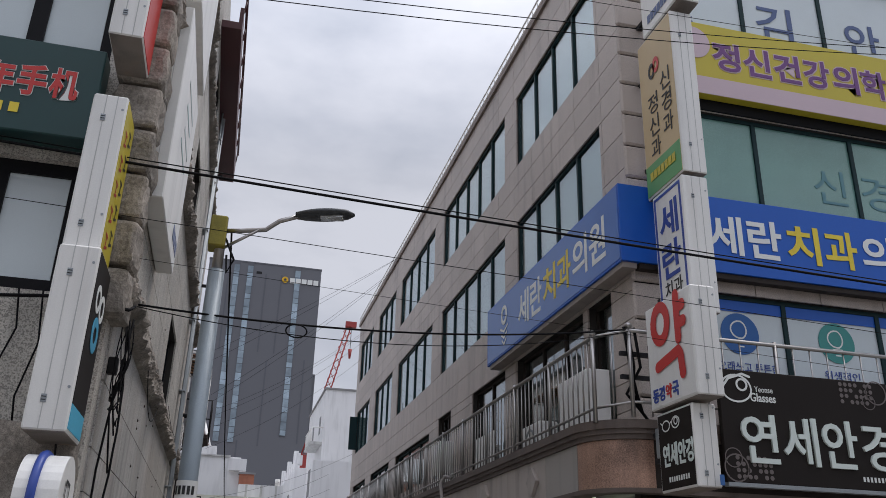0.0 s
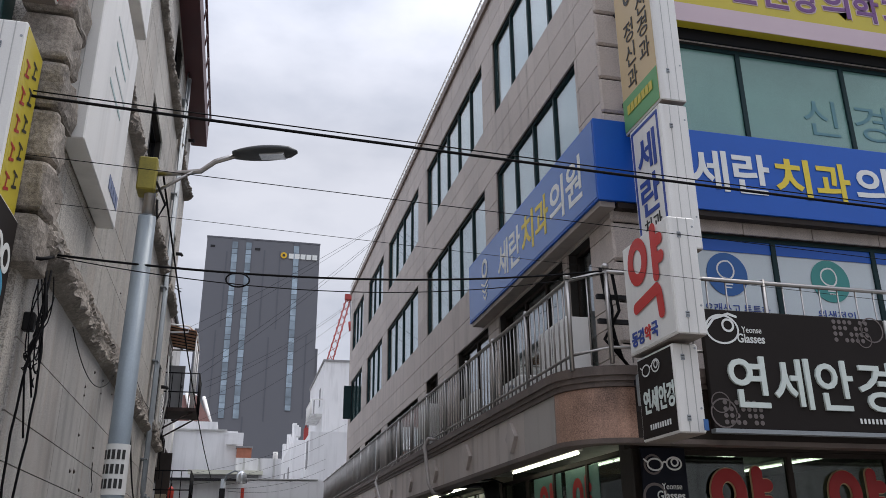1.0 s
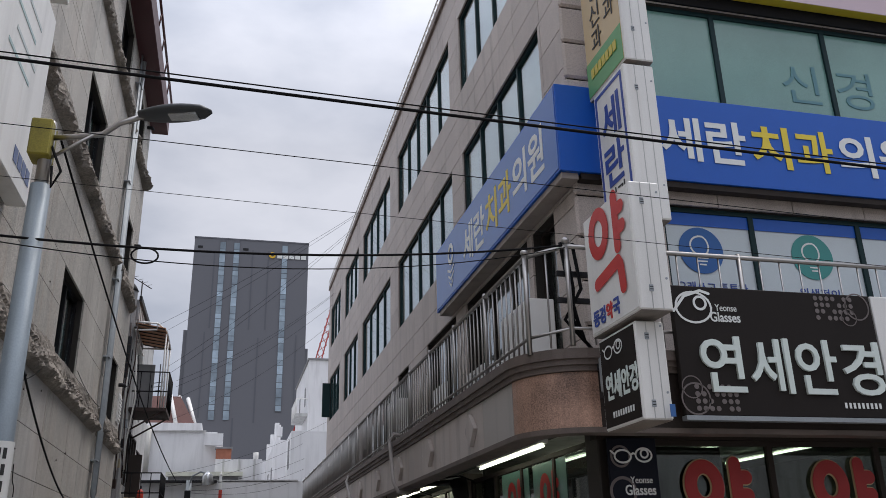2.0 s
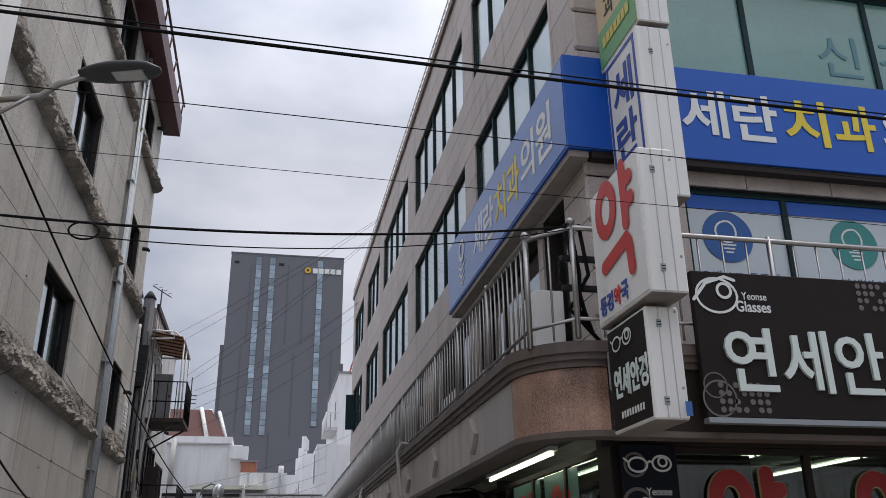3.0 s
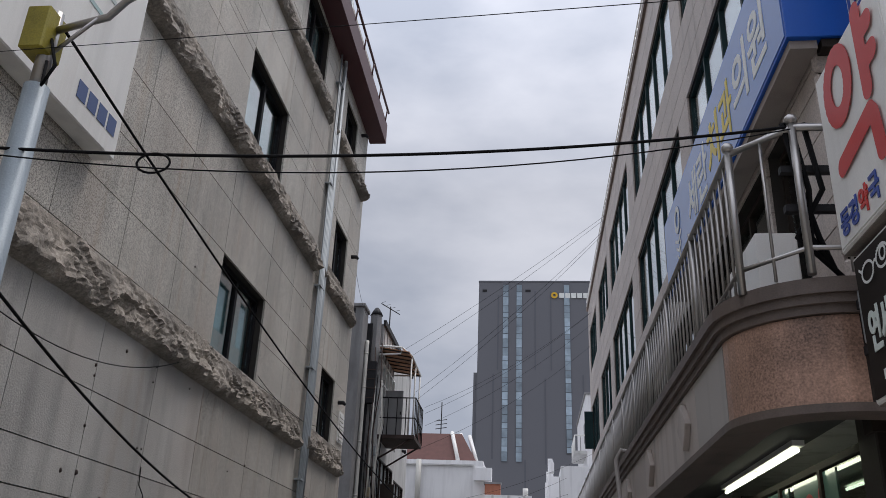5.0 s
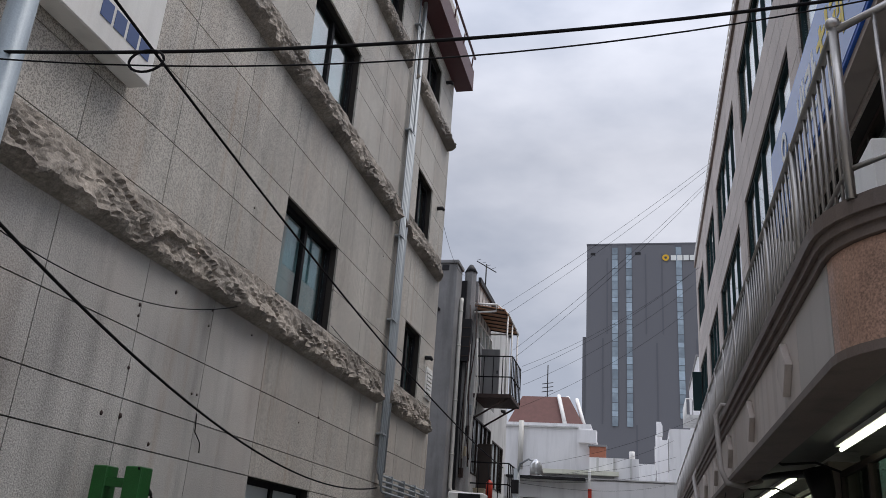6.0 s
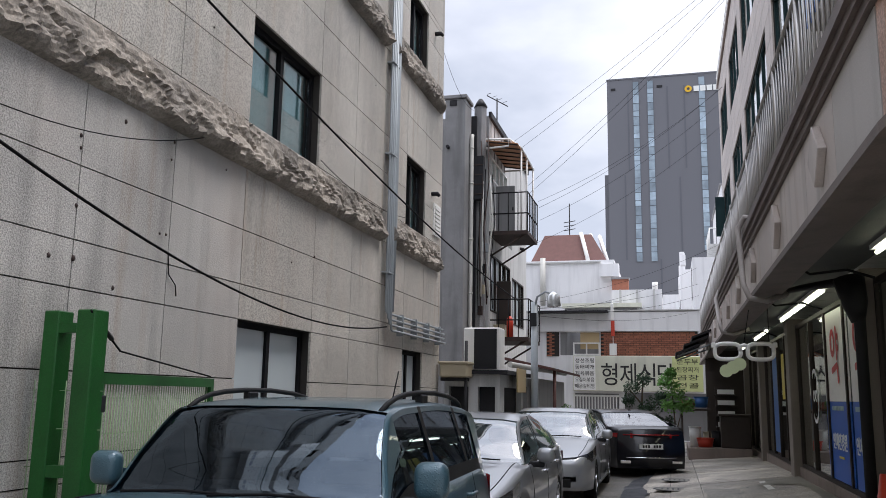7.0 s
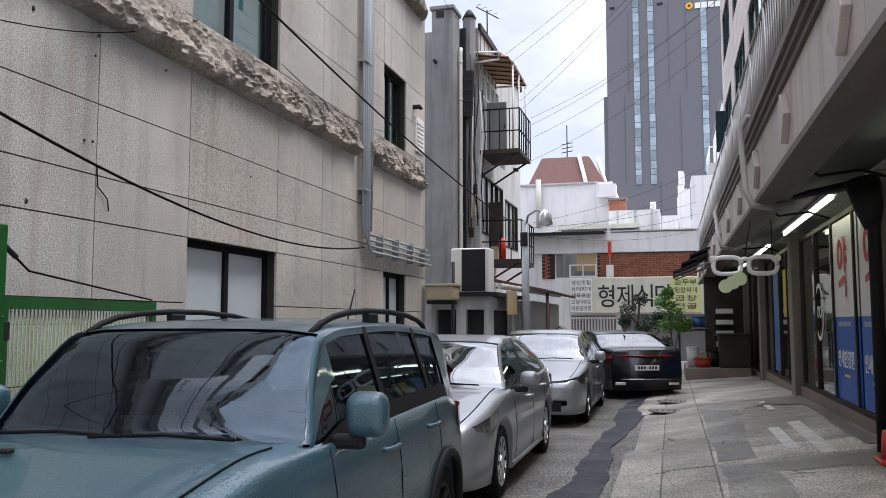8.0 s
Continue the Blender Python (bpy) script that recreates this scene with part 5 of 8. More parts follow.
part("wall", box(B(), 2.9, 6.4, 64, 80, 0, 8.6), BRIGHTPAINT, h3)
for x, y, z in ((4.33, 45.5, 6.9), (6.98, 68, 14.0), (6.98, 73, 14.0), (3.88, 53, 6.3), (3.88, 57, 6.3), (2.88, 66, 6.5), (2.88, 70, 6.5)):
    part("window", box(B(), x, x + 0.04, y, y + 1, z - 0.7, z + 0.7), GREYWALL, h3)
part("terrace", box(B(), 6.1, 6.98, 65.8, 70.5, 12.1, 12.3), GREYWALL2, h3)
part("terrace_rail", tube(B(), [(6.98, 65.8, 13.4), (6.13, 65.8, 13.4), (6.13, 70.5, 13.4)], 0.04, 6), SIGNWHITE, h3)
for i in range(10):
    part("baluster", tube(B(), [(6.13, 65.8 + i * 0.5, 12.3), (6.13, 65.8 + i * 0.5, 13.4)], 0.03, 5), SIGNWHITE, h3)
for i in range(9):
    y_ = 48.5 + 1.6 * i
    part("parapet_post", box(B(), 3.9, 4.15, y_, y_ + 0.5, 8.2, 8.2 + 0.5 + 0.35 * (i % 3)), BRIGHTPAINT, h3)

# tower
tw = thing("grey_tower", "tall dark grey tower with strips of windows", "tower", kind="structure")
part("body", box(B(), -9.7, 17.7, 200, 225, 0, 76.6), TOWER, tw)
part("wing", box(B(), -10.6, -9.7, 201, 224, 0, 53.5), TOWER, tw)
part("wing", box(B(), 17.7, 18.4, 201, 224, 0, 50), TOWER, tw)
part("roof_box", box(B(), 9.5, 14.5, 202, 210, 76.6, 77.6), SIGNWHITE, tw)
part("roof_edge", box(B(), -9.8, 17.8, 199.9, 225.1, 76.4, 76.75), TOWER_DARK, tw)
tg = {}
for x, z0 in ((-3.7, 32.5), (-0.4, 33.0), (11.2, 34.5)):
    z, k = 75.6, 0
    part("window_strip", box(B(), x, x + 1.4, 199.88, 200.0, z0, 76.4), TOWER_DARK, tw)
    while z > z0 + 1:
        h = (1.9, 1.3, 2.2)[k % 3]
        if h not in tg:
            tg[h] = mesh_of("pane", box(B(), 0, 1.3, -0.1, 0, -h + 0.12, 0), TOWERGLASS)
        ob = new("pane", tg[h])
        ob.parent, ob.location = tw, (x + 0.05, 199.87, z)
        z -= h
        k += 1
for x, z0, z1 in ((4.0, 54, 74), (7.8, 54, 74), (15.2, 33, 53), (-6.0, 33, 53), (-5, 54, 73), (6.3, 32, 52), (1.6, 25, 33)):
    part("groove", box(B(), x, x + 0.35, 199.93, 200.0, z0, z1), TOWER_DARK, tw)
part("vent", box(B(), -8.8, -7.7, 199.9, 200, 73.8, 74.4), DARKMETAL, tw)
part("vent", box(B(), 1.8, 3.1, 199.9, 200, 73.8, 74.4), DARKMETAL, tw)
part("emblem", disc(face_y(8.9, 199.8, 72.9), 0, 0, 0.8, 0.1, 0.35, 24), GOLD, tw, "yellow round sign emblem")
for i in range(5):
    part("sign_bar", box(B(), 10.1 + i * 1.45, 11.3 + i * 1.45, 199.75, 199.85, 72.2, 73.5), LET_WHITE, tw, "pale sign shape")

# crane
cr = thing("tower_crane", "red lattice crane jib with a hook far behind", "crane")
a, b = Vector((10.6, 121, 19)), Vector((15.6, 121, 38.8))
d = (b - a).normalized()
s = d.cross(Vector((0, 1, 0))).normalized() * 0.55
bm = B()
for o in (s, -s):
    tube(bm, [a + o, b + o * 0.5], 0.1, 5)
for i in range(16):
    p, q = a.lerp(b, i / 16), a.lerp(b, (i + 1) / 16)
    tube(bm, [p + s, q - s], 0.06, 4)
    tube(bm, [p - s, q + s], 0.06, 4)
part("jib", bm, CRANERED, cr)
part("jib_head", box(B(), 15.0, 16.6, 120.6, 121.4, 38.4, 39.2), CRANERED, cr)
part("hook_line", tube(B(), [(15.9, 121, 38.6), (15.9, 121, 35)], 0.05, 4), CABLE, cr)
part("hook", tube(B(), [(15.9, 121, 35), (15.9, 121, 33.6)], [0.3, 0.15], 6), CRANERED, cr)
part("mast", box(B(), 9.9, 10.9, 120.5, 121.5, 0, 19.2), CRANERED, cr)

# ---- signs on the corner building ----


GRIMY = mat("grimy_metal", (0.20, 0.175, 0.155), 0.6, var=0.35, scale=8, stain=0.3, rust=0.3)


def sign_box(name, label, x0, x1, y0, y1, z0, z1, face, hinges=True):
    """A projecting light box with printed faces and a white metal edge."""
    s = thing(name, label, "sign", "projecting signs")
    part("casing", rbox(x0, x1, y0, y1, z0, z1, 0.015), SIGNWHITE, s, "white metal casing")
    part("printed_face", box(B(), x0 - 0.006, x0, y0 + 0.03, y1 - 0.03, z0 + 0.03, z1 - 0.03), face, s)
    part("bottom_tray", box(B(), x0 + 0.01, x1 - 0.01, y0 + 0.01, y1 - 0.01, z0 - 0.004, z0 + 0.002), GRIMY, s, "grimy metal underside")
    w = x1 - x0
    for k in (0.36, 0.68):
        part("edge_seam", box(B(), x0 + w * k, x0 + w * k + 0.008, y0 - 0.004, y0, z0 + 0.01, z1 - 0.01), GREYWALL2, s)
    if hinges:
        for z in (z0 + (z1 - z0) * 0.16, z0 + (z1 - z0) * 0.84):
            part("hinge", rbox(x0 + w * 0.36 - 0.018, x0 + w * 0.36 + 0.024, y0 - 0.01, y0, z - 0.032, z + 0.032, 0.003), GALV, s)
            for e in (-0.016, 0.008):
                part("hinge_slot", box(B(), x0 + w * 0.36 - 0.014, x0 + w * 0.36 + 0.02, y0 - 0.0125, y0 - 0.0105, z + e, z + e + 0.007), DARKMETAL, s)
            part("screw", disc(face_y(x0 + w * 0.88, y0, z + 0.1), 0, 0, 0.012, 0.004, n=8), GALV, s)
    return s


bs = thing("clinic_fascia_sign", "blue dental clinic sign wrapping the corner", "sign")
part("side_casing", rbox(5.02, 5.255, 10.12, 16.3, 6.08, 7.28, 0.006), SIGNBLUE, bs)
part("side_face", box(B(), 5.014, 5.02, 9.99, 16.26, 6.12, 7.25), SIGNBLUE_GLARE, bs, "blue printed face coloured paler for glare")
part("front_casing", rbox(5.02, 13.4, 9.95, 10.115, 6.08, 7.28, 0.006), SIGNBLUE, bs)
part("under_tray", box(B(), 5.05, 5.27, 10.0, 16.2, 6.0, 6.078), BEIGE_BAND, bs)
part("under_tray", box(B(), 5.3, 13.3, 9.98, 10.11, 6.0, 6.078), FRAME_BROWN, bs)
for k, (ch, m) in enumerate((("세", LET_WHITE), ("란", LET_WHITE), ("치", LET_YELLOW), ("과", LET_YELLOW), ("의", LET_WHITE), ("원", LET_WHITE))):
    text("letter", ch, face_x(5.012, 14.02 - 0.66 * k, 6.66), 0.58, 0.66, m, bs, bold=0.018)
    text("letter", ch, face_y(6.70 + 0.655 * k, 9.94, 6.68), 0.57, 0.62, m, bs, bold=0.022)
fm = face_x(5.01, 15.15, 6.66)
part("emblem", disc(fm, 0, 0.2, 0.2, 0.006, 0.12, sx=0.9), LET_WHITE, bs, "white ring emblem")
for k in range(3):
    part("emblem", stroke(fm, [(-0.22 + 0.05 * k, -0.05 - 0.13 * k), (0, -0.14 - 0.13 * k), (0.22 - 0.05 * k, -0.05 - 0.13 * k)], 0.022), LET_WHITE, bs)

ysn = thing("psychiatry_sign", "yellow fascia sign with purple lettering", "sign")
part("casing", rbox(6.3, 13.2, 9.95, 10.115, 9.1, 10.46, 0.012), SIGNYELLOW, ysn)
part("fixing_rail", box(B(), 6.6, 13.0, 10.11, 10.2, 9.3, 9.36), DARKMETAL, ysn)
part("pink_band", box(B(), 6.31, 13.19, 9.944, 9.95, 9.1, 9.42), SIGNPINK, ysn)
part("petal", disc(face_y(6.5, 9.943, 10.05), 0, 0, 0.3, 0.004), SIGNPINK, ysn)
for k, ch in enumerate("정신건강의학과"):
    text("letter_edge", ch, face_y(7.08 + 0.56 * k, 9.945, 9.86), 0.53, 0.58, SIGNPINK, ysn, bold=0.055)
    text("letter", ch, face_y(7.08 + 0.56 * k, 9.938, 9.86), 0.49, 0.54, LET_PURPLE, ysn, bold=0.02)

ey = thing("optician_sign", "charcoal optician fascia sign with pale raised letters", "sign")
part("board", rbox(5.84, 8.34, 9.165, 9.24, 3.03, 4.42, 0.008), SIGNDARK, ey)
part("lower_trim", box(B(), 5.84, 13.4, 9.15, 9.245, 2.98, 3.027), GALV, ey)
for k, ch in enumerate("연세안경"):
    text("letter", ch, face_y(6.33 + 0.575 * k, 9.15, 3.57), 0.5, 0.6, LET_MINT, ey, depth=0.03, bold=0.012)
text("lettering", "Yeonse", face_y(6.47, 9.16, 4.19), 0.26, 0.075, LET_WHITE, ey)
text("lettering", "Glasses", face_y(6.45, 9.16, 4.085), 0.36, 0.11, LET_WHITE, ey, bold=0.015)
bars("number_bar", face_y(7.98, 9.16, 3.16), 0.46, 0.06, 9, LET_WHITE, ey, gap=0.9)


def spectacles(m, k, parent, material, r=0.018):
    """A drawn pair of glasses with a ringed eye."""
    el = lambda cx, cy, a, b: [(cx + a * math.cos(q * math.pi / 12), cy + b * math.sin(q * math.pi / 12)) for q in range(25)]
    for pts in (el(-0.26 * k, 0, 0.2 * k, 0.14 * k), el(0.26 * k, 0.03 * k, 0.2 * k, 0.15 * k), el(0.28 * k, 0.06 * k, 0.09 * k, 0.09 * k), [(-0.06 * k, 0.03 * k), (0, 0.07 * k), (0.06 * k, 0.05 * k)], [(-0.46 * k, 0.05 * k), (-0.55 * k, 0.12 * k)]):
        part("drawn_line", stroke(m, pts, r * k), material, parent)


em = face_y(6.08, 9.158, 4.18)
el = lambda cx, cy, a, b: [(cx + a * math.cos(q * math.pi / 12), cy + b * math.sin(q * math.pi / 12)) for q in range(25)]
part("eye_drawing", stroke(em, el(0.0, 0, 0.21, 0.17), 0.012), LET_WHITE, ey)
part("eye_drawing", stroke(em, el(0.08, 0.05, 0.07, 0.07), 0.014), LET_WHITE, ey)
part("eye_drawing", stroke(em, [(-0.24, -0.05), (-0.1, 0.12), (0.1, 0.19), (0.2, 0.16)], 0.016), LET_WHITE, ey)
for cx, cz, q in ((8.15, 4.28, 0.16), (8.02, 4.15, 0.1), (5.98, 3.2, 0.17), (5.95, 3.32, 0.12)):
    part("ring_print", disc(face_y(cx, 9.162, cz), 0, 0, q, 0.003, q * 0.9, 24), LET_GREY, ey)
for i in range(7):
    for j in range(4):
        if (i + j) % 5 != 4:
            part("dot_print", disc(face_y(7.62 + i * 0.075, 9.162, 4.36 - j * 0.075), 0, 0, 0.028, 0.003, n=10), LET_GREY, ey)
            part("dot_print", disc(face_y(6.0 + i * 0.075, 9.162, 3.1 + j * 0.075), 0, 0, 0.028, 0.003, n=10), LET_GREY, ey)
wp = thing("pale_fascia_sign", "pale blank fascia sign beside the optician sign", "sign")
part("board", rbox(8.36, 10.6, 9.165, 9.24, 3.03, 4.42, 0.008), SIGNWHITE, wp)
for k in range(5):
    part("letter_bar", plate(face_y(8.62 + 0.36 * k, 9.164, 3.75), -0.13, 0.13, -0.2, 0.2), LET_BLUE, wp)

s1 = sign_box("projecting_sign", "cream and green psychiatry light box on the pier", 5.45, 5.80, 8.85, 9.87, 7.0, 9.62, CREAM)
part("green_band", box(B(), 5.438, 5.444, 8.88, 9.84, 7.03, 7.5), GREEN2, s1)
for k, ch in enumerate("신경과"):
    text("letter", ch, face_x(5.438, 9.12, 8.62 - 0.36 * k), 0.27, 0.31, LET_BLACK, s1)
for k, ch in enumerate("정신과"):
    text("letter", ch, face_x(5.438, 9.5, 8.42 - 0.36 * k), 0.27, 0.31, LET_BLACK, s1)
bars("number_bar", face_x(5.432, 9.36, 7.3), 0.7, 0.13, 7, SIGNYELLOW, s1)
part("emblem", disc(face_x(5.438, 9.4, 8.98), 0.06, 0.02, 0.13, 0.005, 0.06, sx=0.7), LET_RED, s1)
part("emblem", disc(face_x(5.438, 9.4, 8.98), -0.07, -0.02, 0.13, 0.005, 0.07, sx=0.7), LET_BLACK, s1)
s2 = sign_box("projecting_sign", "pale blue dental clinic light box", 5.40, 5.78, 8.85, 9.66, 5.04, 6.94, SIGNWHITE)
part("blue_border", pierced("x", 5.388, 5.394, 8.9, 9.61, 5.1, 6.88, [(8.94, 9.57, 5.14, 6.84)]), LET_BLUE, s2)
text("letter", "세", face_x(5.388, 9.25, 6.45), 0.48, 0.5, LET_BLUE, s2, bold=0.02)
text("letter", "란", face_x(5.388, 9.25, 5.88), 0.48, 0.5, LET_BLUE, s2, bold=0.02)
text("lettering", "치과", face_x(5.388, 9.25, 5.48), 0.44, 0.22, LET_BLACK, s2)
s3 = sign_box("projecting_sign", "white pharmacy light box with a large red character", 4.835, 5.155, 7.97, 9.05, 3.76, 5.02, SIGNWHITE)
yak(face_x(4.825, 8.49, 4.53), 1.08, LET_RED, s3, 0.062)
text("lettering", "동경", face_x(4.823, 8.82, 3.92), 0.28, 0.17, LET_BLUE, s3, bold=0.03)
text("lettering", "약", face_x(4.823, 8.585, 3.92), 0.14, 0.17, LET_RED, s3, bold=0.03)
text("lettering", "국", face_x(4.823, 8.43, 3.92), 0.14, 0.17, LET_BLUE, s3, bold=0.03)
s4 = sign_box("projecting_sign", "charcoal optician light box under the pharmacy box", 4.87, 5.16, 8.2, 9.0, 2.82, 3.72, SIGNDARK)
text("lettering", "연세안경", face_x(4.858, 8.555, 3.22), 0.66, 0.26, LET_MINT, s4, bold=0.03)
bars("number_bar", face_x(4.858, 8.56, 2.95), 0.44, 0.055, 9, LET_WHITE, s4, gap=0.9)
spectacles(face_x(4.858, 8.66, 3.55), 0.42, s4, LET_WHITE, 0.02)
part("blue_tag", box(B(), 5.1, 5.15, 8.14, 8.148, 2.84, 2.95), BLUEPLASTIC, s4)
s5 = sign_box("projecting_sign", "grey white clinic light box high on the pier", 5.5, 5.86, 8.7, 9.75, 9.72, 10.9, SIGNWHITE)
bars("number_bar", face_x(5.488, 9.2, 9.95), 0.7, 0.14, 7, LET_NAVY, s5)
text("letter", "원", face_x(5.488, 9.0, 10.25), 0.3, 0.33, LET_NAVY, s5)
part("bracket", box(B(), 5.6, 5.7, 9.74, 10.2, 10.2, 10.26), DARKMETAL, s5)
for s, x, y0, y1, zz in ((s1, 5.6, 9.85, 10.15, (7.6, 9.1)), (s2, 5.58, 9.65, 10.0, (5.5, 6.0)), (s3, 5.0, 9.03, 9.3, (4.15, 4.6)), (s4, 5.0, 8.95, 9.3, (3.2, 3.5))):
    for z in zz:
        part("bracket", box(B(), x - 0.03, x + 0.03, y0, y1, z, z + 0.06), DARKMETAL, s)
part("junction_box", rbox(4.95, 5.25, 9.08, 9.22, 3.25, 3.6, 0.01), GALV, s4)

# lettering and drawings on the front windows
film = thing("window_graphics", "printed film lettering on the front windows", "window film")
for ch, x, z, w in (("촌", 6.62, 10.72, 0.3), ("김", 8.35, 11.02, 0.72), ("안", 10.15, 11.02, 0.72)):
    text("letter", ch, face_y(x, FY + 0.1, z), w, w * 1.05, LET_NAVY, film, bold=0.01)
part("blue_strip", box(B(), 6.52, 11.4, FY + 0.098, FY + 0.104, 5.62, 5.8), SIGNBLUE, film)
for x, z, m in ((6.98, 5.29, BLUEDISC), (8.6, 5.3, TEALDISC)):
    fm = face_y(x, FY + 0.104, z)
    part("round_print", disc(fm, 0, 0, 0.31, 0.004), m, film)
    part("tooth_print", stroke(fm, [(0.13 * math.cos(q * 0.35) * (1.15 if 3 < q < 15 else 0.8), 0.06 + 0.13 * math.sin(q * 0.35)) for q in range(19)], 0.012, 0.014), LET_WHITE, film)
    for k in range(3):
        part("tooth_print", stroke(fm, [(-0.08 + 0.02 * k, -0.1 - 0.045 * k), (0.08 - 0.02 * k, -0.1 - 0.045 * k)], 0.01, 0.014), LET_WHITE, film)
text("lettering", "오래쓰고 튼튼한", face_y(7.08, FY + 0.104, 4.8), 0.98, 0.14, LET_BLUE, film)
text("lettering", "위생적인", face_y(8.62, FY + 0.104, 4.8), 0.6, 0.14, LET_BLUE, film)
GHOST = mat("faded_film_letter", (0.10, 0.24, 0.27), 0.5, var=0.1, bump=0)
for ch, x in (("신", 8.95), ("경", 9.85)):
    text("letter", ch, face_y(x, FY + 0.104, 7.95), 0.6, 0.62, GHOST, film)

# optician and pharmacy shopfront prints
pn = thing("optician_poster", "navy printed panel with a glasses drawing by the corner", "sign")
part("board", rbox(5.36, 5.94, 10.06, 10.1, 0.5, 2.92, 0.006), SIGNNAVY, pn)
spectacles(face_y(5.65, 10.052, 2.72), 0.48, pn, LET_WHITE, 0.022)
text("lettering", "Yeonse", face_y(5.72, 10.046, 2.47), 0.26, 0.07, LET_WHITE, pn)
text("lettering", "Glasses", face_y(5.7, 10.046, 2.365), 0.36, 0.11, LET_WHITE, pn, bold=0.015)
for cx, cz, q in ((5.5, 2.35, 0.16), (5.46, 1.9, 0.2), (5.5, 2.72, 0.12)):
    part("ring_print", disc(face_y(cx, 10.054, cz), 0, 0, q, 0.003, q * 0.8, 24), LET_GREY, pn)
text("lettering", "연세", face_y(5.65, 10.054, 2.05), 0.46, 0.3, LET_MINT, pn, bold=0.02)
ph = thing("pharmacy_window_print", "large red characters on the pharmacy glass", "window film")
for x in (6.75, 8.4, 10.0):
    yak(face_y(x, FY + 0.05, 2.2), 1.1, CREAM, ph, 0.082, "letter_edge")
    yak(face_y(x, FY + 0.03, 2.2), 1.1, LET_DRED, ph, 0.07)
part("dark_poster", box(B(), 6.02, 6.85, FY + 0.09, FY + 0.1, 0.6, 2.85), LET_BLACK, ph)
PRINT_WHITE = mat("white_print_film", (0.84, 0.83, 0.79), 0.4, var=0.05, bump=0)
sf = thing("shop_window_film", "white and blue film with red characters on the side glass", "window film")
for y0, y1 in ((16.35, 17.5), (17.6, 19.35)):
    zb = ground_z(5.4, 17) + 0.22
    part("white_film", box(B(), GX + 0.022, GX + 0.026, y0, y1, 1.67, 2.9), PRINT_WHITE, sf)
    part("blue_film", box(B(), GX + 0.022, GX + 0.026, y0, y1, zb, 1.668), SIGNBLUE, sf)
    yak(face_x(GX + 0.02, (y0 + y1) / 2, 2.3), 0.8, LET_RED, sf, 0.055)
    text("lettering", "연세안경원", face_x(GX + 0.018, (y0 + y1) / 2, 1.14), 0.95, 0.22, LET_WHITE, sf, bold=0.01)
    bars("writing_bar", face_x(GX + 0.018, (y0 + y1) / 2, 1.58), 0.8, 0.06, 8, LET_PALE, sf, gap=0.4)
    part("underline", box(B(), GX + 0.018, GX + 0.021, (y0 + y1) / 2 - 0.22, (y0 + y1) / 2 + 0.12, 0.92, 0.95), LET_YELLOW, sf)
part("ring_print", disc(face_x(GX + 0.018, 20.3, 1.75), 0, 0, 0.42, 0.004, 0.36, 32, sx=0.8), LET_WHITE, sf)
part("ring_print", disc(face_x(GX + 0.018, 20.3, 1.75), -0.1, 0, 0.09, 0.004, 0.06, 16), LET_WHITE, sf)
part("ring_print", disc(face_x(GX + 0.018, 20.3, 1.75), 0.1, 0, 0.09, 0.004, 0.06, 16), LET_WHITE, sf)
for y in (12.2, 13.6):
    part("pale_film", box(B(), GX + 0.022, GX + 0.026, y - 0.6, y + 0.62, 0.7, 2.9), BLIND_GREEN, sf)
    yak(face_x(GX + 0.02, y, 2.35), 0.9, LET_DRED, sf, 0.07)
part("blue_film", box(B(), GX + 0.022, GX + 0.026, 24.9, 26.0, 0.6, 2.7), BLUEPLASTIC, sf)
part("poster", box(B(), GX + 0.022, GX + 0.026, 23.4, 24.4, 1.7, 2.6), SIGNYELLOW, sf)

# glasses shaped hanging sign
gs = thing("glasses_sign", "white spectacle shaped hanging sign with pale round leaves", "sign")
GY = 18.0
rr = lambda cx, cz, a, b: [(cx + a * math.copysign(abs(math.cos(q * math.pi / 14)) ** 0.6, math.cos(q * math.pi / 14)), GY, cz + b * math.copysign(abs(math.sin(q * math.pi / 14)) ** 0.6, math.sin(q * math.pi / 14))) for q in range(29)]
for cx in (4.07, 4.49):
    part("rim", tube(B(), rr(cx, 2.31, 0.165, 0.105), 0.028, 8), SIGNWHITE, gs, smooth=True)
part("bridge", tube(B(), [(4.22, GY, 2.37), (4.28, GY, 2.395), (4.34, GY, 2.37)], 0.028, 8), SIGNWHITE, gs, smooth=True)
for x in (3.89, 4.67):
    part("hinge_tip", rbox(x - 0.03, x + 0.03, GY - 0.03, GY + 0.03, 2.36, 2.43, 0.01), SIGNWHITE, gs)
    part("temple", tube(B(), [(x, GY, 2.4), (x, GY + 0.5, 2.4)], 0.016, 6), SIGNWHITE, gs)
PALEG = mat("pale_green_plastic", (0.62, 0.70, 0.42), 0.5, var=0.05)
for k in range(3):
    part("leaf_disc", disc(face_y(4.04 + 0.085 * k, GY - 0.05 - 0.008 * k, 2.05 + 0.045 * k), 0, 0, 0.085, 0.008), PALEG, gs)
part("hanger", tube(B(), [(4.28, GY, 2.42), (4.4, GY, 3.1)], 0.006, 5), CABLE, gs)
part("hanger", tube(B(), [(4.6, GY, 2.42), (4.6, GY, 3.1)], 0.006, 5), CABLE, gs)

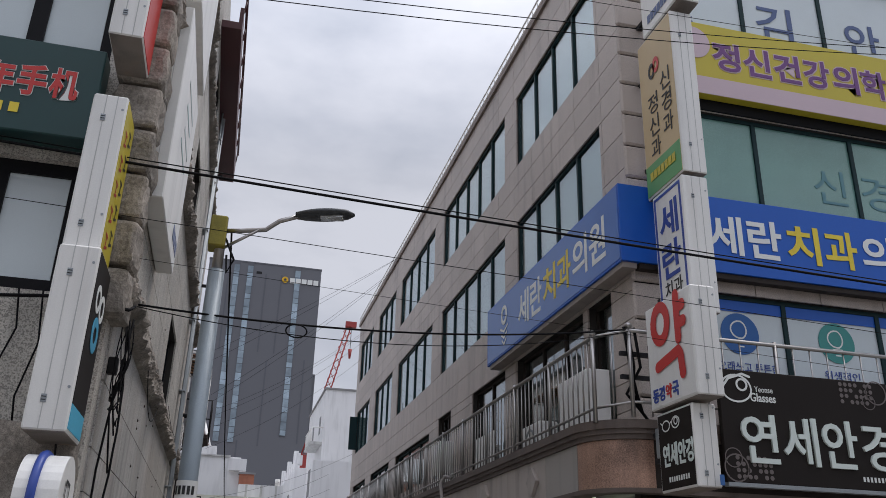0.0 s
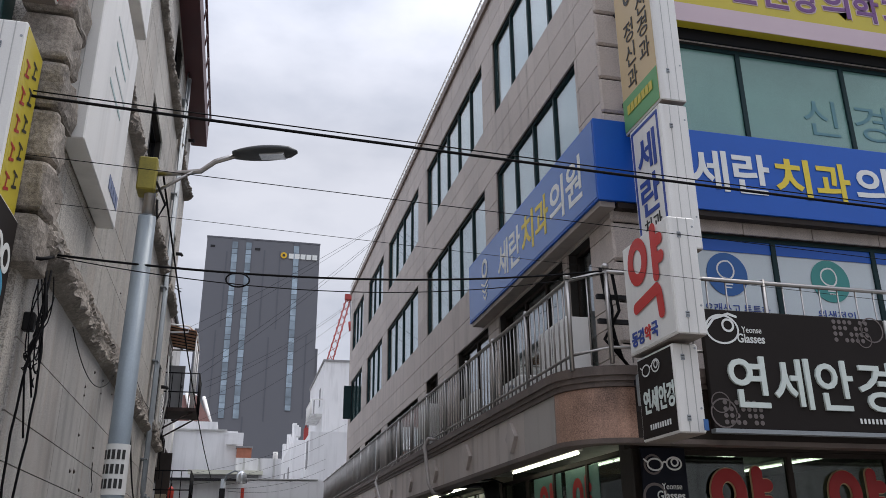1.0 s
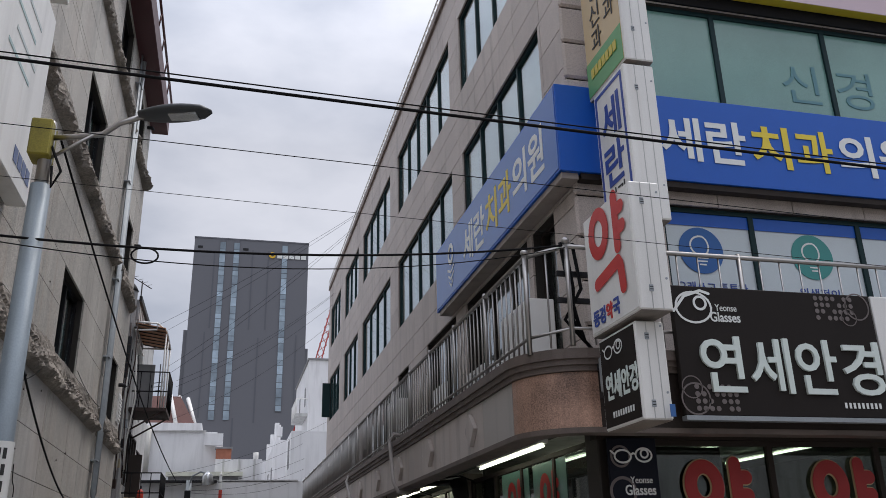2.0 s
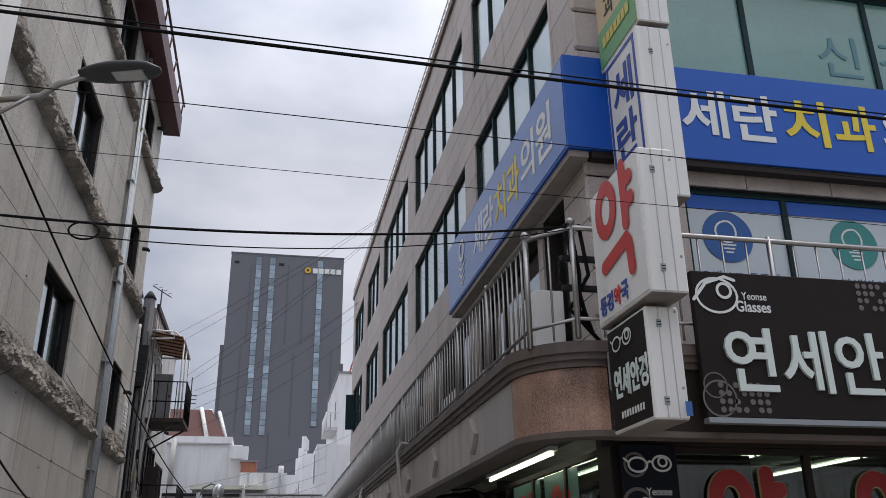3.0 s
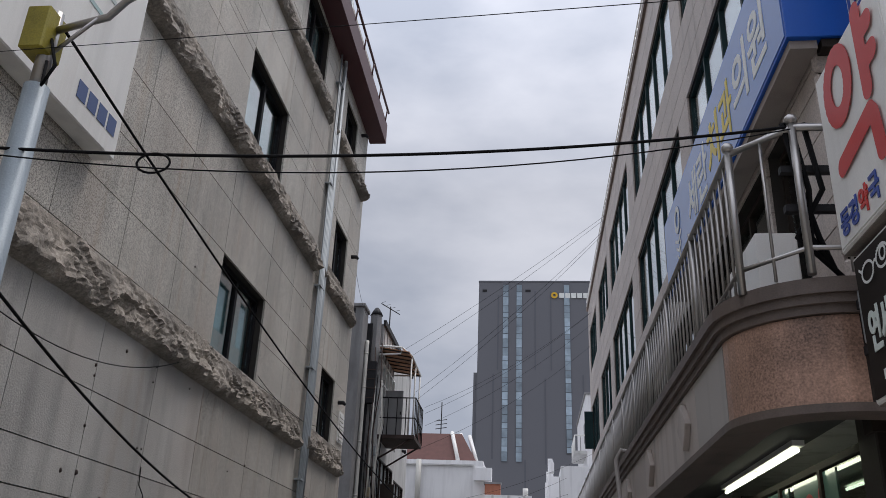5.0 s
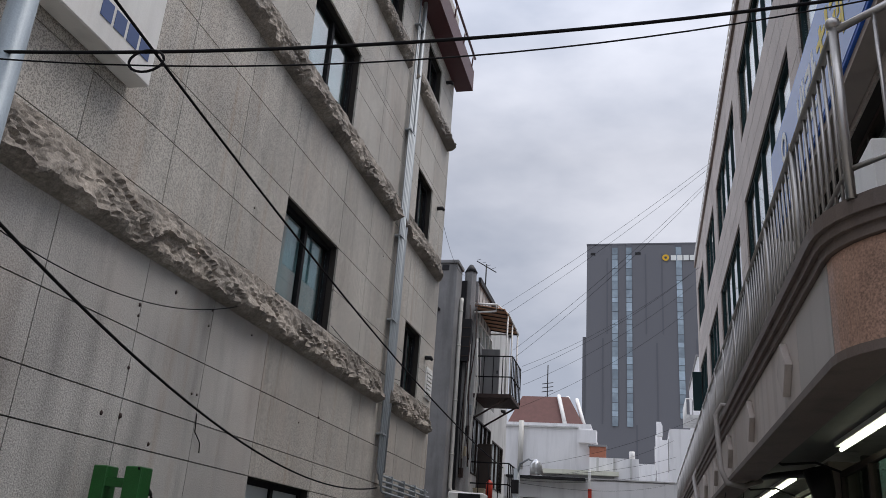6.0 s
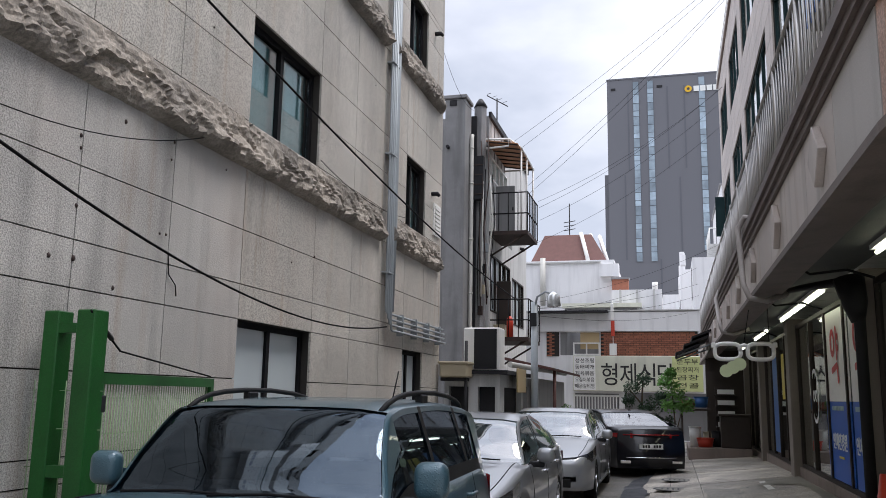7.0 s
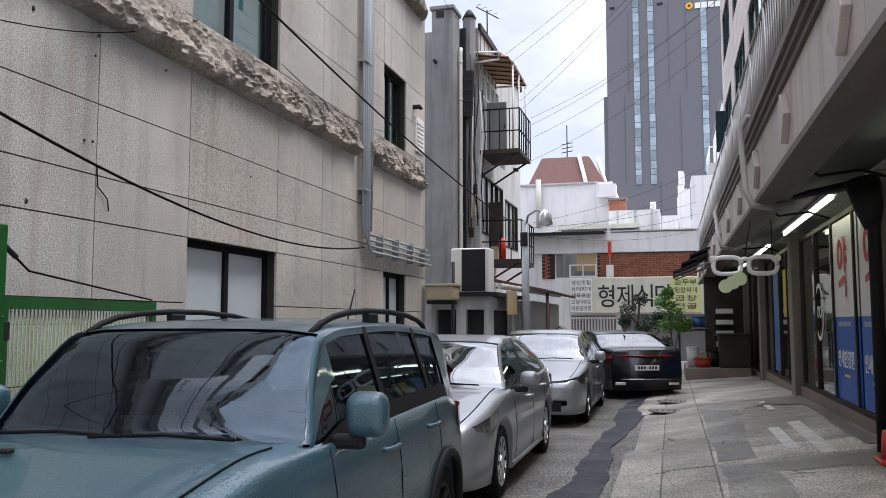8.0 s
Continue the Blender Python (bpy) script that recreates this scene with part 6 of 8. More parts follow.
# balcony clutter
for y, x in ((12.6, 4.75), (18.9, 4.7)):
    a = thing("air_conditioner", "white outdoor unit standing on the balcony", "air conditioner", "balcony units")
    part("casing", rbox(x, x + 0.32, y, y + 0.85, 3.66, 4.95 if y > 15 else 4.3, 0.02), SIGNWHITE, a)
    part("fan_ring", disc(face_x(x, y + 0.42, 3.98), 0, 0, 0.24, 0.01, 0.2), GALV, a)
    part("feet", box(B(), x + 0.02, x + 0.3, y + 0.1, y + 0.75, 3.62, 3.66), DARKMETAL, a)
bd = thing("leaning_panel", "pale panel leaning against the balcony wall", "panel")
part("sheet", box(B(), 5.1, 5.14, 16.1, 17.4, 3.63, 4.75), SIGNWHITE, bd)
cb = thing("balcony_cabinet", "white cabinet behind the balcony railing", "cabinet")
part("body", rbox(4.85, 5.2, 10.9, 12.0, 3.63, 4.75, 0.01), SIGNWHITE, cb)
part("door_gap", box(B(), 4.846, 4.85, 11.44, 11.45, 3.7, 4.7), GREYWALL, cb)
HOSE = mat("weathered_hose", (0.36, 0.33, 0.31), 0.6, bump=0)
for pts in ([(4.36, 16.5, 3.82), (4.24, 16.6, 3.86), (4.16, 16.6, 3.72), (4.165, 16.5, 3.45), (4.17, 16.3, 3.0), (4.22, 16.15, 2.82), (4.42, 16.3, 2.8), (4.66, 16.5, 2.9)],
            [(4.36, 22.3, 3.68), (4.24, 22.4, 3.7), (4.16, 22.3, 3.52), (4.165, 21.6, 3.05), (4.2, 21.3, 2.82), (4.4, 21.5, 2.8), (4.66, 21.6, 2.9)]):
    whole("drain_hose", tube(B(), pts, 0.034, 10), HOSE, "grey corrugated drain hose over the balcony edge", "hose", "drain hoses", smooth=True)
for k, y in enumerate((15.3, 18.4, 23.6)):
    whole("soffit_cable", tube(B(), [(4.6, y, 3.06), (4.75, y + 0.05, 2.97), (5.1, y, 3.0), (5.33, y - 0.1, 2.9)], 0.014, 6), CABLE, "black cable slung under the balcony", "cable", "soffit cables", smooth=True)
cbn = thing("cable_bundle", "black cables on arms at the balcony corner", "cable")
for dx in (0, 0.09, -0.05):
    part("cable", tube(B(), [(4.74 + dx, 9.36, 4.9), (4.82 + dx, 9.4, 4.4), (4.8 - dx, 9.42, 4.05), (4.95, 9.5, 3.85), (5.2, 9.8, 3.8)], 0.02, 6), CABLE, cbn, smooth=True)
for z in (4.25, 4.55):
    part("arm", box(B(), 4.66, 5.05, 9.42, 9.48, z, z + 0.05), DARKMETAL, cbn)
ba = thing("black_awning", "folded black awning over the shop door", "awning")
for k in range(3):
    part("canvas", box(B(), 0, 0.62, 27.6, 30.2, 0, 0.05, Matrix.Translation((3.45 + 0.2 * k, 0, 2.75 + 0.2 * k)) @ Matrix.Rotation(radians(-22), 4, "Y")), PLASTIC, ba)
part("arm", tube(B(), [(3.48, 27.7, 2.72), (4.4, 27.7, 3.06)], 0.02, 6), GALV, ba)
part("arm", tube(B(), [(3.48, 30.1, 2.72), (4.4, 30.1, 3.06)], 0.02, 6), GALV, ba)

bp_ = thing("black_downpipe", "black drain pipe turning under the balcony", "pipe")
part("pipe", tube(B(), [(5.27, 15.72, ground_z(5.3, 15.72)), (5.27, 15.72, 2.55), (5.24, 15.74, 2.82), (5.12, 15.9, 2.95), (4.83, 16.5, 2.97), (4.62, 17.2, 2.985)], [0.06, 0.06, 0.06, 0.05, 0.04, 0.024], 10), PLASTIC, bp_, smooth=True)
part("hopper", tube(B(), [(5.26, 15.74, 2.5), (5.24, 15.75, 2.7), (5.2, 15.8, 2.98)], [0.07, 0.13, 0.16], 12), PLASTIC, bp_, smooth=True)

# ---- signs on the granite building ----
l1 = sign_box("projecting_sign", "yellow restaurant light box on the granite corner", -1.53, -1.235, 7.02, 7.6, 4.27, 5.78, SIGNWHITE)
part("print", box(B(), -1.235, -1.229, 7.05, 7.57, 4.3, 5.75), SIGNYELLOW, l1)
for k_ in range(5):
    for w_ in range(2):
        q_ = face_xp(-1.228, 7.2 + 0.2 * w_, 5.42 - 0.25 * k_ + 0.1 * w_)
        part("writing_bar", brush(q_, [[(-0.06, 0.07), (0.05, 0.07)], [(-0.05, -0.06), (0.06, -0.02)], [(0.0, 0.07), (-0.02, -0.05)]], 0.013, 0.002), LET_DRED if w_ == 0 else LET_BLACK, l1)
l2 = sign_box("projecting_sign", "dark convenience store light box on the granite corner", -1.52, -1.2, 6.9, 7.6, 2.76, 4.27, SIGNWHITE)
part("print", box(B(), -1.2, -1.194, 6.93, 7.57, 2.98, 4.24), SIGNDARK, l2)
part("print", box(B(), -1.2, -1.194, 6.93, 7.57, 2.79, 2.98), mat("sky_blue_print", (0.05, 0.40, 0.60), 0.4, bump=0), l2)
part("logo_shape", disc(face_xp(-1.192, 7.16, 3.9), 0, 0, 0.12, 0.004, 0.07), LET_WHITE, l2)
part("logo_shape", disc(face_xp(-1.192, 7.4, 3.88), 0, 0, 0.12, 0.004, 0.07), LET_WHITE, l2)
part("logo_shape", disc(face_xp(-1.192, 7.28, 3.62), 0, 0, 0.15, 0.004, 0.07, sx=1.1), mat("sky_blue_mark", (0.06, 0.35, 0.55), 0.4, bump=0), l2)
l3 = sign_box("projecting_sign", "red and white light box high on the granite corner", -1.5, -1.2, 6.9, 7.6, 6.35, 7.9, SIGNWHITE)
part("print", box(B(), -1.2, -1.194, 6.93, 7.57, 6.38, 7.87), LET_RED, l3)
for s, zz in ((l1, (4.6, 5.5)), (l2, (3.1, 3.9)), (l3, (6.7, 7.5))):
    for z in zz:
        part("bracket", box(B(), -1.4, -1.32, 7.59, 7.8, z, z + 0.05), DARKMETAL, s)
rs = thing("round_sign", "round white sign with a dark blue band", "sign")
rm = Matrix.Translation((-1.43, 7.0, 2.25)) @ Matrix.Rotation(radians(90), 4, "Y")
part("drum", disc(rm, 0, 0, 0.34, 0.3), SIGNWHITE, rs)
part("drum", disc(rm @ Matrix.Rotation(radians(180), 4, "X"), 0, 0, 0.34, 0.004), SIGNWHITE, rs)
part("band", tube(B(), [rm @ Vector((0.345 * math.cos(q * math.pi / 16), 0.345 * math.sin(q * math.pi / 16), 0.12)) for q in range(33)], 0.035, 6), LET_BLUE, rs)
part("mark", stroke(face_xp(-1.125, 7.0, 2.25), [(-0.1, -0.15), (-0.1, 0.15), (0.05, 0.13), (0.05, 0.02), (-0.1, 0), (0.1, -0.16)], 0.014), LET_BLACK, rs)
part("bracket", box(B(), -1.36, -1.28, 7.3, 7.8, 2.35, 2.42), DARKMETAL, rs)
gsn = thing("phone_shop_sign", "dark green fascia sign with red characters", "sign")
part("board", rbox(-4.5, -1.58, 7.42, 7.72, 5.5, 6.48, 0.012), SIGNGREEN, gsn)
for k, ch in enumerate("年手机"):
    text("letter_edge", ch, face_y(-2.45 + 0.28 * k, 7.415, 6.04), 0.27, 0.35, LET_WHITE, gsn, bold=0.05)
    text("letter", ch, face_y(-2.45 + 0.28 * k, 7.408, 6.04), 0.255, 0.335, LET_RED, gsn, bold=0.03)
bars("number_bar", face_y(-2.41, 7.416, 5.73), 0.36, 0.1, 3, LET_YELLOW, gsn, gap=0.7)
for x in (-4.2, -1.9):
    part("bracket", box(B(), x, x + 0.06, 7.7, 7.8, 5.9, 6.0), DARKMETAL, gsn)
for z0, z1, y0, y1, n in ((5.4, 7.8, 8.28, 10.65, 4), (8.35, 10.6, 8.9, 11.1, 0)):
    wsn = thing("wall_sign", "white light box sign along the granite wall", "sign", "white wall signs")
    part("casing", rbox(LX + 0.012, LX + 0.22, y0, y1, z0, z1, 0.012), SIGNWHITE, wsn)
    part("edge_seam", box(B(), LX + 0.1, LX + 0.11, y0 - 0.003, y0, z0, z1), GREYWALL2, wsn)
    for k in range(n):
        part("writing_bar", plate(face_xp(LX + 0.221, (y0 + y1) / 2 + 0.2, z1 - 0.5 - 0.26 * k), -0.6 + 0.1 * (k % 3), 0.45 - 0.15 * (k % 2), -0.022, 0.022), (BLIND, LET_PALE)[k % 2], wsn)
    if n:
        bars("number_bar", face_xp(LX + 0.222, 10.2, z0 + 0.28), 0.7, 0.17, 4, LET_NAVY, wsn)

# ---- street lamp, poles and cables ----
PX, PY = -0.33, 8.5
lamp = thing("street_lamp", "grey steel street lamp with a curved arm and flat head", "street lamp")
part("pole", tube(B(), [(PX, PY, 0), (PX, PY, 4.75)], [0.105, 0.082], 16), POLE_PAINT, lamp, smooth=True)
part("pole_top", tube(B(), [(PX, PY, 4.75), (PX, PY, 5.35)], 0.055, 12), STEEL, lamp, smooth=True)
part("control_box", rbox(PX - 0.12, PX + 0.05, PY - 0.14, PY + 0.1, 4.98, 5.32, 0.012), YELLOWBOX, lamp, "worn yellow control box")
part("arm", tube(B(), [(PX, PY, 5.2), (PX + 0.2, PY - 0.06, 5.2), (0.12, 8.4, 5.23), (0.25, 8.36, 5.33), (0.45, 8.3, 5.39)], 0.026, 8), STEEL, lamp, smooth=True)
part("brace", tube(B(), [(PX, PY, 4.98), (0.05, 8.4, 5.22)], 0.016, 6), STEEL, lamp)
bm = B()
rings = []
hd = Vector((1.02 - 0.42, 8.15 - 8.3, 0.03)).normalized()
sd = hd.cross(Vector((0, 0, 1))).normalized()
for k in range(9):
    u = k / 8
    c = Vector((0.42, 8.3, 5.385)) + hd * 0.62 * u
    w = 0.045 + 0.10 * math.sin(math.pi * min(1, u * 0.9 + 0.05)) ** 0.7
    h = 0.03 + 0.035 * math.sin(math.pi * min(1, u * 0.8 + 0.1))
    if k == 8:
        w, h = 0.03, 0.015
    rings.append([bm.verts.new(c + sd * w * math.cos(q * math.pi / 6) + Vector((0, 0, h * (math.sin(q * math.pi / 6) if q < 7 else 0.45 * math.sin(q * math.pi / 6))))) for q in range(12)])
for a, b in zip(rings, rings[1:]):
    for q in range(12):
        bm.faces.new((a[q], a[(q + 1) % 12], b[(q + 1) % 12], b[q]))
bm.faces.new(rings[0])
bm.faces.new(rings[-1])
bmesh.ops.recalc_face_normals(bm, faces=bm.faces)
part("lamp_head", bm, mat("lamp_grey", (0.07, 0.075, 0.08), 0.5, metal=0.3), lamp, "dark grey flat lamp head", smooth=True)
lm = Matrix.Translation(Vector((0.42, 8.3, 5.355)) + hd * 0.38) @ Matrix((( *hd.xy, 0, 0), (*sd.xy, 0, 0), (0, 0, 1, 0), (0, 0, 0, 1))).transposed()
part("lens", box(B(), -0.12, 0.12, -0.06, 0.06, -0.008, 0.012, lm), LENS, lamp)
part("lamp_cable", tube(B(), [(PX + 0.05, PY - 0.05, 5.1), (PX + 0.16, PY - 0.1, 4.85), (PX + 0.1, PY - 0.1, 4.7), (PX + 0.08, PY - 0.08, 4.9)], 0.012, 6), CABLE, lamp)
part("sticker", tube(B(), [(PX, PY, 2.2), (PX, PY, 2.62)], 0.1005, 16, cap=False), PLATEWHITE, lamp, "white printed sticker round the pole")
for r in range(3):
    for c in range(5):
        an_ = radians(-150 + 24 * c)
        q = Matrix.Translation((PX + 0.1015 * math.cos(an_), PY + 0.1015 * math.sin(an_), 2.53 - 0.12 * r)) @ Matrix.Rotation(an_, 4, "Z")
        part("writing_bar", box(B(), 0, 0.002, -0.014, 0.014, -0.04, 0.04, q), LET_BLACK, lamp)

p2 = thing("small_street_lamp", "thin grey pole with a shaded lamp and insulators", "street lamp")
part("pole", tube(B(), [(0.42, 24.5, 0), (0.42, 24.5, 3.75)], [0.09, 0.07], 10), GALV, p2, smooth=True)
part("arm", tube(B(), [(0.42, 24.5, 3.6), (0.5, 24.4, 3.85), (0.7, 24.3, 3.95), (0.85, 24.3, 3.9)], 0.025, 8), GALV, p2, smooth=True)
part("shade", tube(B(), [(0.86, 24.3, 3.95), (0.87, 24.3, 3.85), (0.89, 24.3, 3.62)], [0.04, 0.14, 0.15], 12), LENS, p2, smooth=True)
part("clamp_box", rbox(0.33, 0.48, 24.4, 24.6, 3.2, 3.5, 0.01), DARKMETAL, p2)

wire("overhead_cable", [(-8, 7.85, 5.85), (14, 6.5, 4.5)], 0.0135, "thick black cable across the street", 0.12)
wire("overhead_cable", [(-1.1, 8.29, 4.24), (4.72, 9.34, 4.86)], 0.011, "black cable from the granite corner to the balcony post", 0.17)
wire("overhead_cable", [(-1.1, 8.2, 4.2), (4.72, 9.3, 4.82)], 0.005, "thin slack cable beside the black one", 0.29)
whole("cable_loop", tube(B(), [(0.55 + 0.11 * math.cos(q * math.pi / 9), 8.56, 4.2 + 0.07 * math.sin(q * math.pi / 9)) for q in range(19)], 0.008, 6), CABLE, "coiled loop hanging on the slack cable", "cable", smooth=True)
wire("overhead_cable", [(-8, 7.87, 5.9), (14, 6.52, 4.53)], 0.006, "thin wire lashed along the thick cable", 0.1)
wire("overhead_cable", [(-8, 8.28, 5.41), (14, 5.97, 3.6)], 0.0035, "thin wire across the street", 0.0)
wire("overhead_cable", [(-1.12, 7.97, 4.6), (12, 4.9, 2.9)], 0.0022, "thin wire from the granite corner across the street", 0.02)
wire("overhead_cable", [(-6, 7.3, 7.15), (12, 8.5, 9.9)], 0.006, "thin wire high across the street", 0.3)
wire("overhead_cable", [(-6, 7.2, 7.0), (12, 8.3, 9.7)], 0.006, "thin wire high across the street", 0.4)
wire("overhead_cable", [(-6, 6.8, 7.6), (12, 8.0, 9.2)], 0.004, "thin wire high across the street", 0.2)
wire("overhead_cable", [(PX + 0.1, PY, 5.2), (0.1, 24.5, 3.75)], 0.011, "black cable from the lamp pole along the wall", 0.28)
wire("overhead_cable", [(PX, PY + 0.08, 3.38), (LX + 0.08, 18.85, 2.74)], 0.011, "black cable slung to the wall conduits", 0.48)
wire("overhead_cable", [(-0.84, 8.5, 3.64), (LX + 0.03, 14.2, 4.64)], 0.005, "thin cable slung to the wall", 0.5)
wire("overhead_cable", [(LX + 0.03, 16.1, 4.75), (LX + 0.06, 19.9, 4.75)], 0.005, "thin cable along the wall", 0.15)
for a, b, sg_ in (((-1.3, 31, 9.5), (5.25, 27.9, 13.0), 0.12), ((-1.1, 31, 9.25), (5.25, 28.7, 13.2), 0.12), ((-0.8, 31, 8.1), (5.25, 28.6, 12.8), 0.2), ((-0.75, 31, 7.85), (5.25, 28.9, 12.8), 0.2), ((-0.55, 31.5, 7.7), (5.25, 35.2, 12.3), 0.3),
                  ((-0.53, 31.5, 7.5), (5.25, 34.5, 12.1), 0.3), ((-0.5, 31.5, 7.1), (5.25, 35.5, 11.9), 0.3), ((-0.75, 31, 6.2), (5.25, 36.0, 11.2), 0.35), ((0.42, 24.5, 3.6), (4.3, 36, 5.6), 0.15), ((0.42, 24.5, 3.5), (4.3, 36, 5.2), 0.2),
                  ((-0.6, 32, 4.6), (5.25, 36.9, 7.2), 0.25), ((-0.7, 32, 4.2), (4.3, 36.9, 6.3), 0.25), ((0.42, 24.5, 3.45), (4.0, 40.0, 5.0), 0.2), ((-2.3, 30, 10.3), (-1.2, 22.3, 9.0), 0.3)):
    wire("overhead_cable", [a, b], 0.0045, "thin power line between the houses", sg_)
ccb = thing("corner_cables", "tangled cables hanging at the granite corner", "cable")
for k, (x, y, z, l) in enumerate(((LX + 0.14, 8.05, 4.0, 1.4), (LX + 0.12, 8.2, 3.95, 1.0), (-1.35, 7.58, 4.1, 1.9), (-1.75, 7.7, 4.1, 1.6), (-1.95, 7.7, 4.1, 1.2))):
    part("cable", tube(B(), [(x, y, z), (x + 0.05, y, z - l * 0.3), (x - 0.04, y - 0.03, z - l * 0.6), (x + 0.03, y, z - l)], 0.009, 5), CABLE, ccb, smooth=True)
rk_ = random.Random(17)
for k in range(9):
    y_, top_ = 8.02 + 0.03 * k, 4.05 - rk_.uniform(0, 0.25)
    drop = 2.4 if k in (2, 6) else rk_.uniform(0.35, 0.9)
    pts, x_ = [], LX + 0.1
    for q in range(13):
        u = q / 12
        sway = 0.09 * math.sin(6.3 * u * rk_.uniform(0.8, 1.3) + k) * (0.4 if drop > 2 else 1.0)
        pts.append((x_ + 0.05 * math.sin(4 * u + k) + 0.02, y_ + sway, top_ - drop * (u if drop > 2 else math.sin(math.pi * 0.62 * u))))
    part("cable", tube(B(), pts, 0.011 if drop > 2 else 0.006, 5), CABLE, ccb, smooth=True)
for k in range(4):
    part("cable_coil", tube(B(), [(LX + 0.13 + 0.01 * k, 8.14 + (0.09 + 0.015 * k) * math.cos(q * 0.55), 3.55 - 0.08 * k + (0.10 + 0.02 * k) * math.sin(q * 0.55)) for q in range(13)], 0.006, 5), CABLE, ccb, smooth=True)
part("cable", tube(B(), [(-4, 7.7, 4.1), (-2.4, 7.66, 3.98), (-1.6, 7.66, 4.05), (LX + 0.16, 7.72, 4.0), (LX + 0.14, 8.3, 4.22)], 0.016, 6), CABLE, ccb, smooth=True)
whole("junction_box", rbox(LX, LX + 0.09, 8.12, 8.21, 3.5, 3.66, 0.01), PLASTIC, "black cable junction box on the corner", "junction box")

# ---- cars ----


def curve(table, s):
    """Smooth interpolation of (s, value) rows."""
    xs_, vs_ = [r[0] for r in table], [r[1] for r in table]
    if s <= xs_[0]:
        return vs_[0]
    if s >= xs_[-1]:
        return vs_[-1]
    i = max(k for k in range(len(xs_)) if xs_[k] <= s)
    i = min(i, len(xs_) - 2)
    h = xs_[i + 1] - xs_[i]
    t = (s - xs_[i]) / h
    def slope(k):
        if k == 0 or k == len(xs_) - 1:
            return 0.0 if len(xs_) > 2 else (vs_[1] - vs_[0]) / (xs_[1] - xs_[0])
        a, b = (vs_[k] - vs_[k - 1]) / (xs_[k] - xs_[k - 1]), (vs_[k + 1] - vs_[k]) / (xs_[k + 1] - xs_[k])
        return 0.0 if a * b <= 0 else 2 * a * b / (a + b)
    m0, m1 = slope(i) * h, slope(i + 1) * h
    return (2 * t ** 3 - 3 * t ** 2 + 1) * vs_[i] + (t ** 3 - 2 * t ** 2 + t) * m0 + (-2 * t ** 3 + 3 * t ** 2) * vs_[i + 1] + (t ** 3 - t ** 2) * m1


def loft(rows, close=True):
    bm = B()
    g = [[bm.verts.new(p) for p in r] for r in rows]
    for a, b in zip(g, g[1:]):
        for k in range(len(a) - 1):
            bm.faces.new((a[k], a[k + 1], b[k + 1], b[k]))
    if close:
        bm.faces.new(g[0])
        bm.faces.new(g[-1][::-1])
    bmesh.ops.recalc_face_normals(bm, faces=bm.faces)
    return bm


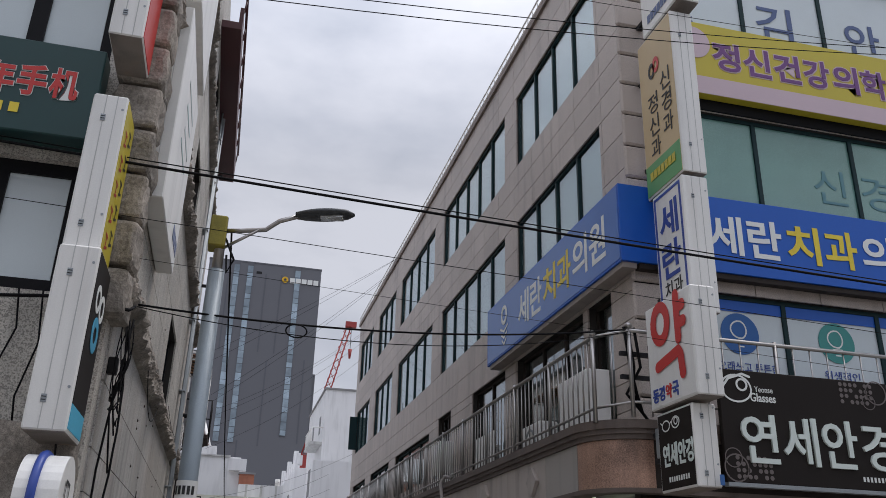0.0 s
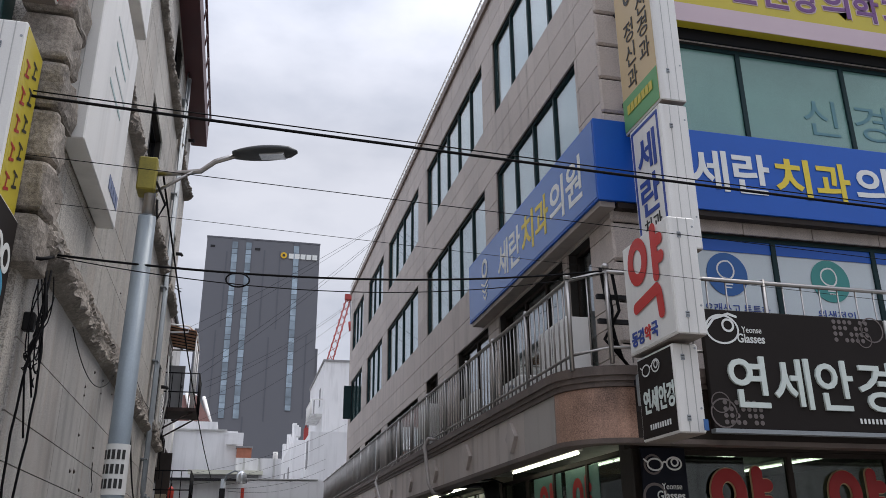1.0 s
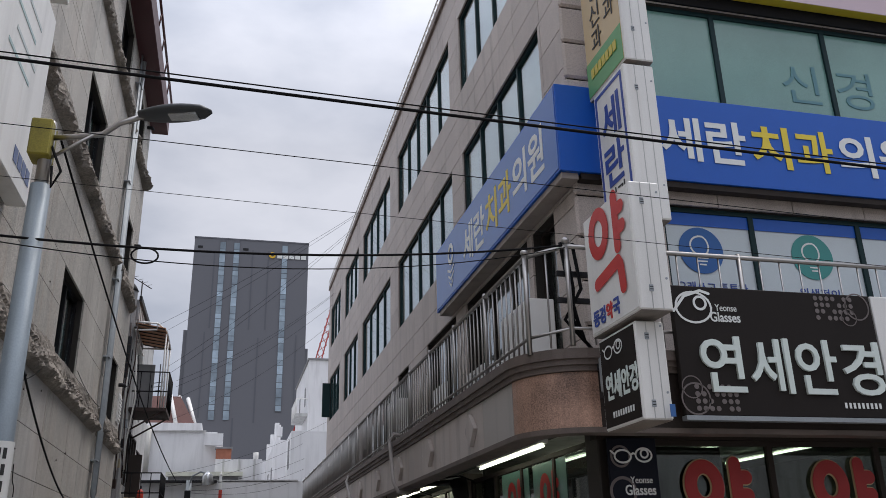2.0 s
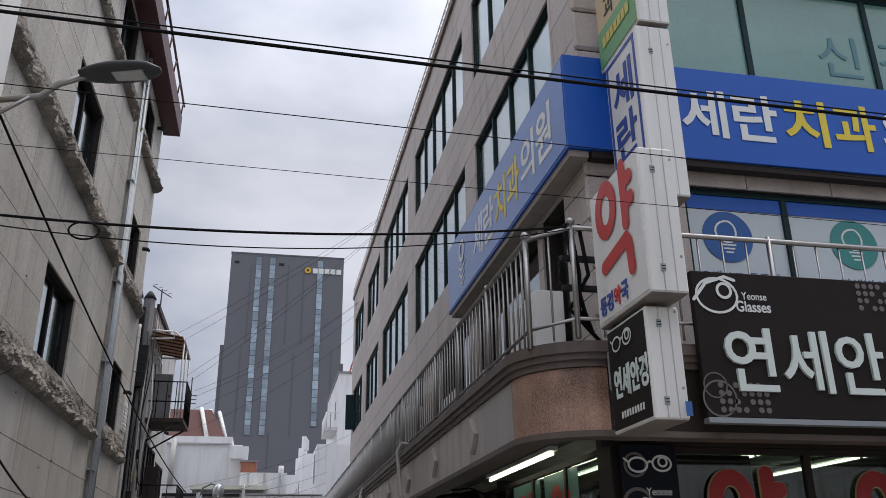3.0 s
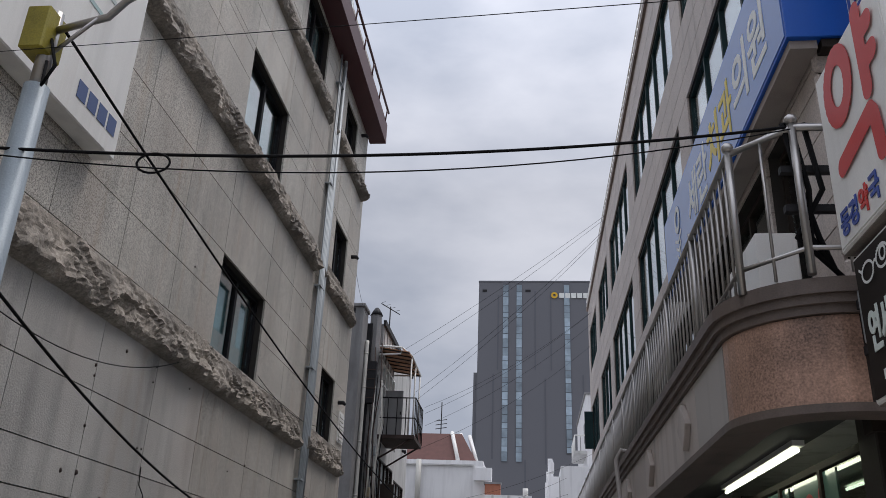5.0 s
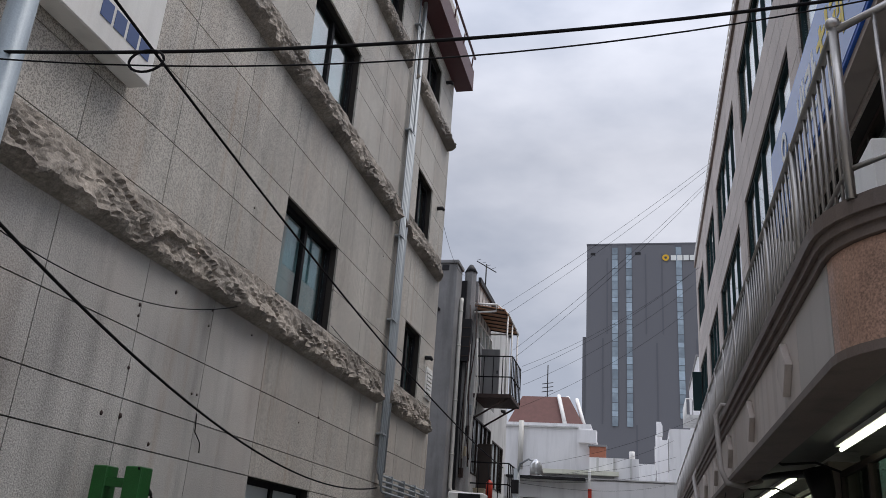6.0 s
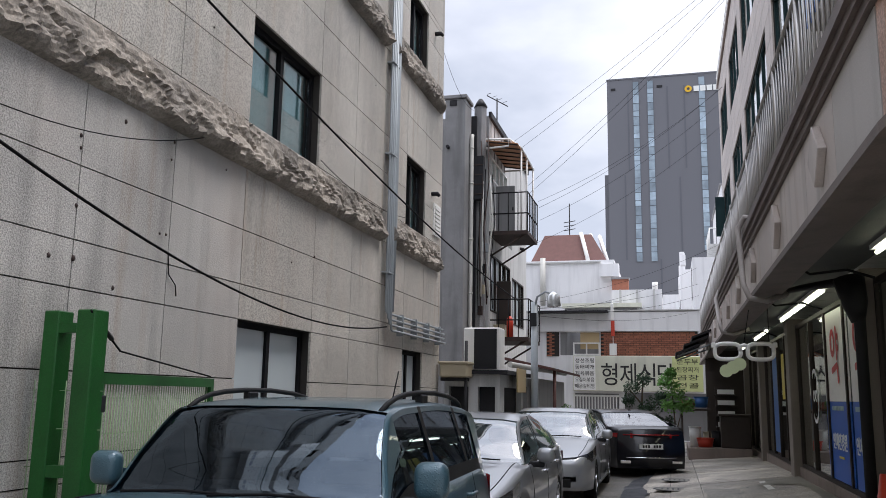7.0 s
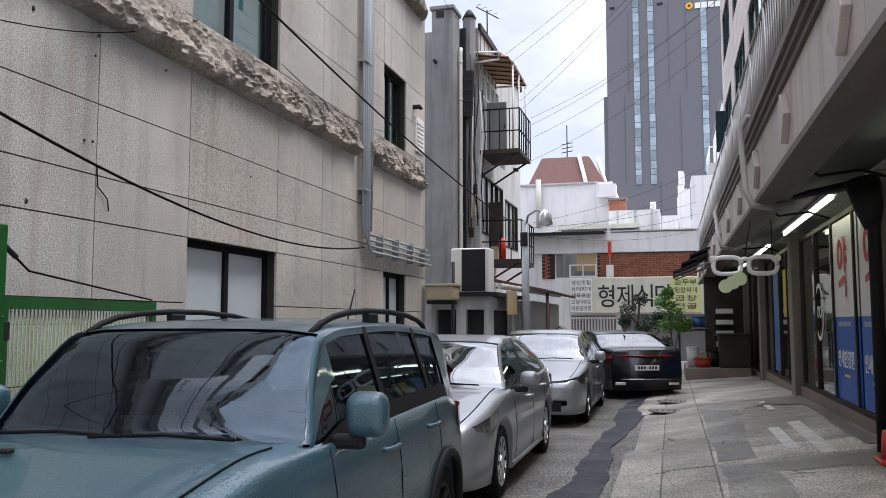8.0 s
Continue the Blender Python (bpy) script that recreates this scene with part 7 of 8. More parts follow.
def car(label, c, m, paint, glass_mat):
    """A car from its side profile: nose at y = 0, tail at y = L, wheels on z = 0."""
    L, W, R = c["L"], c["W"] / 2, c["R"]
    top, width, belt, roof = c["top"], c["width"], c["belt"], c["roof"]
    axles = c["axles"]
    car_ = tagged(new("car"), label, "car", "parked cars")

    def arch(s):
        z = c["sill"]
        for a in axles:
            d = (R + 0.07) ** 2 - (s - a) ** 2
            if d > 0:
                z = max(z, R + math.sqrt(d) * 0.98)
        return z

    def half(s):
        return W * curve(width, s)

    def side_x(s, z):
        """Half width of the body side at a height."""
        w, zb = half(s), curve(belt, s)
        t = (z - c["sill"]) / max(0.05, zb - c["sill"])
        return w * (0.955 + 0.045 * math.sin(math.pi * min(1, max(0, 0.12 + t * 0.68))) - 0.045 * max(0, t - 0.55) ** 2 * 4)

    stations = sorted({round(L * k / 60, 4) for k in range(61)} | {round(a + dx * (R + 0.07), 4) for a in axles for dx in (-1.0, -0.96, -0.85, -0.6, -0.3, 0, 0.3, 0.6, 0.85, 0.96, 1.0)})
    rows = []
    for s in stations:
        zb, zt, za = curve(belt, s), curve(top, s), arch(s)
        w = half(s)
        low = za if za > c["sill"] + 0.001 else c["sill"]
        inn = 0.24 if low > c["sill"] + 0.001 else 0.04
        pts = [(0, c["sill"]), (side_x(s, low) - inn - 0.001, c["sill"] if inn < 0.1 else low), (side_x(s, low), low)]
        for u in (0.25, 0.5, 0.72, 0.9, 1.0):
            z = low + (zb - low) * u
            pts.append((side_x(s, z), z))
        bx_ = side_x(s, zb)
        cr = max(0.012, zt - zb)
        pts += [(bx_ * 0.965, zb + cr * 0.35), (bx_ * 0.86, zb + cr * 0.72), (bx_ * 0.55, zb + cr * 0.93), (0, zb + cr)]
        full = [(x, s, z) for x, z in pts] + [(-x, s, z) for x, z in pts[-2:0:-1]]
        rows.append(full + [full[0]])
    bm = loft(rows)
    bmesh.ops.remove_doubles(bm, verts=bm.verts, dist=0.0005)
    body = part("body", bm, paint, car_, smooth=True)
    # greenhouse
    g0, g1, r0, r1 = c["cowl"], c["deck"], c["roof_front"], c["roof_rear"]
    def house(s, u):
        """Outline point of the cabin: s along, u from belt (0) to roof edge (1)."""
        zb = curve(belt, s) - 0.01
        zr = curve(roof, s)
        w0 = side_x(s, zb) * 0.965
        w1 = W * c["tumble"]
        t = max(0.0, (zr - zb) / (c["H"] - zb))
        we = w0 + (w1 - w0) * min(1, t)
        return w0 + (we - w0) * u ** 1.15, zb + (zr - 0.045 * min(1, t * 1.5) - zb) * u, zr, we
    rows, hs = [], [g0 + (g1 - g0) * k / 44 for k in range(45)]
    for s in hs:
        pts = [house(s, u)[:2] for u in (0, 0.2, 0.4, 0.6, 0.8, 0.93, 1.0)]
        _, _, zr, we = house(s, 1)
        ze = pts[-1][1]
        pts += [(we * 0.965, ze + (zr - ze) * 0.42), (we * 0.72, ze + (zr - ze) * 0.86), (we * 0.4, ze + (zr - ze) * 0.97), (0, zr)]
        lean = max(0.0, (r0 - s) / (r0 - g0)) * c.get("bow", 0.22)
        full = [(x, s + lean * (x / W) ** 2, z) for x, z in pts] + [(-x, s + lean * (x / W) ** 2, z) for x, z in pts[-2::-1]]
        rows.append(full)
    g = part("glasshouse", loft(rows, False), glass_mat, car_, "dark car glass" if glass_mat is GLASS_CAR else "clear car glass", smooth=True)
    g.visible_shadow = False
    n = len(rows[0])
    # painted roof skin, pillars and side frames just outside the glass
    def skin(name, sel, material, lift=0.006, side=0):
        if side == 0 and name not in ("roof", "rain_beads"):
            skin(name, sel, material, lift, -1)
            return skin(name, sel, material, lift, 1)
        bm = B()
        cache = {}
        def vv(i, k):
            if (i, k) not in cache:
                x, y, z = rows[i][k]
                nx = 1 if x > 0.02 else -1 if x < -0.02 else 0
                up = lift if 5 <= k <= n - 6 else lift * 0.3
                front_ = -lift if hs[i] < r0 + 0.05 else lift if hs[i] > r1 - 0.05 else 0
                cache[i, k] = bm.verts.new((x + nx * lift * (0 if 8 <= k <= n - 9 else 1), y + front_, z + up))
            return cache[i, k]
        for i in range(len(rows) - 1):
            for k in range(n - 1):
                here = -1 if k < n // 2 else 1
                if side in (0, here) and sel(hs[i], hs[i + 1], k if k < n // 2 else n - 2 - k):
                    bm.faces.new((vv(i, k), vv(i + 1, k), vv(i + 1, k + 1), vv(i, k + 1)))
        if not bm.faces:
            return None
        bmesh.ops.recalc_face_normals(bm, faces=bm.faces)
        return part(name, bm, material, car_, smooth=True)
    skin("roof", lambda a, b, k: k >= 6 and a >= r0 - 0.02 and b <= r1 + 0.06, c.get("roof_paint", paint))
    skin("a_pillar", lambda a, b, k: (k == 6 and a < r0 + 0.08) or (c.get("thick_pillar", 5) <= k < 6 and a < r0 - 0.02), paint, 0.008)
    skin("c_pillar", lambda a, b, k: k == 6 and b > r1 - 0.05, paint, 0.008)
    skin("roof_side", lambda a, b, k: k == 5 and a > g0 + 0.1, paint, 0.008)
    skin("rear_quarter", lambda a, b, k: k < 6 and a > c["glass_end"], paint, 0.008)
    if "rain" in c:
        skin("rain_beads", lambda a, b, k: k == 7 and g0 + 0.05 < a < r0 - 0.06, RAINGLASS, 0.004)
    for p in c["pillars"]:
        skin("b_pillar", lambda a, b, k: k < 6 and a <= p <= b, PLASTIC, 0.009)
    skin("window_trim", lambda a, b, k: k == 0 and g0 + 0.12 < a < c["glass_end"], c.get("trim", CHROME), 0.012)
    # cabin fittings behind the glass
    inn = box(B(), -W * 0.8, W * 0.8, g0 + 0.25, g1 - 0.3, c["sill"] + 0.1, curve(belt, (g0 + g1) / 2) - 0.12)
    part("cabin_floor", inn, INTERIOR, car_)
    for sx in (-0.38, 0.38):
        for sy in (g0 + 0.95, g0 + 1.75):
            part("seat_back", rbox(sx - 0.24, sx + 0.24, sy, sy + 0.16, 0.6, c["H"] - 0.38, 0.05), INTERIOR, car_)
            part("headrest", rbox(sx - 0.12, sx + 0.12, sy + 0.02, sy + 0.12, c["H"] - 0.36, c["H"] - 0.18, 0.04), INTERIOR, car_)
    part("dashboard", rbox(-W * 0.78, W * 0.78, g0 + 0.1, g0 + 0.55, 0.75, curve(belt, g0) + 0.03, 0.05), INTERIOR, car_)
    # wheels
    for a in axles:
        for sgn in (1, -1):
            xw = sgn * (half(a) - 0.025)
            wm = Matrix.Translation((xw, a, R)) @ Matrix.Rotation(radians(90 * sgn), 4, "Y")
            prof = [(R * 0.62, -0.2), (R * 0.97, -0.2), (R, -0.17), (R, -0.04), (R * 0.96, -0.005), (R * 0.72, 0.0), (R * 0.66, -0.012)]
            bm = B()
            N = 36
            gr = [[bm.verts.new(wm @ Vector((r * math.cos(2 * math.pi * q / N), r * math.sin(2 * math.pi * q / N), z))) for r, z in prof] for q in range(N)]
            for q in range(N):
                for k in range(len(prof) - 1):
                    bm.faces.new((gr[q][k], gr[q][k + 1], gr[(q + 1) % N][k + 1], gr[(q + 1) % N][k]))
            bmesh.ops.recalc_face_normals(bm, faces=bm.faces)
            wh = part("wheel", bm, RUBBER, car_, "black tyre", smooth=True)
            bm = disc(wm @ Matrix.Translation((0, 0, -0.07)), 0, 0, R * 0.66, 0.01)
            part("brake_disc", bm, DARKMETAL, wh)
            bm = disc(wm @ Matrix.Translation((0, 0, -0.03)), 0, 0, R * 0.68, 0.025, R * 0.6)
            for q in range(c["spokes"]):
                box(bm, R * 0.1, R * 0.63, -0.03, 0.03, -0.03, -0.008, wm @ Matrix.Rotation(2 * math.pi * q / c["spokes"], 4, "Z"))
            part("hub_cap", disc(wm @ Matrix.Translation((0, 0, -0.02)), 0, 0, R * 0.18, 0.02), c["rim"], wh)
            part("rim", bm, c["rim"], wh)
    # mirrors, handles, door gaps, plates
    ms = c["mirror"]
    for sgn in (1, -1):
        zb = curve(belt, ms)
        bx_ = side_x(ms, zb)
        mi = part("door_mirror", rbox(sgn * (bx_ + 0.05), sgn * (bx_ + 0.24), ms - 0.08, ms + 0.05, zb + 0.035, zb + 0.035 + c.get("mirror_h", 0.16), 0.058, seg=4), paint, car_, smooth=True)
        part("mirror_arm", rbox(sgn * (bx_ - 0.03), sgn * (bx_ + 0.13), ms - 0.035, ms + 0.03, zb - 0.02, zb + 0.045, 0.02, seg=2), PLASTIC, mi)
        part("mirror_glass", box(B(), min(sgn * (bx_ + 0.06), sgn * (bx_ + 0.2)), max(sgn * (bx_ + 0.06), sgn * (bx_ + 0.2)), ms + 0.051, ms + 0.053, zb + 0.03, zb + 0.13), CHROME, mi)
        for hs_ in c["handles"]:
            z = curve(belt, hs_) - 0.12
            x = side_x(hs_, z)
            part("door_handle", tube(B(), [(sgn * (x - 0.005), hs_ - 0.1, z), (sgn * (x + 0.03), hs_ - 0.08, z), (sgn * (x + 0.032), hs_ + 0.08, z), (sgn * (x - 0.005), hs_ + 0.1, z)], 0.014, 8), c.get("handle", paint), car_, smooth=True)
        for ds in c["doors"]:
            zs_ = [arch(ds) + 0.06 + k * (curve(belt, ds) - arch(ds) - 0.06) / 8 for k in range(9)]
            part("door_gap", tube(B(), [(sgn * (side_x(ds, z) - 0.0015), ds, z) for z in zs_], 0.0045, 5), CABLE, car_)
        part("sill_trim", tube(B(), [(sgn * (side_x(s, c["sill"]) - 0.004), s, c["sill"] + 0.03) for s in [axles[0] + R + 0.1 + k * (axles[1] - axles[0] - 2 * R - 0.2) / 6 for k in range(7)]], 0.03, 6), c.get("cladding", paint), car_)
        for a in axles:
            if "cladding" in c:
                arcp = []
                for q in range(15):
                    an2 = math.pi * q / 14
                    s, z = a - (R + 0.085) * math.cos(an2), R + (R + 0.085) * math.sin(an2)
                    arcp.append((sgn * (side_x(s, min(z, curve(belt, s))) + 0.004), s, z))
                part("wheel_arch_trim", tube(B(), arcp, 0.034, 6), c["cladding"], car_)
    part("rear_plate", box(B(), -0.26, 0.26, L - 0.012, L + 0.012, c["plate_z"], c["plate_z"] + 0.11), PLATEWHITE, car_, "white number plate")
    for k in range(7):
        if k != 3:
            part("plate_bar", box(B(), -0.21 + k * 0.06, -0.17 + k * 0.06, L + 0.012, L + 0.015, c["plate_z"] + 0.025, c["plate_z"] + 0.085), LET_BLACK, car_)
    part("front_plate", box(B(), -0.26, 0.26, -0.015, 0.01, 0.42, 0.53), PLATEWHITE, car_)
    # lamps
    for sgn in (1, -1):
        hl = c["headlamp"]
        pts = [(sgn * (half(s) * f), s, z) for s, f, z in hl]
        bm = B()
        lo_ = [bm.verts.new((x * 1.004, y - 0.012, z)) for x, y, z in pts]
        hi_ = [bm.verts.new((x * 1.0, y - 0.006, z + c["lamp_h"])) for x, y, z in pts]
        for i in range(len(pts) - 1):
            bm.faces.new((lo_[i], lo_[i + 1], hi_[i + 1], hi_[i]))
        part("headlight", bm, HEADLAMP, car_, "clear headlight lens over a dark housing")
        part("fog_recess", rbox(sgn * half(0.1) * 0.52, sgn * half(0.1) * 0.86, 0.0, 0.12, c["sill"] + 0.12, c["sill"] + 0.24, 0.02), PLASTIC, car_)
        bm = B()
        z0, z1 = c["tail_z"]
        pr = [(L - 0.35, z0 + 0.03), (L - 0.16, z0 + 0.015), (L - 0.05, z0)]
        lo_ = [bm.verts.new((sgn * (side_x(s, z) + 0.006), s, z)) for s, z in pr] + [bm.verts.new((sgn * half(L) * 0.55, L + 0.008, z0))]
        hi_ = [bm.verts.new((sgn * (side_x(s, z) + 0.004), s, z1)) for s, z in pr] + [bm.verts.new((sgn * half(L) * 0.55, L + 0.008, z1))]
        for i in range(3):
            bm.faces.new((lo_[i], lo_[i + 1], hi_[i + 1], hi_[i]))
        part("tail_light", bm, TAILRED, car_, "red tail light")
    part("grille", rbox(-0.42, 0.42, -0.012, 0.02, 0.52, 0.68, 0.008), PLASTIC, car_)
    part("lower_intake", rbox(-0.55, 0.55, -0.012, 0.02, 0.25, 0.38, 0.008), PLASTIC, car_)
    for x0, x1, y0 in ((-0.55, 0.1, 0.0), (-0.05, 0.6, 0.02)):
        zc = curve(top, g0 - 0.05)
        part("wiper", tube(B(), [(x0, g0 - 0.03, zc + 0.012), ((x0 + x1) / 2, g0 + 0.0, zc + 0.026), (x1, g0 - 0.02 + y0, zc + 0.016)], 0.008, 6), CABLE, car_)
    hood = [(sgn_x * 0.86 * side_x(s, curve(belt, s)), s, curve(belt, s) + max(0.012, curve(top, s) - curve(belt, s)) * 0.73) for sgn_x in (1,) for s in [0.18 + k * (g0 - 0.12) / 10 for k in range(11)]]
    for sgn in (1, -1):
        part("bonnet_gap", tube(B(), [(sgn * x, y, z + 0.001) for x, y, z in hood], 0.005, 5), CABLE, car_)
    car_.matrix_world = m
    return car_


suv = dict(L=4.23, W=1.80, H=1.63, R=0.345, sill=0.26, axles=(0.86, 3.43), tumble=0.745, cowl=1.14, deck=4.16, roof_front=1.82, roof_rear=3.95, glass_end=3.72,
           top=[(0, 0.90), (0.12, 0.99), (0.5, 1.06), (1.05, 1.13), (1.5, 1.12), (3.6, 1.12), (4.1, 1.10), (4.23, 1.02)],
           belt=[(0, 0.78), (0.12, 0.88), (0.5, 0.97), (1.05, 1.06), (2.0, 1.08), (3.6, 1.11), (4.23, 1.0)],
           width=[(0, 0.80), (0.1, 0.90), (0.45, 0.985), (1.0, 1.0), (3.4, 1.0), (4.0, 0.96), (4.23, 0.88)],
           roof=[(1.14, 1.10), (1.48, 1.36), (1.82, 1.575), (2.1, 1.615), (2.8, 1.63), (3.5, 1.60), (3.95, 1.55), (4.08, 1.40), (4.16, 1.12)],
           pillars=(2.42, 3.32), mirror=1.62, mirror_h=0.2, handles=(2.28, 3.12), doors=(1.52, 2.45, 3.3), plate_z=0.86, spokes=5, rim=DARKMETAL, cladding=PLASTIC, trim=PLASTIC,
           bow=0.3, thick_pillar=3, headlamp=[(0.03, 0.5, 0.76), (0.06, 0.75, 0.76), (0.16, 0.96, 0.77)], lamp_h=0.14, tail_z=(0.85, 1.03))
sedan = dict(L=4.82, W=1.835, H=1.47, R=0.33, sill=0.2, axles=(0.93, 3.73), tumble=0.69, cowl=1.22, deck=4.28, roof_front=1.98, roof_rear=3.3, glass_end=3.75,
             top=[(0, 0.66), (0.15, 0.75), (0.6, 0.88), (1.25, 0.985), (2, 0.97), (4.1, 1.06), (4.6, 1.05), (4.82, 0.95)],
             belt=[(0, 0.58), (0.15, 0.68), (0.6, 0.80), (1.25, 0.90), (2.4, 0.93), (4.1, 1.0), (4.6, 0.99), (4.82, 0.88)],
             width=[(0, 0.72), (0.12, 0.86), (0.5, 0.97), (1.1, 1.0), (3.7, 1.0), (4.5, 0.94), (4.82, 0.8)],
             roof=[(1.22, 0.95), (1.6, 1.20), (1.98, 1.40), (2.4, 1.465), (2.8, 1.465), (3.3, 1.40), (3.8, 1.24), (4.28, 1.03)],
             pillars=(2.62,), mirror=1.75, handles=(2.45, 3.4), doors=(1.55, 2.62, 3.5), plate_z=0.72, spokes=10, rim=CHROME, handle=CHROME,
             headlamp=[(0.04, 0.55, 0.53), (0.10, 0.80, 0.55), (0.25, 0.955, 0.60), (0.45, 0.992, 0.655), (0.72, 0.999, 0.72)], lamp_h=0.13, tail_z=(0.78, 0.92))
sedan2 = dict(sedan, L=4.83, W=1.82, H=1.43, spokes=7, lamp_h=0.17)
fast = dict(sedan, L=4.9, W=1.86, H=1.41, rim=DARKMETAL, tail_z=(0.83, 0.93), plate_z=0.60, trim=CHROME,
            roof=[(1.22, 0.95), (1.6, 1.20), (1.98, 1.35), (2.4, 1.41), (2.9, 1.40), (3.3, 1.35), (3.9, 1.18), (4.45, 1.05)], deck=4.45,
            top=[(0, 0.66), (0.15, 0.75), (0.6, 0.88), (1.25, 0.985), (2, 0.97), (4.1, 1.08), (4.6, 1.08), (4.9, 1.02)],
            belt=[(0, 0.58), (0.15, 0.68), (0.6, 0.80), (1.25, 0.90), (2.4, 0.93), (4.1, 1.03), (4.6, 1.03), (4.9, 0.97)])
c1 = car("teal grey compact sport utility car wet with rain", suv, pose(1.11, 8.84, 0, 0, 0, 0.9), PAINT_TEAL, GLASS_CAR)
for sgn in (1, -1):
    rl = part("roof_rail", tube(B(), [(sgn * 0.62, 1.84, 1.56), (sgn * 0.625, 1.95, 1.605), (sgn * 0.63, 2.1, 1.64), (sgn * 0.63, 2.3, 1.662), (sgn * 0.63, 2.6, 1.675), (sgn * 0.63, 3.0, 1.675), (sgn * 0.63, 3.4, 1.655), (sgn * 0.628, 3.65, 1.625), (sgn * 0.625, 3.8, 1.59), (sgn * 0.62, 3.9, 1.54)], 0.017, 8), PLASTIC, c1, "dark roof rail", smooth=True)
    part("rail_foot", rbox(sgn * 0.63 - 0.025, sgn * 0.63 + 0.025, 2.6, 2.75, 1.58, 1.665, 0.01), PLASTIC, rl)
part("aerial", tube(B(), [(0.1, 3.7, 1.62), (0.1, 3.85, 1.85)], 0.006, 5), PLASTIC, c1)
part("washer_jet", rbox(-0.2, -0.15, 0.78, 0.82, 1.115, 1.135, 0.006), PLASTIC, c1)
c2 = car("silver mid size saloon parked behind the sport utility car", sedan, pose(0.95, 13.78, 0, 0, 0, 0), PAINT_SILVER, GLASS_CAR2)
c3 = car("pale silver saloon parked nose to the street", sedan2, pose(1.18, 19.85, 0, 0, 0, 0), PAINT_SILVER, GLASS_CAR2)
gz = ground_z(2.7, 27)
rz_ = radians(20 + 180)
rear = Vector((2.86, 25.0, 0.0))
c4 = car("black fastback saloon parked with its tail to the alley", fast, Matrix.Translation(rear) @ Matrix.Rotation(rz_, 4, "Z") @ Matrix.Translation((0, -4.9, 0)), PAINT_BLACK, GLASS_CAR2)
part("light_bar", tube(B(), [(-0.62, 4.895, 0.9), (0, 4.915, 0.9), (0.62, 4.895, 0.9)], 0.014, 6), TAILRED, c4)
for sgn in (1, -1):
    part("exhaust_tip", rbox(sgn * 0.45, sgn * 0.68, 4.88, 4.92, 0.3, 0.36, 0.01), CHROME, c4)
part("rear_strip", tube(B(), [(-0.72, 4.88, 0.42), (0, 4.92, 0.42), (0.72, 4.88, 0.42)], 0.012, 6), CHROME, c4)
part("roof_fin", loft([[(-0.02, 3.3, 1.40), (0, 3.3, 1.42), (0.02, 3.3, 1.40)], [(-0.02, 3.45, 1.37), (0, 3.45, 1.46), (0.02, 3.45, 1.37)]], False), PAINT_BLACK, c4)

# ---- green gate by the wall ----
gt = thing("green_gate", "green steel gate with a wire mesh leaf", "gate")
for x0, x1, y in ((-1.05, -0.92, 11.2), (-0.73, -0.58, 11.15)):
    part("post", rbox(x0, x1, y - 0.08, y + 0.08, 0, 2.22, 0.008), GREENPAINT, gt)
part("cross_bar", box(B(), -0.92, -0.73, 11.13, 11.21, 2.06, 2.13), GREENPAINT, gt)
part("cross_bar", box(B(), -0.92, -0.73, 11.13, 11.21, 1.05, 1.13), GREENPAINT, gt)
gl0, gl1 = Vector((-0.7, 11.3, 0)), Vector((-0.88, 13.2, 0))
dv = (gl1 - gl0).normalized()
gm = Matrix.Translation(gl0) @ Matrix(((dv.x, -dv.y, 0, 0), (dv.y, dv.x, 0, 0), (0, 0, 1, 0), (0, 0, 0, 1)))
GL = (gl1 - gl0).length
part("leaf_frame", box(B(), 0, 0.06, -0.03, 0.03, 0.1, 1.78, gm), GREENPAINT, gt)
part("leaf_frame", box(B(), GL - 0.06, GL, -0.03, 0.03, 0.1, 1.78, gm), GREENPAINT, gt)
part("leaf_frame", box(B(), 0.06, GL - 0.06, -0.03, 0.03, 1.7, 1.78, gm), GREENPAINT, gt)
part("leaf_frame", box(B(), 0.06, GL - 0.06, -0.03, 0.03, 0.1, 0.18, gm), GREENPAINT, gt)
bm = B()
for k in range(46):
    x = 0.08 + k * (GL - 0.16) / 45
    tube(bm, [gm @ Vector((x, 0, 0.18)), gm @ Vector((x, 0, 1.7))], 0.0045, 4)
for k in range(6):
    tube(bm, [gm @ Vector((0.06, 0.006, 0.3 + 0.26 * k)), gm @ Vector((GL - 0.06, 0.006, 0.3 + 0.26 * k))], 0.004, 4)
part("wire_mesh", bm, WIREGREEN, gt)
bm = B()
for k in range(7):
    tube(bm, [(-1.14 + 0.09 * k, 11.2, 0.1), (-1.14 + 0.09 * k, 11.2, 1.72)], 0.004, 4)
for k in range(6):
    tube(bm, [(-1.16, 11.2, 0.3 + 0.27 * k), (-0.56, 11.2, 0.3 + 0.27 * k)], 0.004, 4)
part("wire_mesh", bm, WIREGREEN, gt)
for z in (0.5, 1.5):
    part("hinge", rbox(-0.66, -0.6, 11.12, 11.3, z, z + 0.12, 0.006), DARKMETAL, gt)
part("stay_cable", tube(B(), [(-0.6, 11.05, 2.21), (-0.66, 11.35, 2.05), (-0.7, 11.55, 1.95), (-0.88, 13.18, 1.8)], 0.008, 6), CABLE, gt)
part("turnbuckle", tube(B(), [(-0.62, 11.1, 2.18), (-0.67, 11.4, 2.03)], 0.018, 6), DARKMETAL, gt)

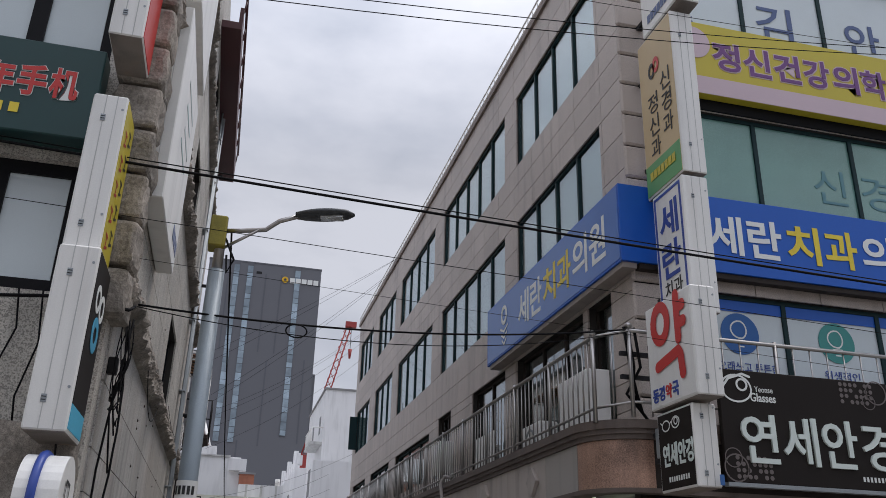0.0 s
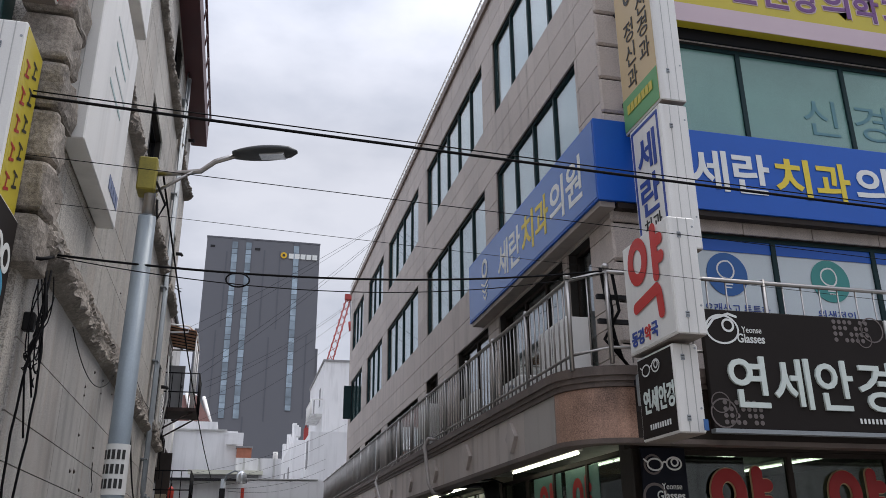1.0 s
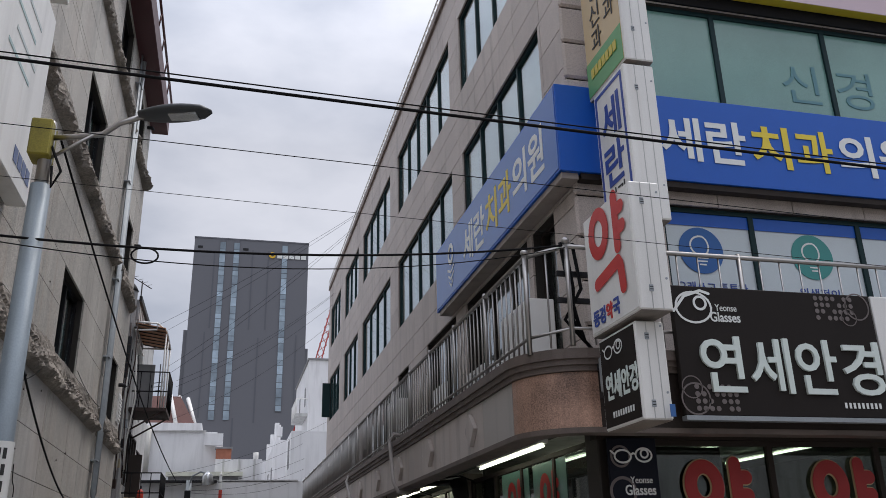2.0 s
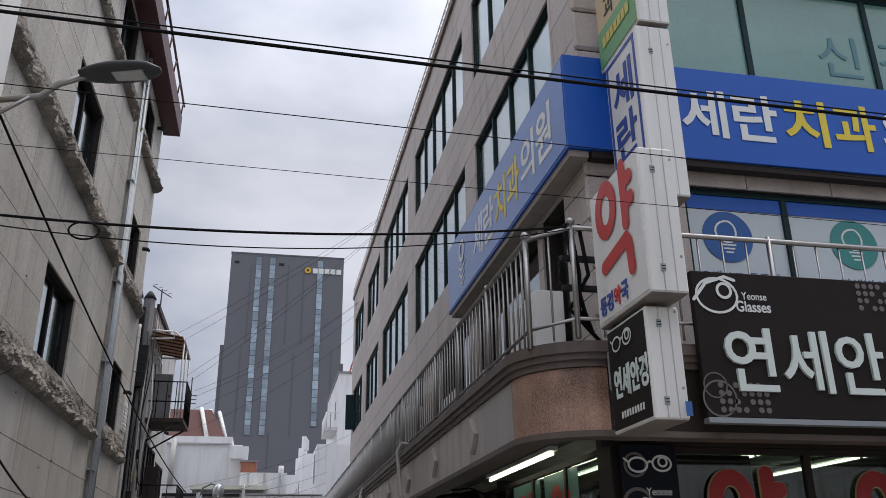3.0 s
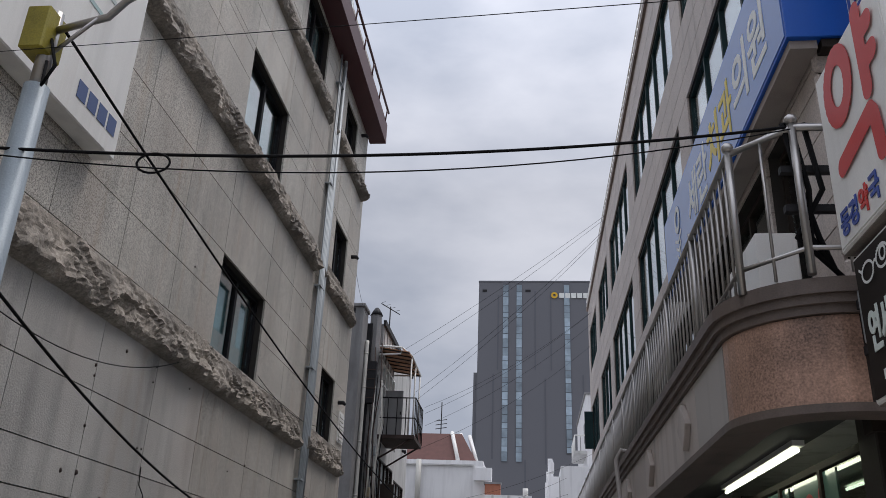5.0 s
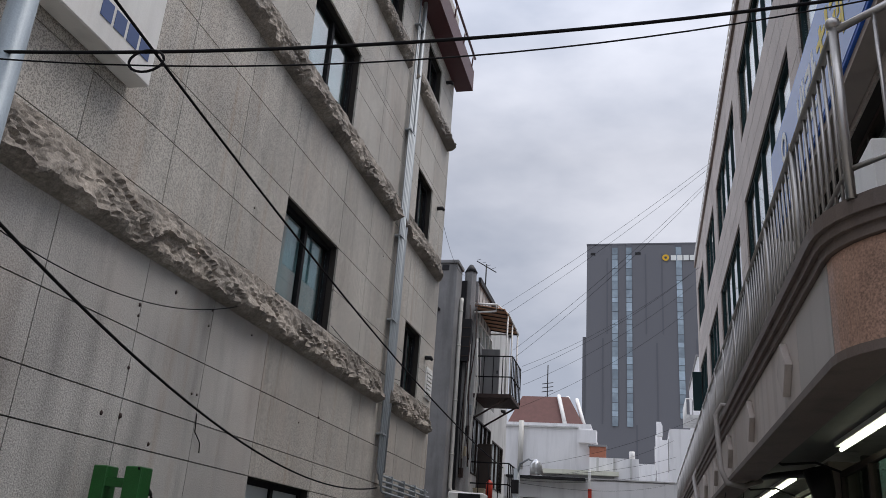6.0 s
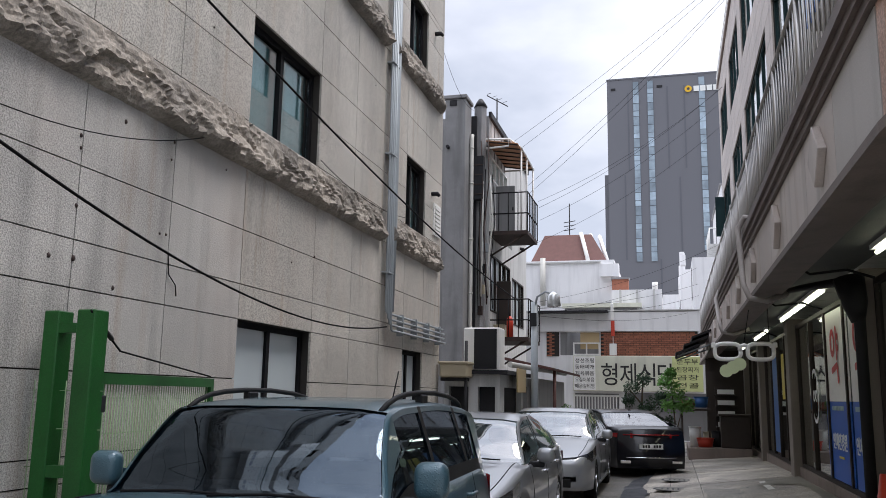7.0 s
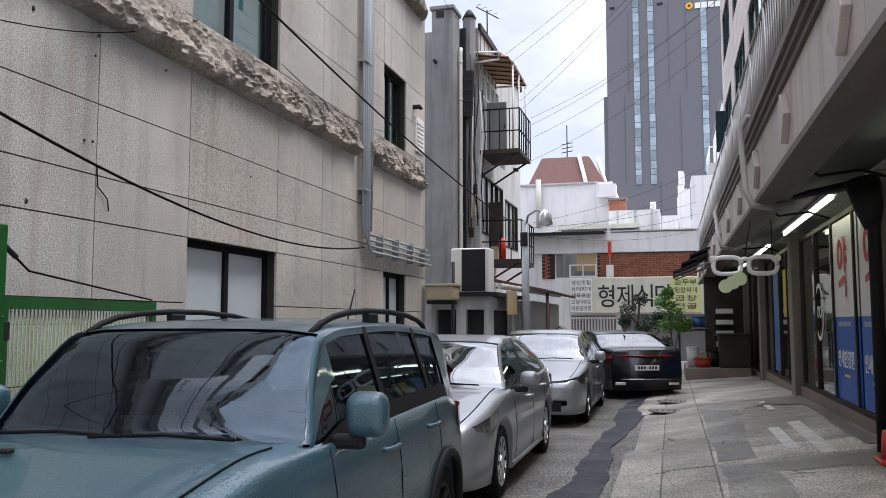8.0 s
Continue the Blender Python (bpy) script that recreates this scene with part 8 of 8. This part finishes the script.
# small fixtures on the granite wall
rw = random.Random(9)
for y, z, r in ((11.47, 3.66, 0.02), (11.48, 3.56, 0.017), (11.49, 3.09, 0.022), (11.51, 2.67, 0.03), (11.24, 2.65, 0.024), (12.01, 3.95, 0.022), (12.75, 3.99, 0.017), (13.72, 3.98, 0.014),
                (12.72, 3.81, 0.012), (12.02, 2.5, 0.022), (12.62, 3.08, 0.013), (12.72, 3.09, 0.013), (16.08, 3.43, 0.018), (15.4, 3.25, 0.012), (13.3, 5.4, 0.014), (18.2, 6.6, 0.014)):
    bm = tube(B(), [(LX - 0.012, y, z), (LX + 0.006, y, z), (LX + 0.014, y + 0.3 * r, z - 0.2 * r)], [r * 0.75, r * 0.65, r * 0.3], 7)
    for v in bm.verts:
        v.co.z = z + (v.co.z - z) * (1.25 + 0.5 * rw.random())
    whole("wall_plug", bm, RUSTY, "rusted iron plug set in the granite wall", "wall plug", "wall plugs")
whole("cable_tail", tube(B(), [(LX + 0.008, 12.78, 2.91), (LX + 0.014, 12.79, 2.73), (LX + 0.02, 12.91, 2.64), (LX + 0.014, 12.94, 2.54)], 0.006, 5), CABLE, "short cut cable hanging on the granite wall", "cable")
for y, z in ((21.6, 5.6), (21.65, 9.0), (21.6, 12.2)):
    cmr = thing("wall_vent", "small round vent hood on the wall", "vent", "vent hoods")
    part("hood", tube(B(), [(LX, y, z), (LX + 0.12, y, z), (LX + 0.16, y, z - 0.05)], [0.045, 0.045, 0.03], 10), DARKMETAL, cmr, smooth=True)
lv = thing("louvre_vent", "white louvred grille at the wall end", "vent")
for k in range(7):
    part("slat", box(B(), LX + 0.002, LX + 0.05, 21.75, 22.15, 4.85 + 0.08 * k, 4.9 + 0.08 * k), SIGNWHITE, lv)
part("frame", pierced("x", LX, LX + 0.03, 21.7, 22.2, 4.8, 5.45, [(21.76, 22.14, 4.85, 5.4)]), SIGNWHITE, lv)

# ---- plants and clutter at the end ----


def leaf_cloud(centres, n, size, seed):
    r = random.Random(seed)
    bm = B()
    for cx, cy, cz, rad in centres:
        for _ in range(n):
            d = Vector((r.gauss(0, 1), r.gauss(0, 1), r.gauss(0, 0.7))).normalized() * rad * r.random() ** 0.4
            p = Vector((cx, cy, cz)) + d
            a = Euler((r.uniform(-1, 1), r.uniform(-1, 1), r.uniform(0, 6.28))).to_matrix()
            q = size * r.uniform(0.6, 1.3)
            v = [bm.verts.new(p + a @ Vector(c)) for c in ((-q, 0, 0), (0, -q * 0.35, 0.02), (q, 0, 0), (0, q * 0.35, 0.02))]
            bm.faces.new(v)
    return bm


def potted(name, x, y, label, crown, leafmat, trunk, seed, pot_mat, leaf=0.07, n=150):
    z = ground_z(x, y)
    t = thing(name, label, "potted plant", "potted plants")
    part("pot", tube(B(), [(x, y, z), (x, y, z + 0.35), (x, y, z + 0.38)], [0.14, 0.19, 0.2], 14), pot_mat, t, smooth=True)
    bm = B()
    for pts, r0_, r1_ in trunk:
        tube(bm, pts, [r0_ + (r1_ - r0_) * i / (len(pts) - 1) for i in range(len(pts))], 7)
    part("trunk", bm, BARK, t, smooth=True)
    part("crown", leaf_cloud(crown, n, leaf, seed), leafmat, t)


potted("potted_pine", 2.55, 30.3, "small dark potted pine with flat tiers", [(2.25, 30.2, 1.95, 0.25), (2.55, 30.3, 2.2, 0.22), (2.9, 30.3, 1.55, 0.3), (2.15, 30.4, 1.6, 0.2), (2.6, 30.2, 1.4, 0.2), (3.05, 30.3, 1.75, 0.18)], LEAF_DARK,
       [([(2.55, 30.3, 0.3), (2.6, 30.3, 0.9), (2.5, 30.3, 1.5), (2.55, 30.3, 2.2)], 0.06, 0.02), ([(2.55, 30.3, 1.2), (2.95, 30.3, 1.55)], 0.03, 0.012), ([(2.52, 30.3, 1.5), (2.2, 30.2, 1.9)], 0.03, 0.012)], 3, MOULD, 0.05, 260)
potted("potted_shrub", 3.4, 29.6, "bright green leafy shrub in a pot", [(3.2, 29.6, 2.1, 0.28), (3.45, 29.6, 1.75, 0.32), (3.65, 29.6, 1.5, 0.25), (3.25, 29.6, 1.5, 0.22), (3.3, 29.5, 2.35, 0.15)], LEAF,
       [([(3.4, 29.6, 0.3), (3.38, 29.6, 1.0), (3.3, 29.6, 2.2)], 0.03, 0.01), ([(3.4, 29.6, 0.8), (3.6, 29.6, 1.5)], 0.02, 0.008)], 5, SIGNWHITE, 0.085, 130)
potted("potted_shrub", 0.35, 30.6, "small green potted shrub by the shed", [(0.35, 30.6, 1.3, 0.25), (0.45, 30.5, 0.9, 0.25)], LEAF, [([(0.35, 30.6, 0.3), (0.35, 30.6, 1.2)], 0.02, 0.01)], 8, MOULD, 0.06, 140)
potted("potted_shrub", 3.0, 29.9, "low green potted plant", [(3.0, 29.9, 0.95, 0.3), (3.2, 29.8, 1.05, 0.2)], LEAF_DARK, [([(3.0, 29.9, 0.3), (3.0, 29.9, 0.9)], 0.02, 0.01)], 11, MOULD, 0.06, 120)
stp = whole("shop_step", rbox(3.7, 5.3, 29.6, 32.9, 0.05, 0.42, 0.02), MOULD, "dark stone step before the end shop", "step", kind="structure")
# the recess shade is put into this wall's dark colour
whole("end_wall", box(B(), 4.3, 5.9, 32.2, 32.5, 0, 3.1), WOODDARK, "wall coloured dark for the shade of the recess behind the clutter", "wall", kind="structure")


def bucket(x, y, z, r, h, m, label):
    b = thing("bucket", label, "bucket", "buckets")
    part("body", tube(B(), [(x, y, z), (x, y, z + h)], [r * 0.82, r], 16), m, b, smooth=True)
    part("rim", disc(Matrix.Translation((x, y, z + h)), 0, 0, r * 1.06, 0.02, r * 0.9), m, b)


for x, y, z, r, h, m, l in ((3.9, 30.4, 0.42, 0.16, 0.5, SIGNWHITE, "tall white plastic bucket"), (4.15, 30.1, 0.42, 0.22, 0.22, REDPLASTIC, "red plastic basin on the step"), (4.1, 31.0, 1.45, 0.2, 0.28, BLUEPLASTIC, "blue plastic basin on the stand"),
                            (3.75, 31.0, 1.42, 0.2, 0.22, mat("terracotta_basin", (0.28, 0.11, 0.07), 0.6), "brown basin on the stand"), (4.5, 30.4, 0.42, 0.18, 0.4, PLASTIC, "black plastic bucket on the step"), (4.3, 31.0, 0.42, 0.18, 0.35, BEIGEPVC, "beige plastic bucket on the step")):
    bucket(x, y, z, r, h, m, l)
st = thing("stand", "dark wooden stand before the end shop", "stand")
part("top", rbox(3.5, 4.35, 30.7, 31.3, 1.36, 1.42, 0.01), WOODDARK, st)
for x in (3.55, 4.27):
    for y in (30.75, 31.22):
        part("leg", box(B(), x, x + 0.05, y, y + 0.05, ground_z(x, y), 1.36), WOODDARK, st)
rk = thing("magazine_rack", "dark rack with pale papers", "rack")
part("back", box(B(), 4.5, 5.1, 31.4, 31.45, 0.42, 2.05), WOODDARK, rk)
for k in range(4):
    part("shelf", box(B(), 4.5, 5.1, 31.1, 31.4, 0.9 + 0.3 * k, 0.93 + 0.3 * k), WOODDARK, rk)
    part("paper_stack", box(B(), 4.56, 5.0, 31.12, 31.34, 0.931 + 0.3 * k, 1.06 + 0.3 * k), SIGNWHITE, rk)
dk = thing("counter", "dark wooden counter by the shop wall", "counter")
part("body", rbox(4.55, 5.3, 29.8, 30.6, 0.42, 1.25, 0.02), WOODDARK, dk)
part("top", rbox(4.5, 5.32, 29.75, 30.65, 1.25, 1.3, 0.01), WOODDARK, dk)
fp = thing("flag", "white and red flag hanging on a thin pole", "flag")
part("pole", tube(B(), [(1.12, 40.02, 3.34), (1.12, 40.02, 5.5)], 0.015, 6), SIGNWHITE, fp)
part("cloth", rbox(1.04, 1.16, 39.96, 40.0, 4.72, 5.4, 0.01), SIGNWHITE, fp)
part("cloth", rbox(1.05, 1.19, 39.95, 39.99, 4.1, 4.72, 0.01), REDPLASTIC, fp)
part("base_board", rbox(0.98, 1.26, 39.9, 39.95, 3.34, 3.8, 0.01), SIGNWHITE, fp)
cn = thing("traffic_cone", "orange red plastic cone by the shopfront", "cone")
gzc = ground_z(5.3, 15.3)
part("cone", tube(B(), [(5.3, 15.3, gzc + 0.04), (5.3, 15.3, gzc + 0.28), (5.3, 15.3, gzc + 0.3), (5.3, 15.3, gzc + 0.62)], [0.15, 0.13, 0.08, 0.03], 14), REDPLASTIC, cn, smooth=True)
part("foot", rbox(5.12, 5.48, 15.12, 15.48, gzc, gzc + 0.04, 0.01), REDPLASTIC, cn)
ex = thing("fire_extinguisher", "red extinguisher on the lower landing", "extinguisher")
part("bottle", tube(B(), [(-1.3, 30.75, 3.4), (-1.3, 30.75, 3.95), (-1.3, 30.75, 4.04)], [0.1, 0.1, 0.03], 12), REDPLASTIC, ex, smooth=True)
part("valve", tube(B(), [(-1.3, 30.75, 4.04), (-1.3, 30.75, 4.14)], 0.03, 8), DARKMETAL, ex)
bx2 = thing("storage_box", "cream box on the lower landing", "box")
part("carton", rbox(-1.78, -1.45, 30.65, 31.0, 3.4, 3.74, 0.01), BEIGEPVC, bx2)
part("lid", rbox(-1.79, -1.44, 30.64, 31.01, 3.74, 3.78, 0.005), BEIGEPVC, bx2)

# ---- cladding panels ----
clad("panel", side, BEIGE, "x", FX + 0.014, 0.03, u_lines, z_lines, SIDE_HOLES)
clad("panel", front, BEIGE, "y", FY + 0.012, 0.03, [6.15 + 1.1 * i for i in range(7)], [3.66, 4.62, 5.85, 6.6, 7.36, 8.92, 9.7, 10.5, 12.2, 13.0], FRONT_HOLES)
l_u = [LY + 0.3] + [8.85 + 0.0 * i for i in range(1)] + [10.2, 11.5, 12.78, 14.16, 16.08, 17.42, 18.7, 19.95, 21.15, LEND]
l_z = [-0.2, 0.5, 1.15, 1.8, 2.44, 2.82, 3.42, 4.14, 4.66, 5.3, 5.95, 6.7, 7.45, 8.0, 8.7, 9.32, 10.0, 10.7, 11.2, 11.9, 12.5, 13.4, 14.5]
clad("panel", lwall, GRANITE_GREY, "x", LX - 0.014, 0.03, l_u[:6], l_z[:8], LH, gap=0.012)
clad("panel", lwall, GRANITE, "x", LX - 0.014, 0.03, l_u[5:], l_z[:8], LH, gap=0.012)
clad("panel", lwall, GRANITE, "x", LX - 0.014, 0.03, l_u, l_z[7:], LH, gap=0.012)
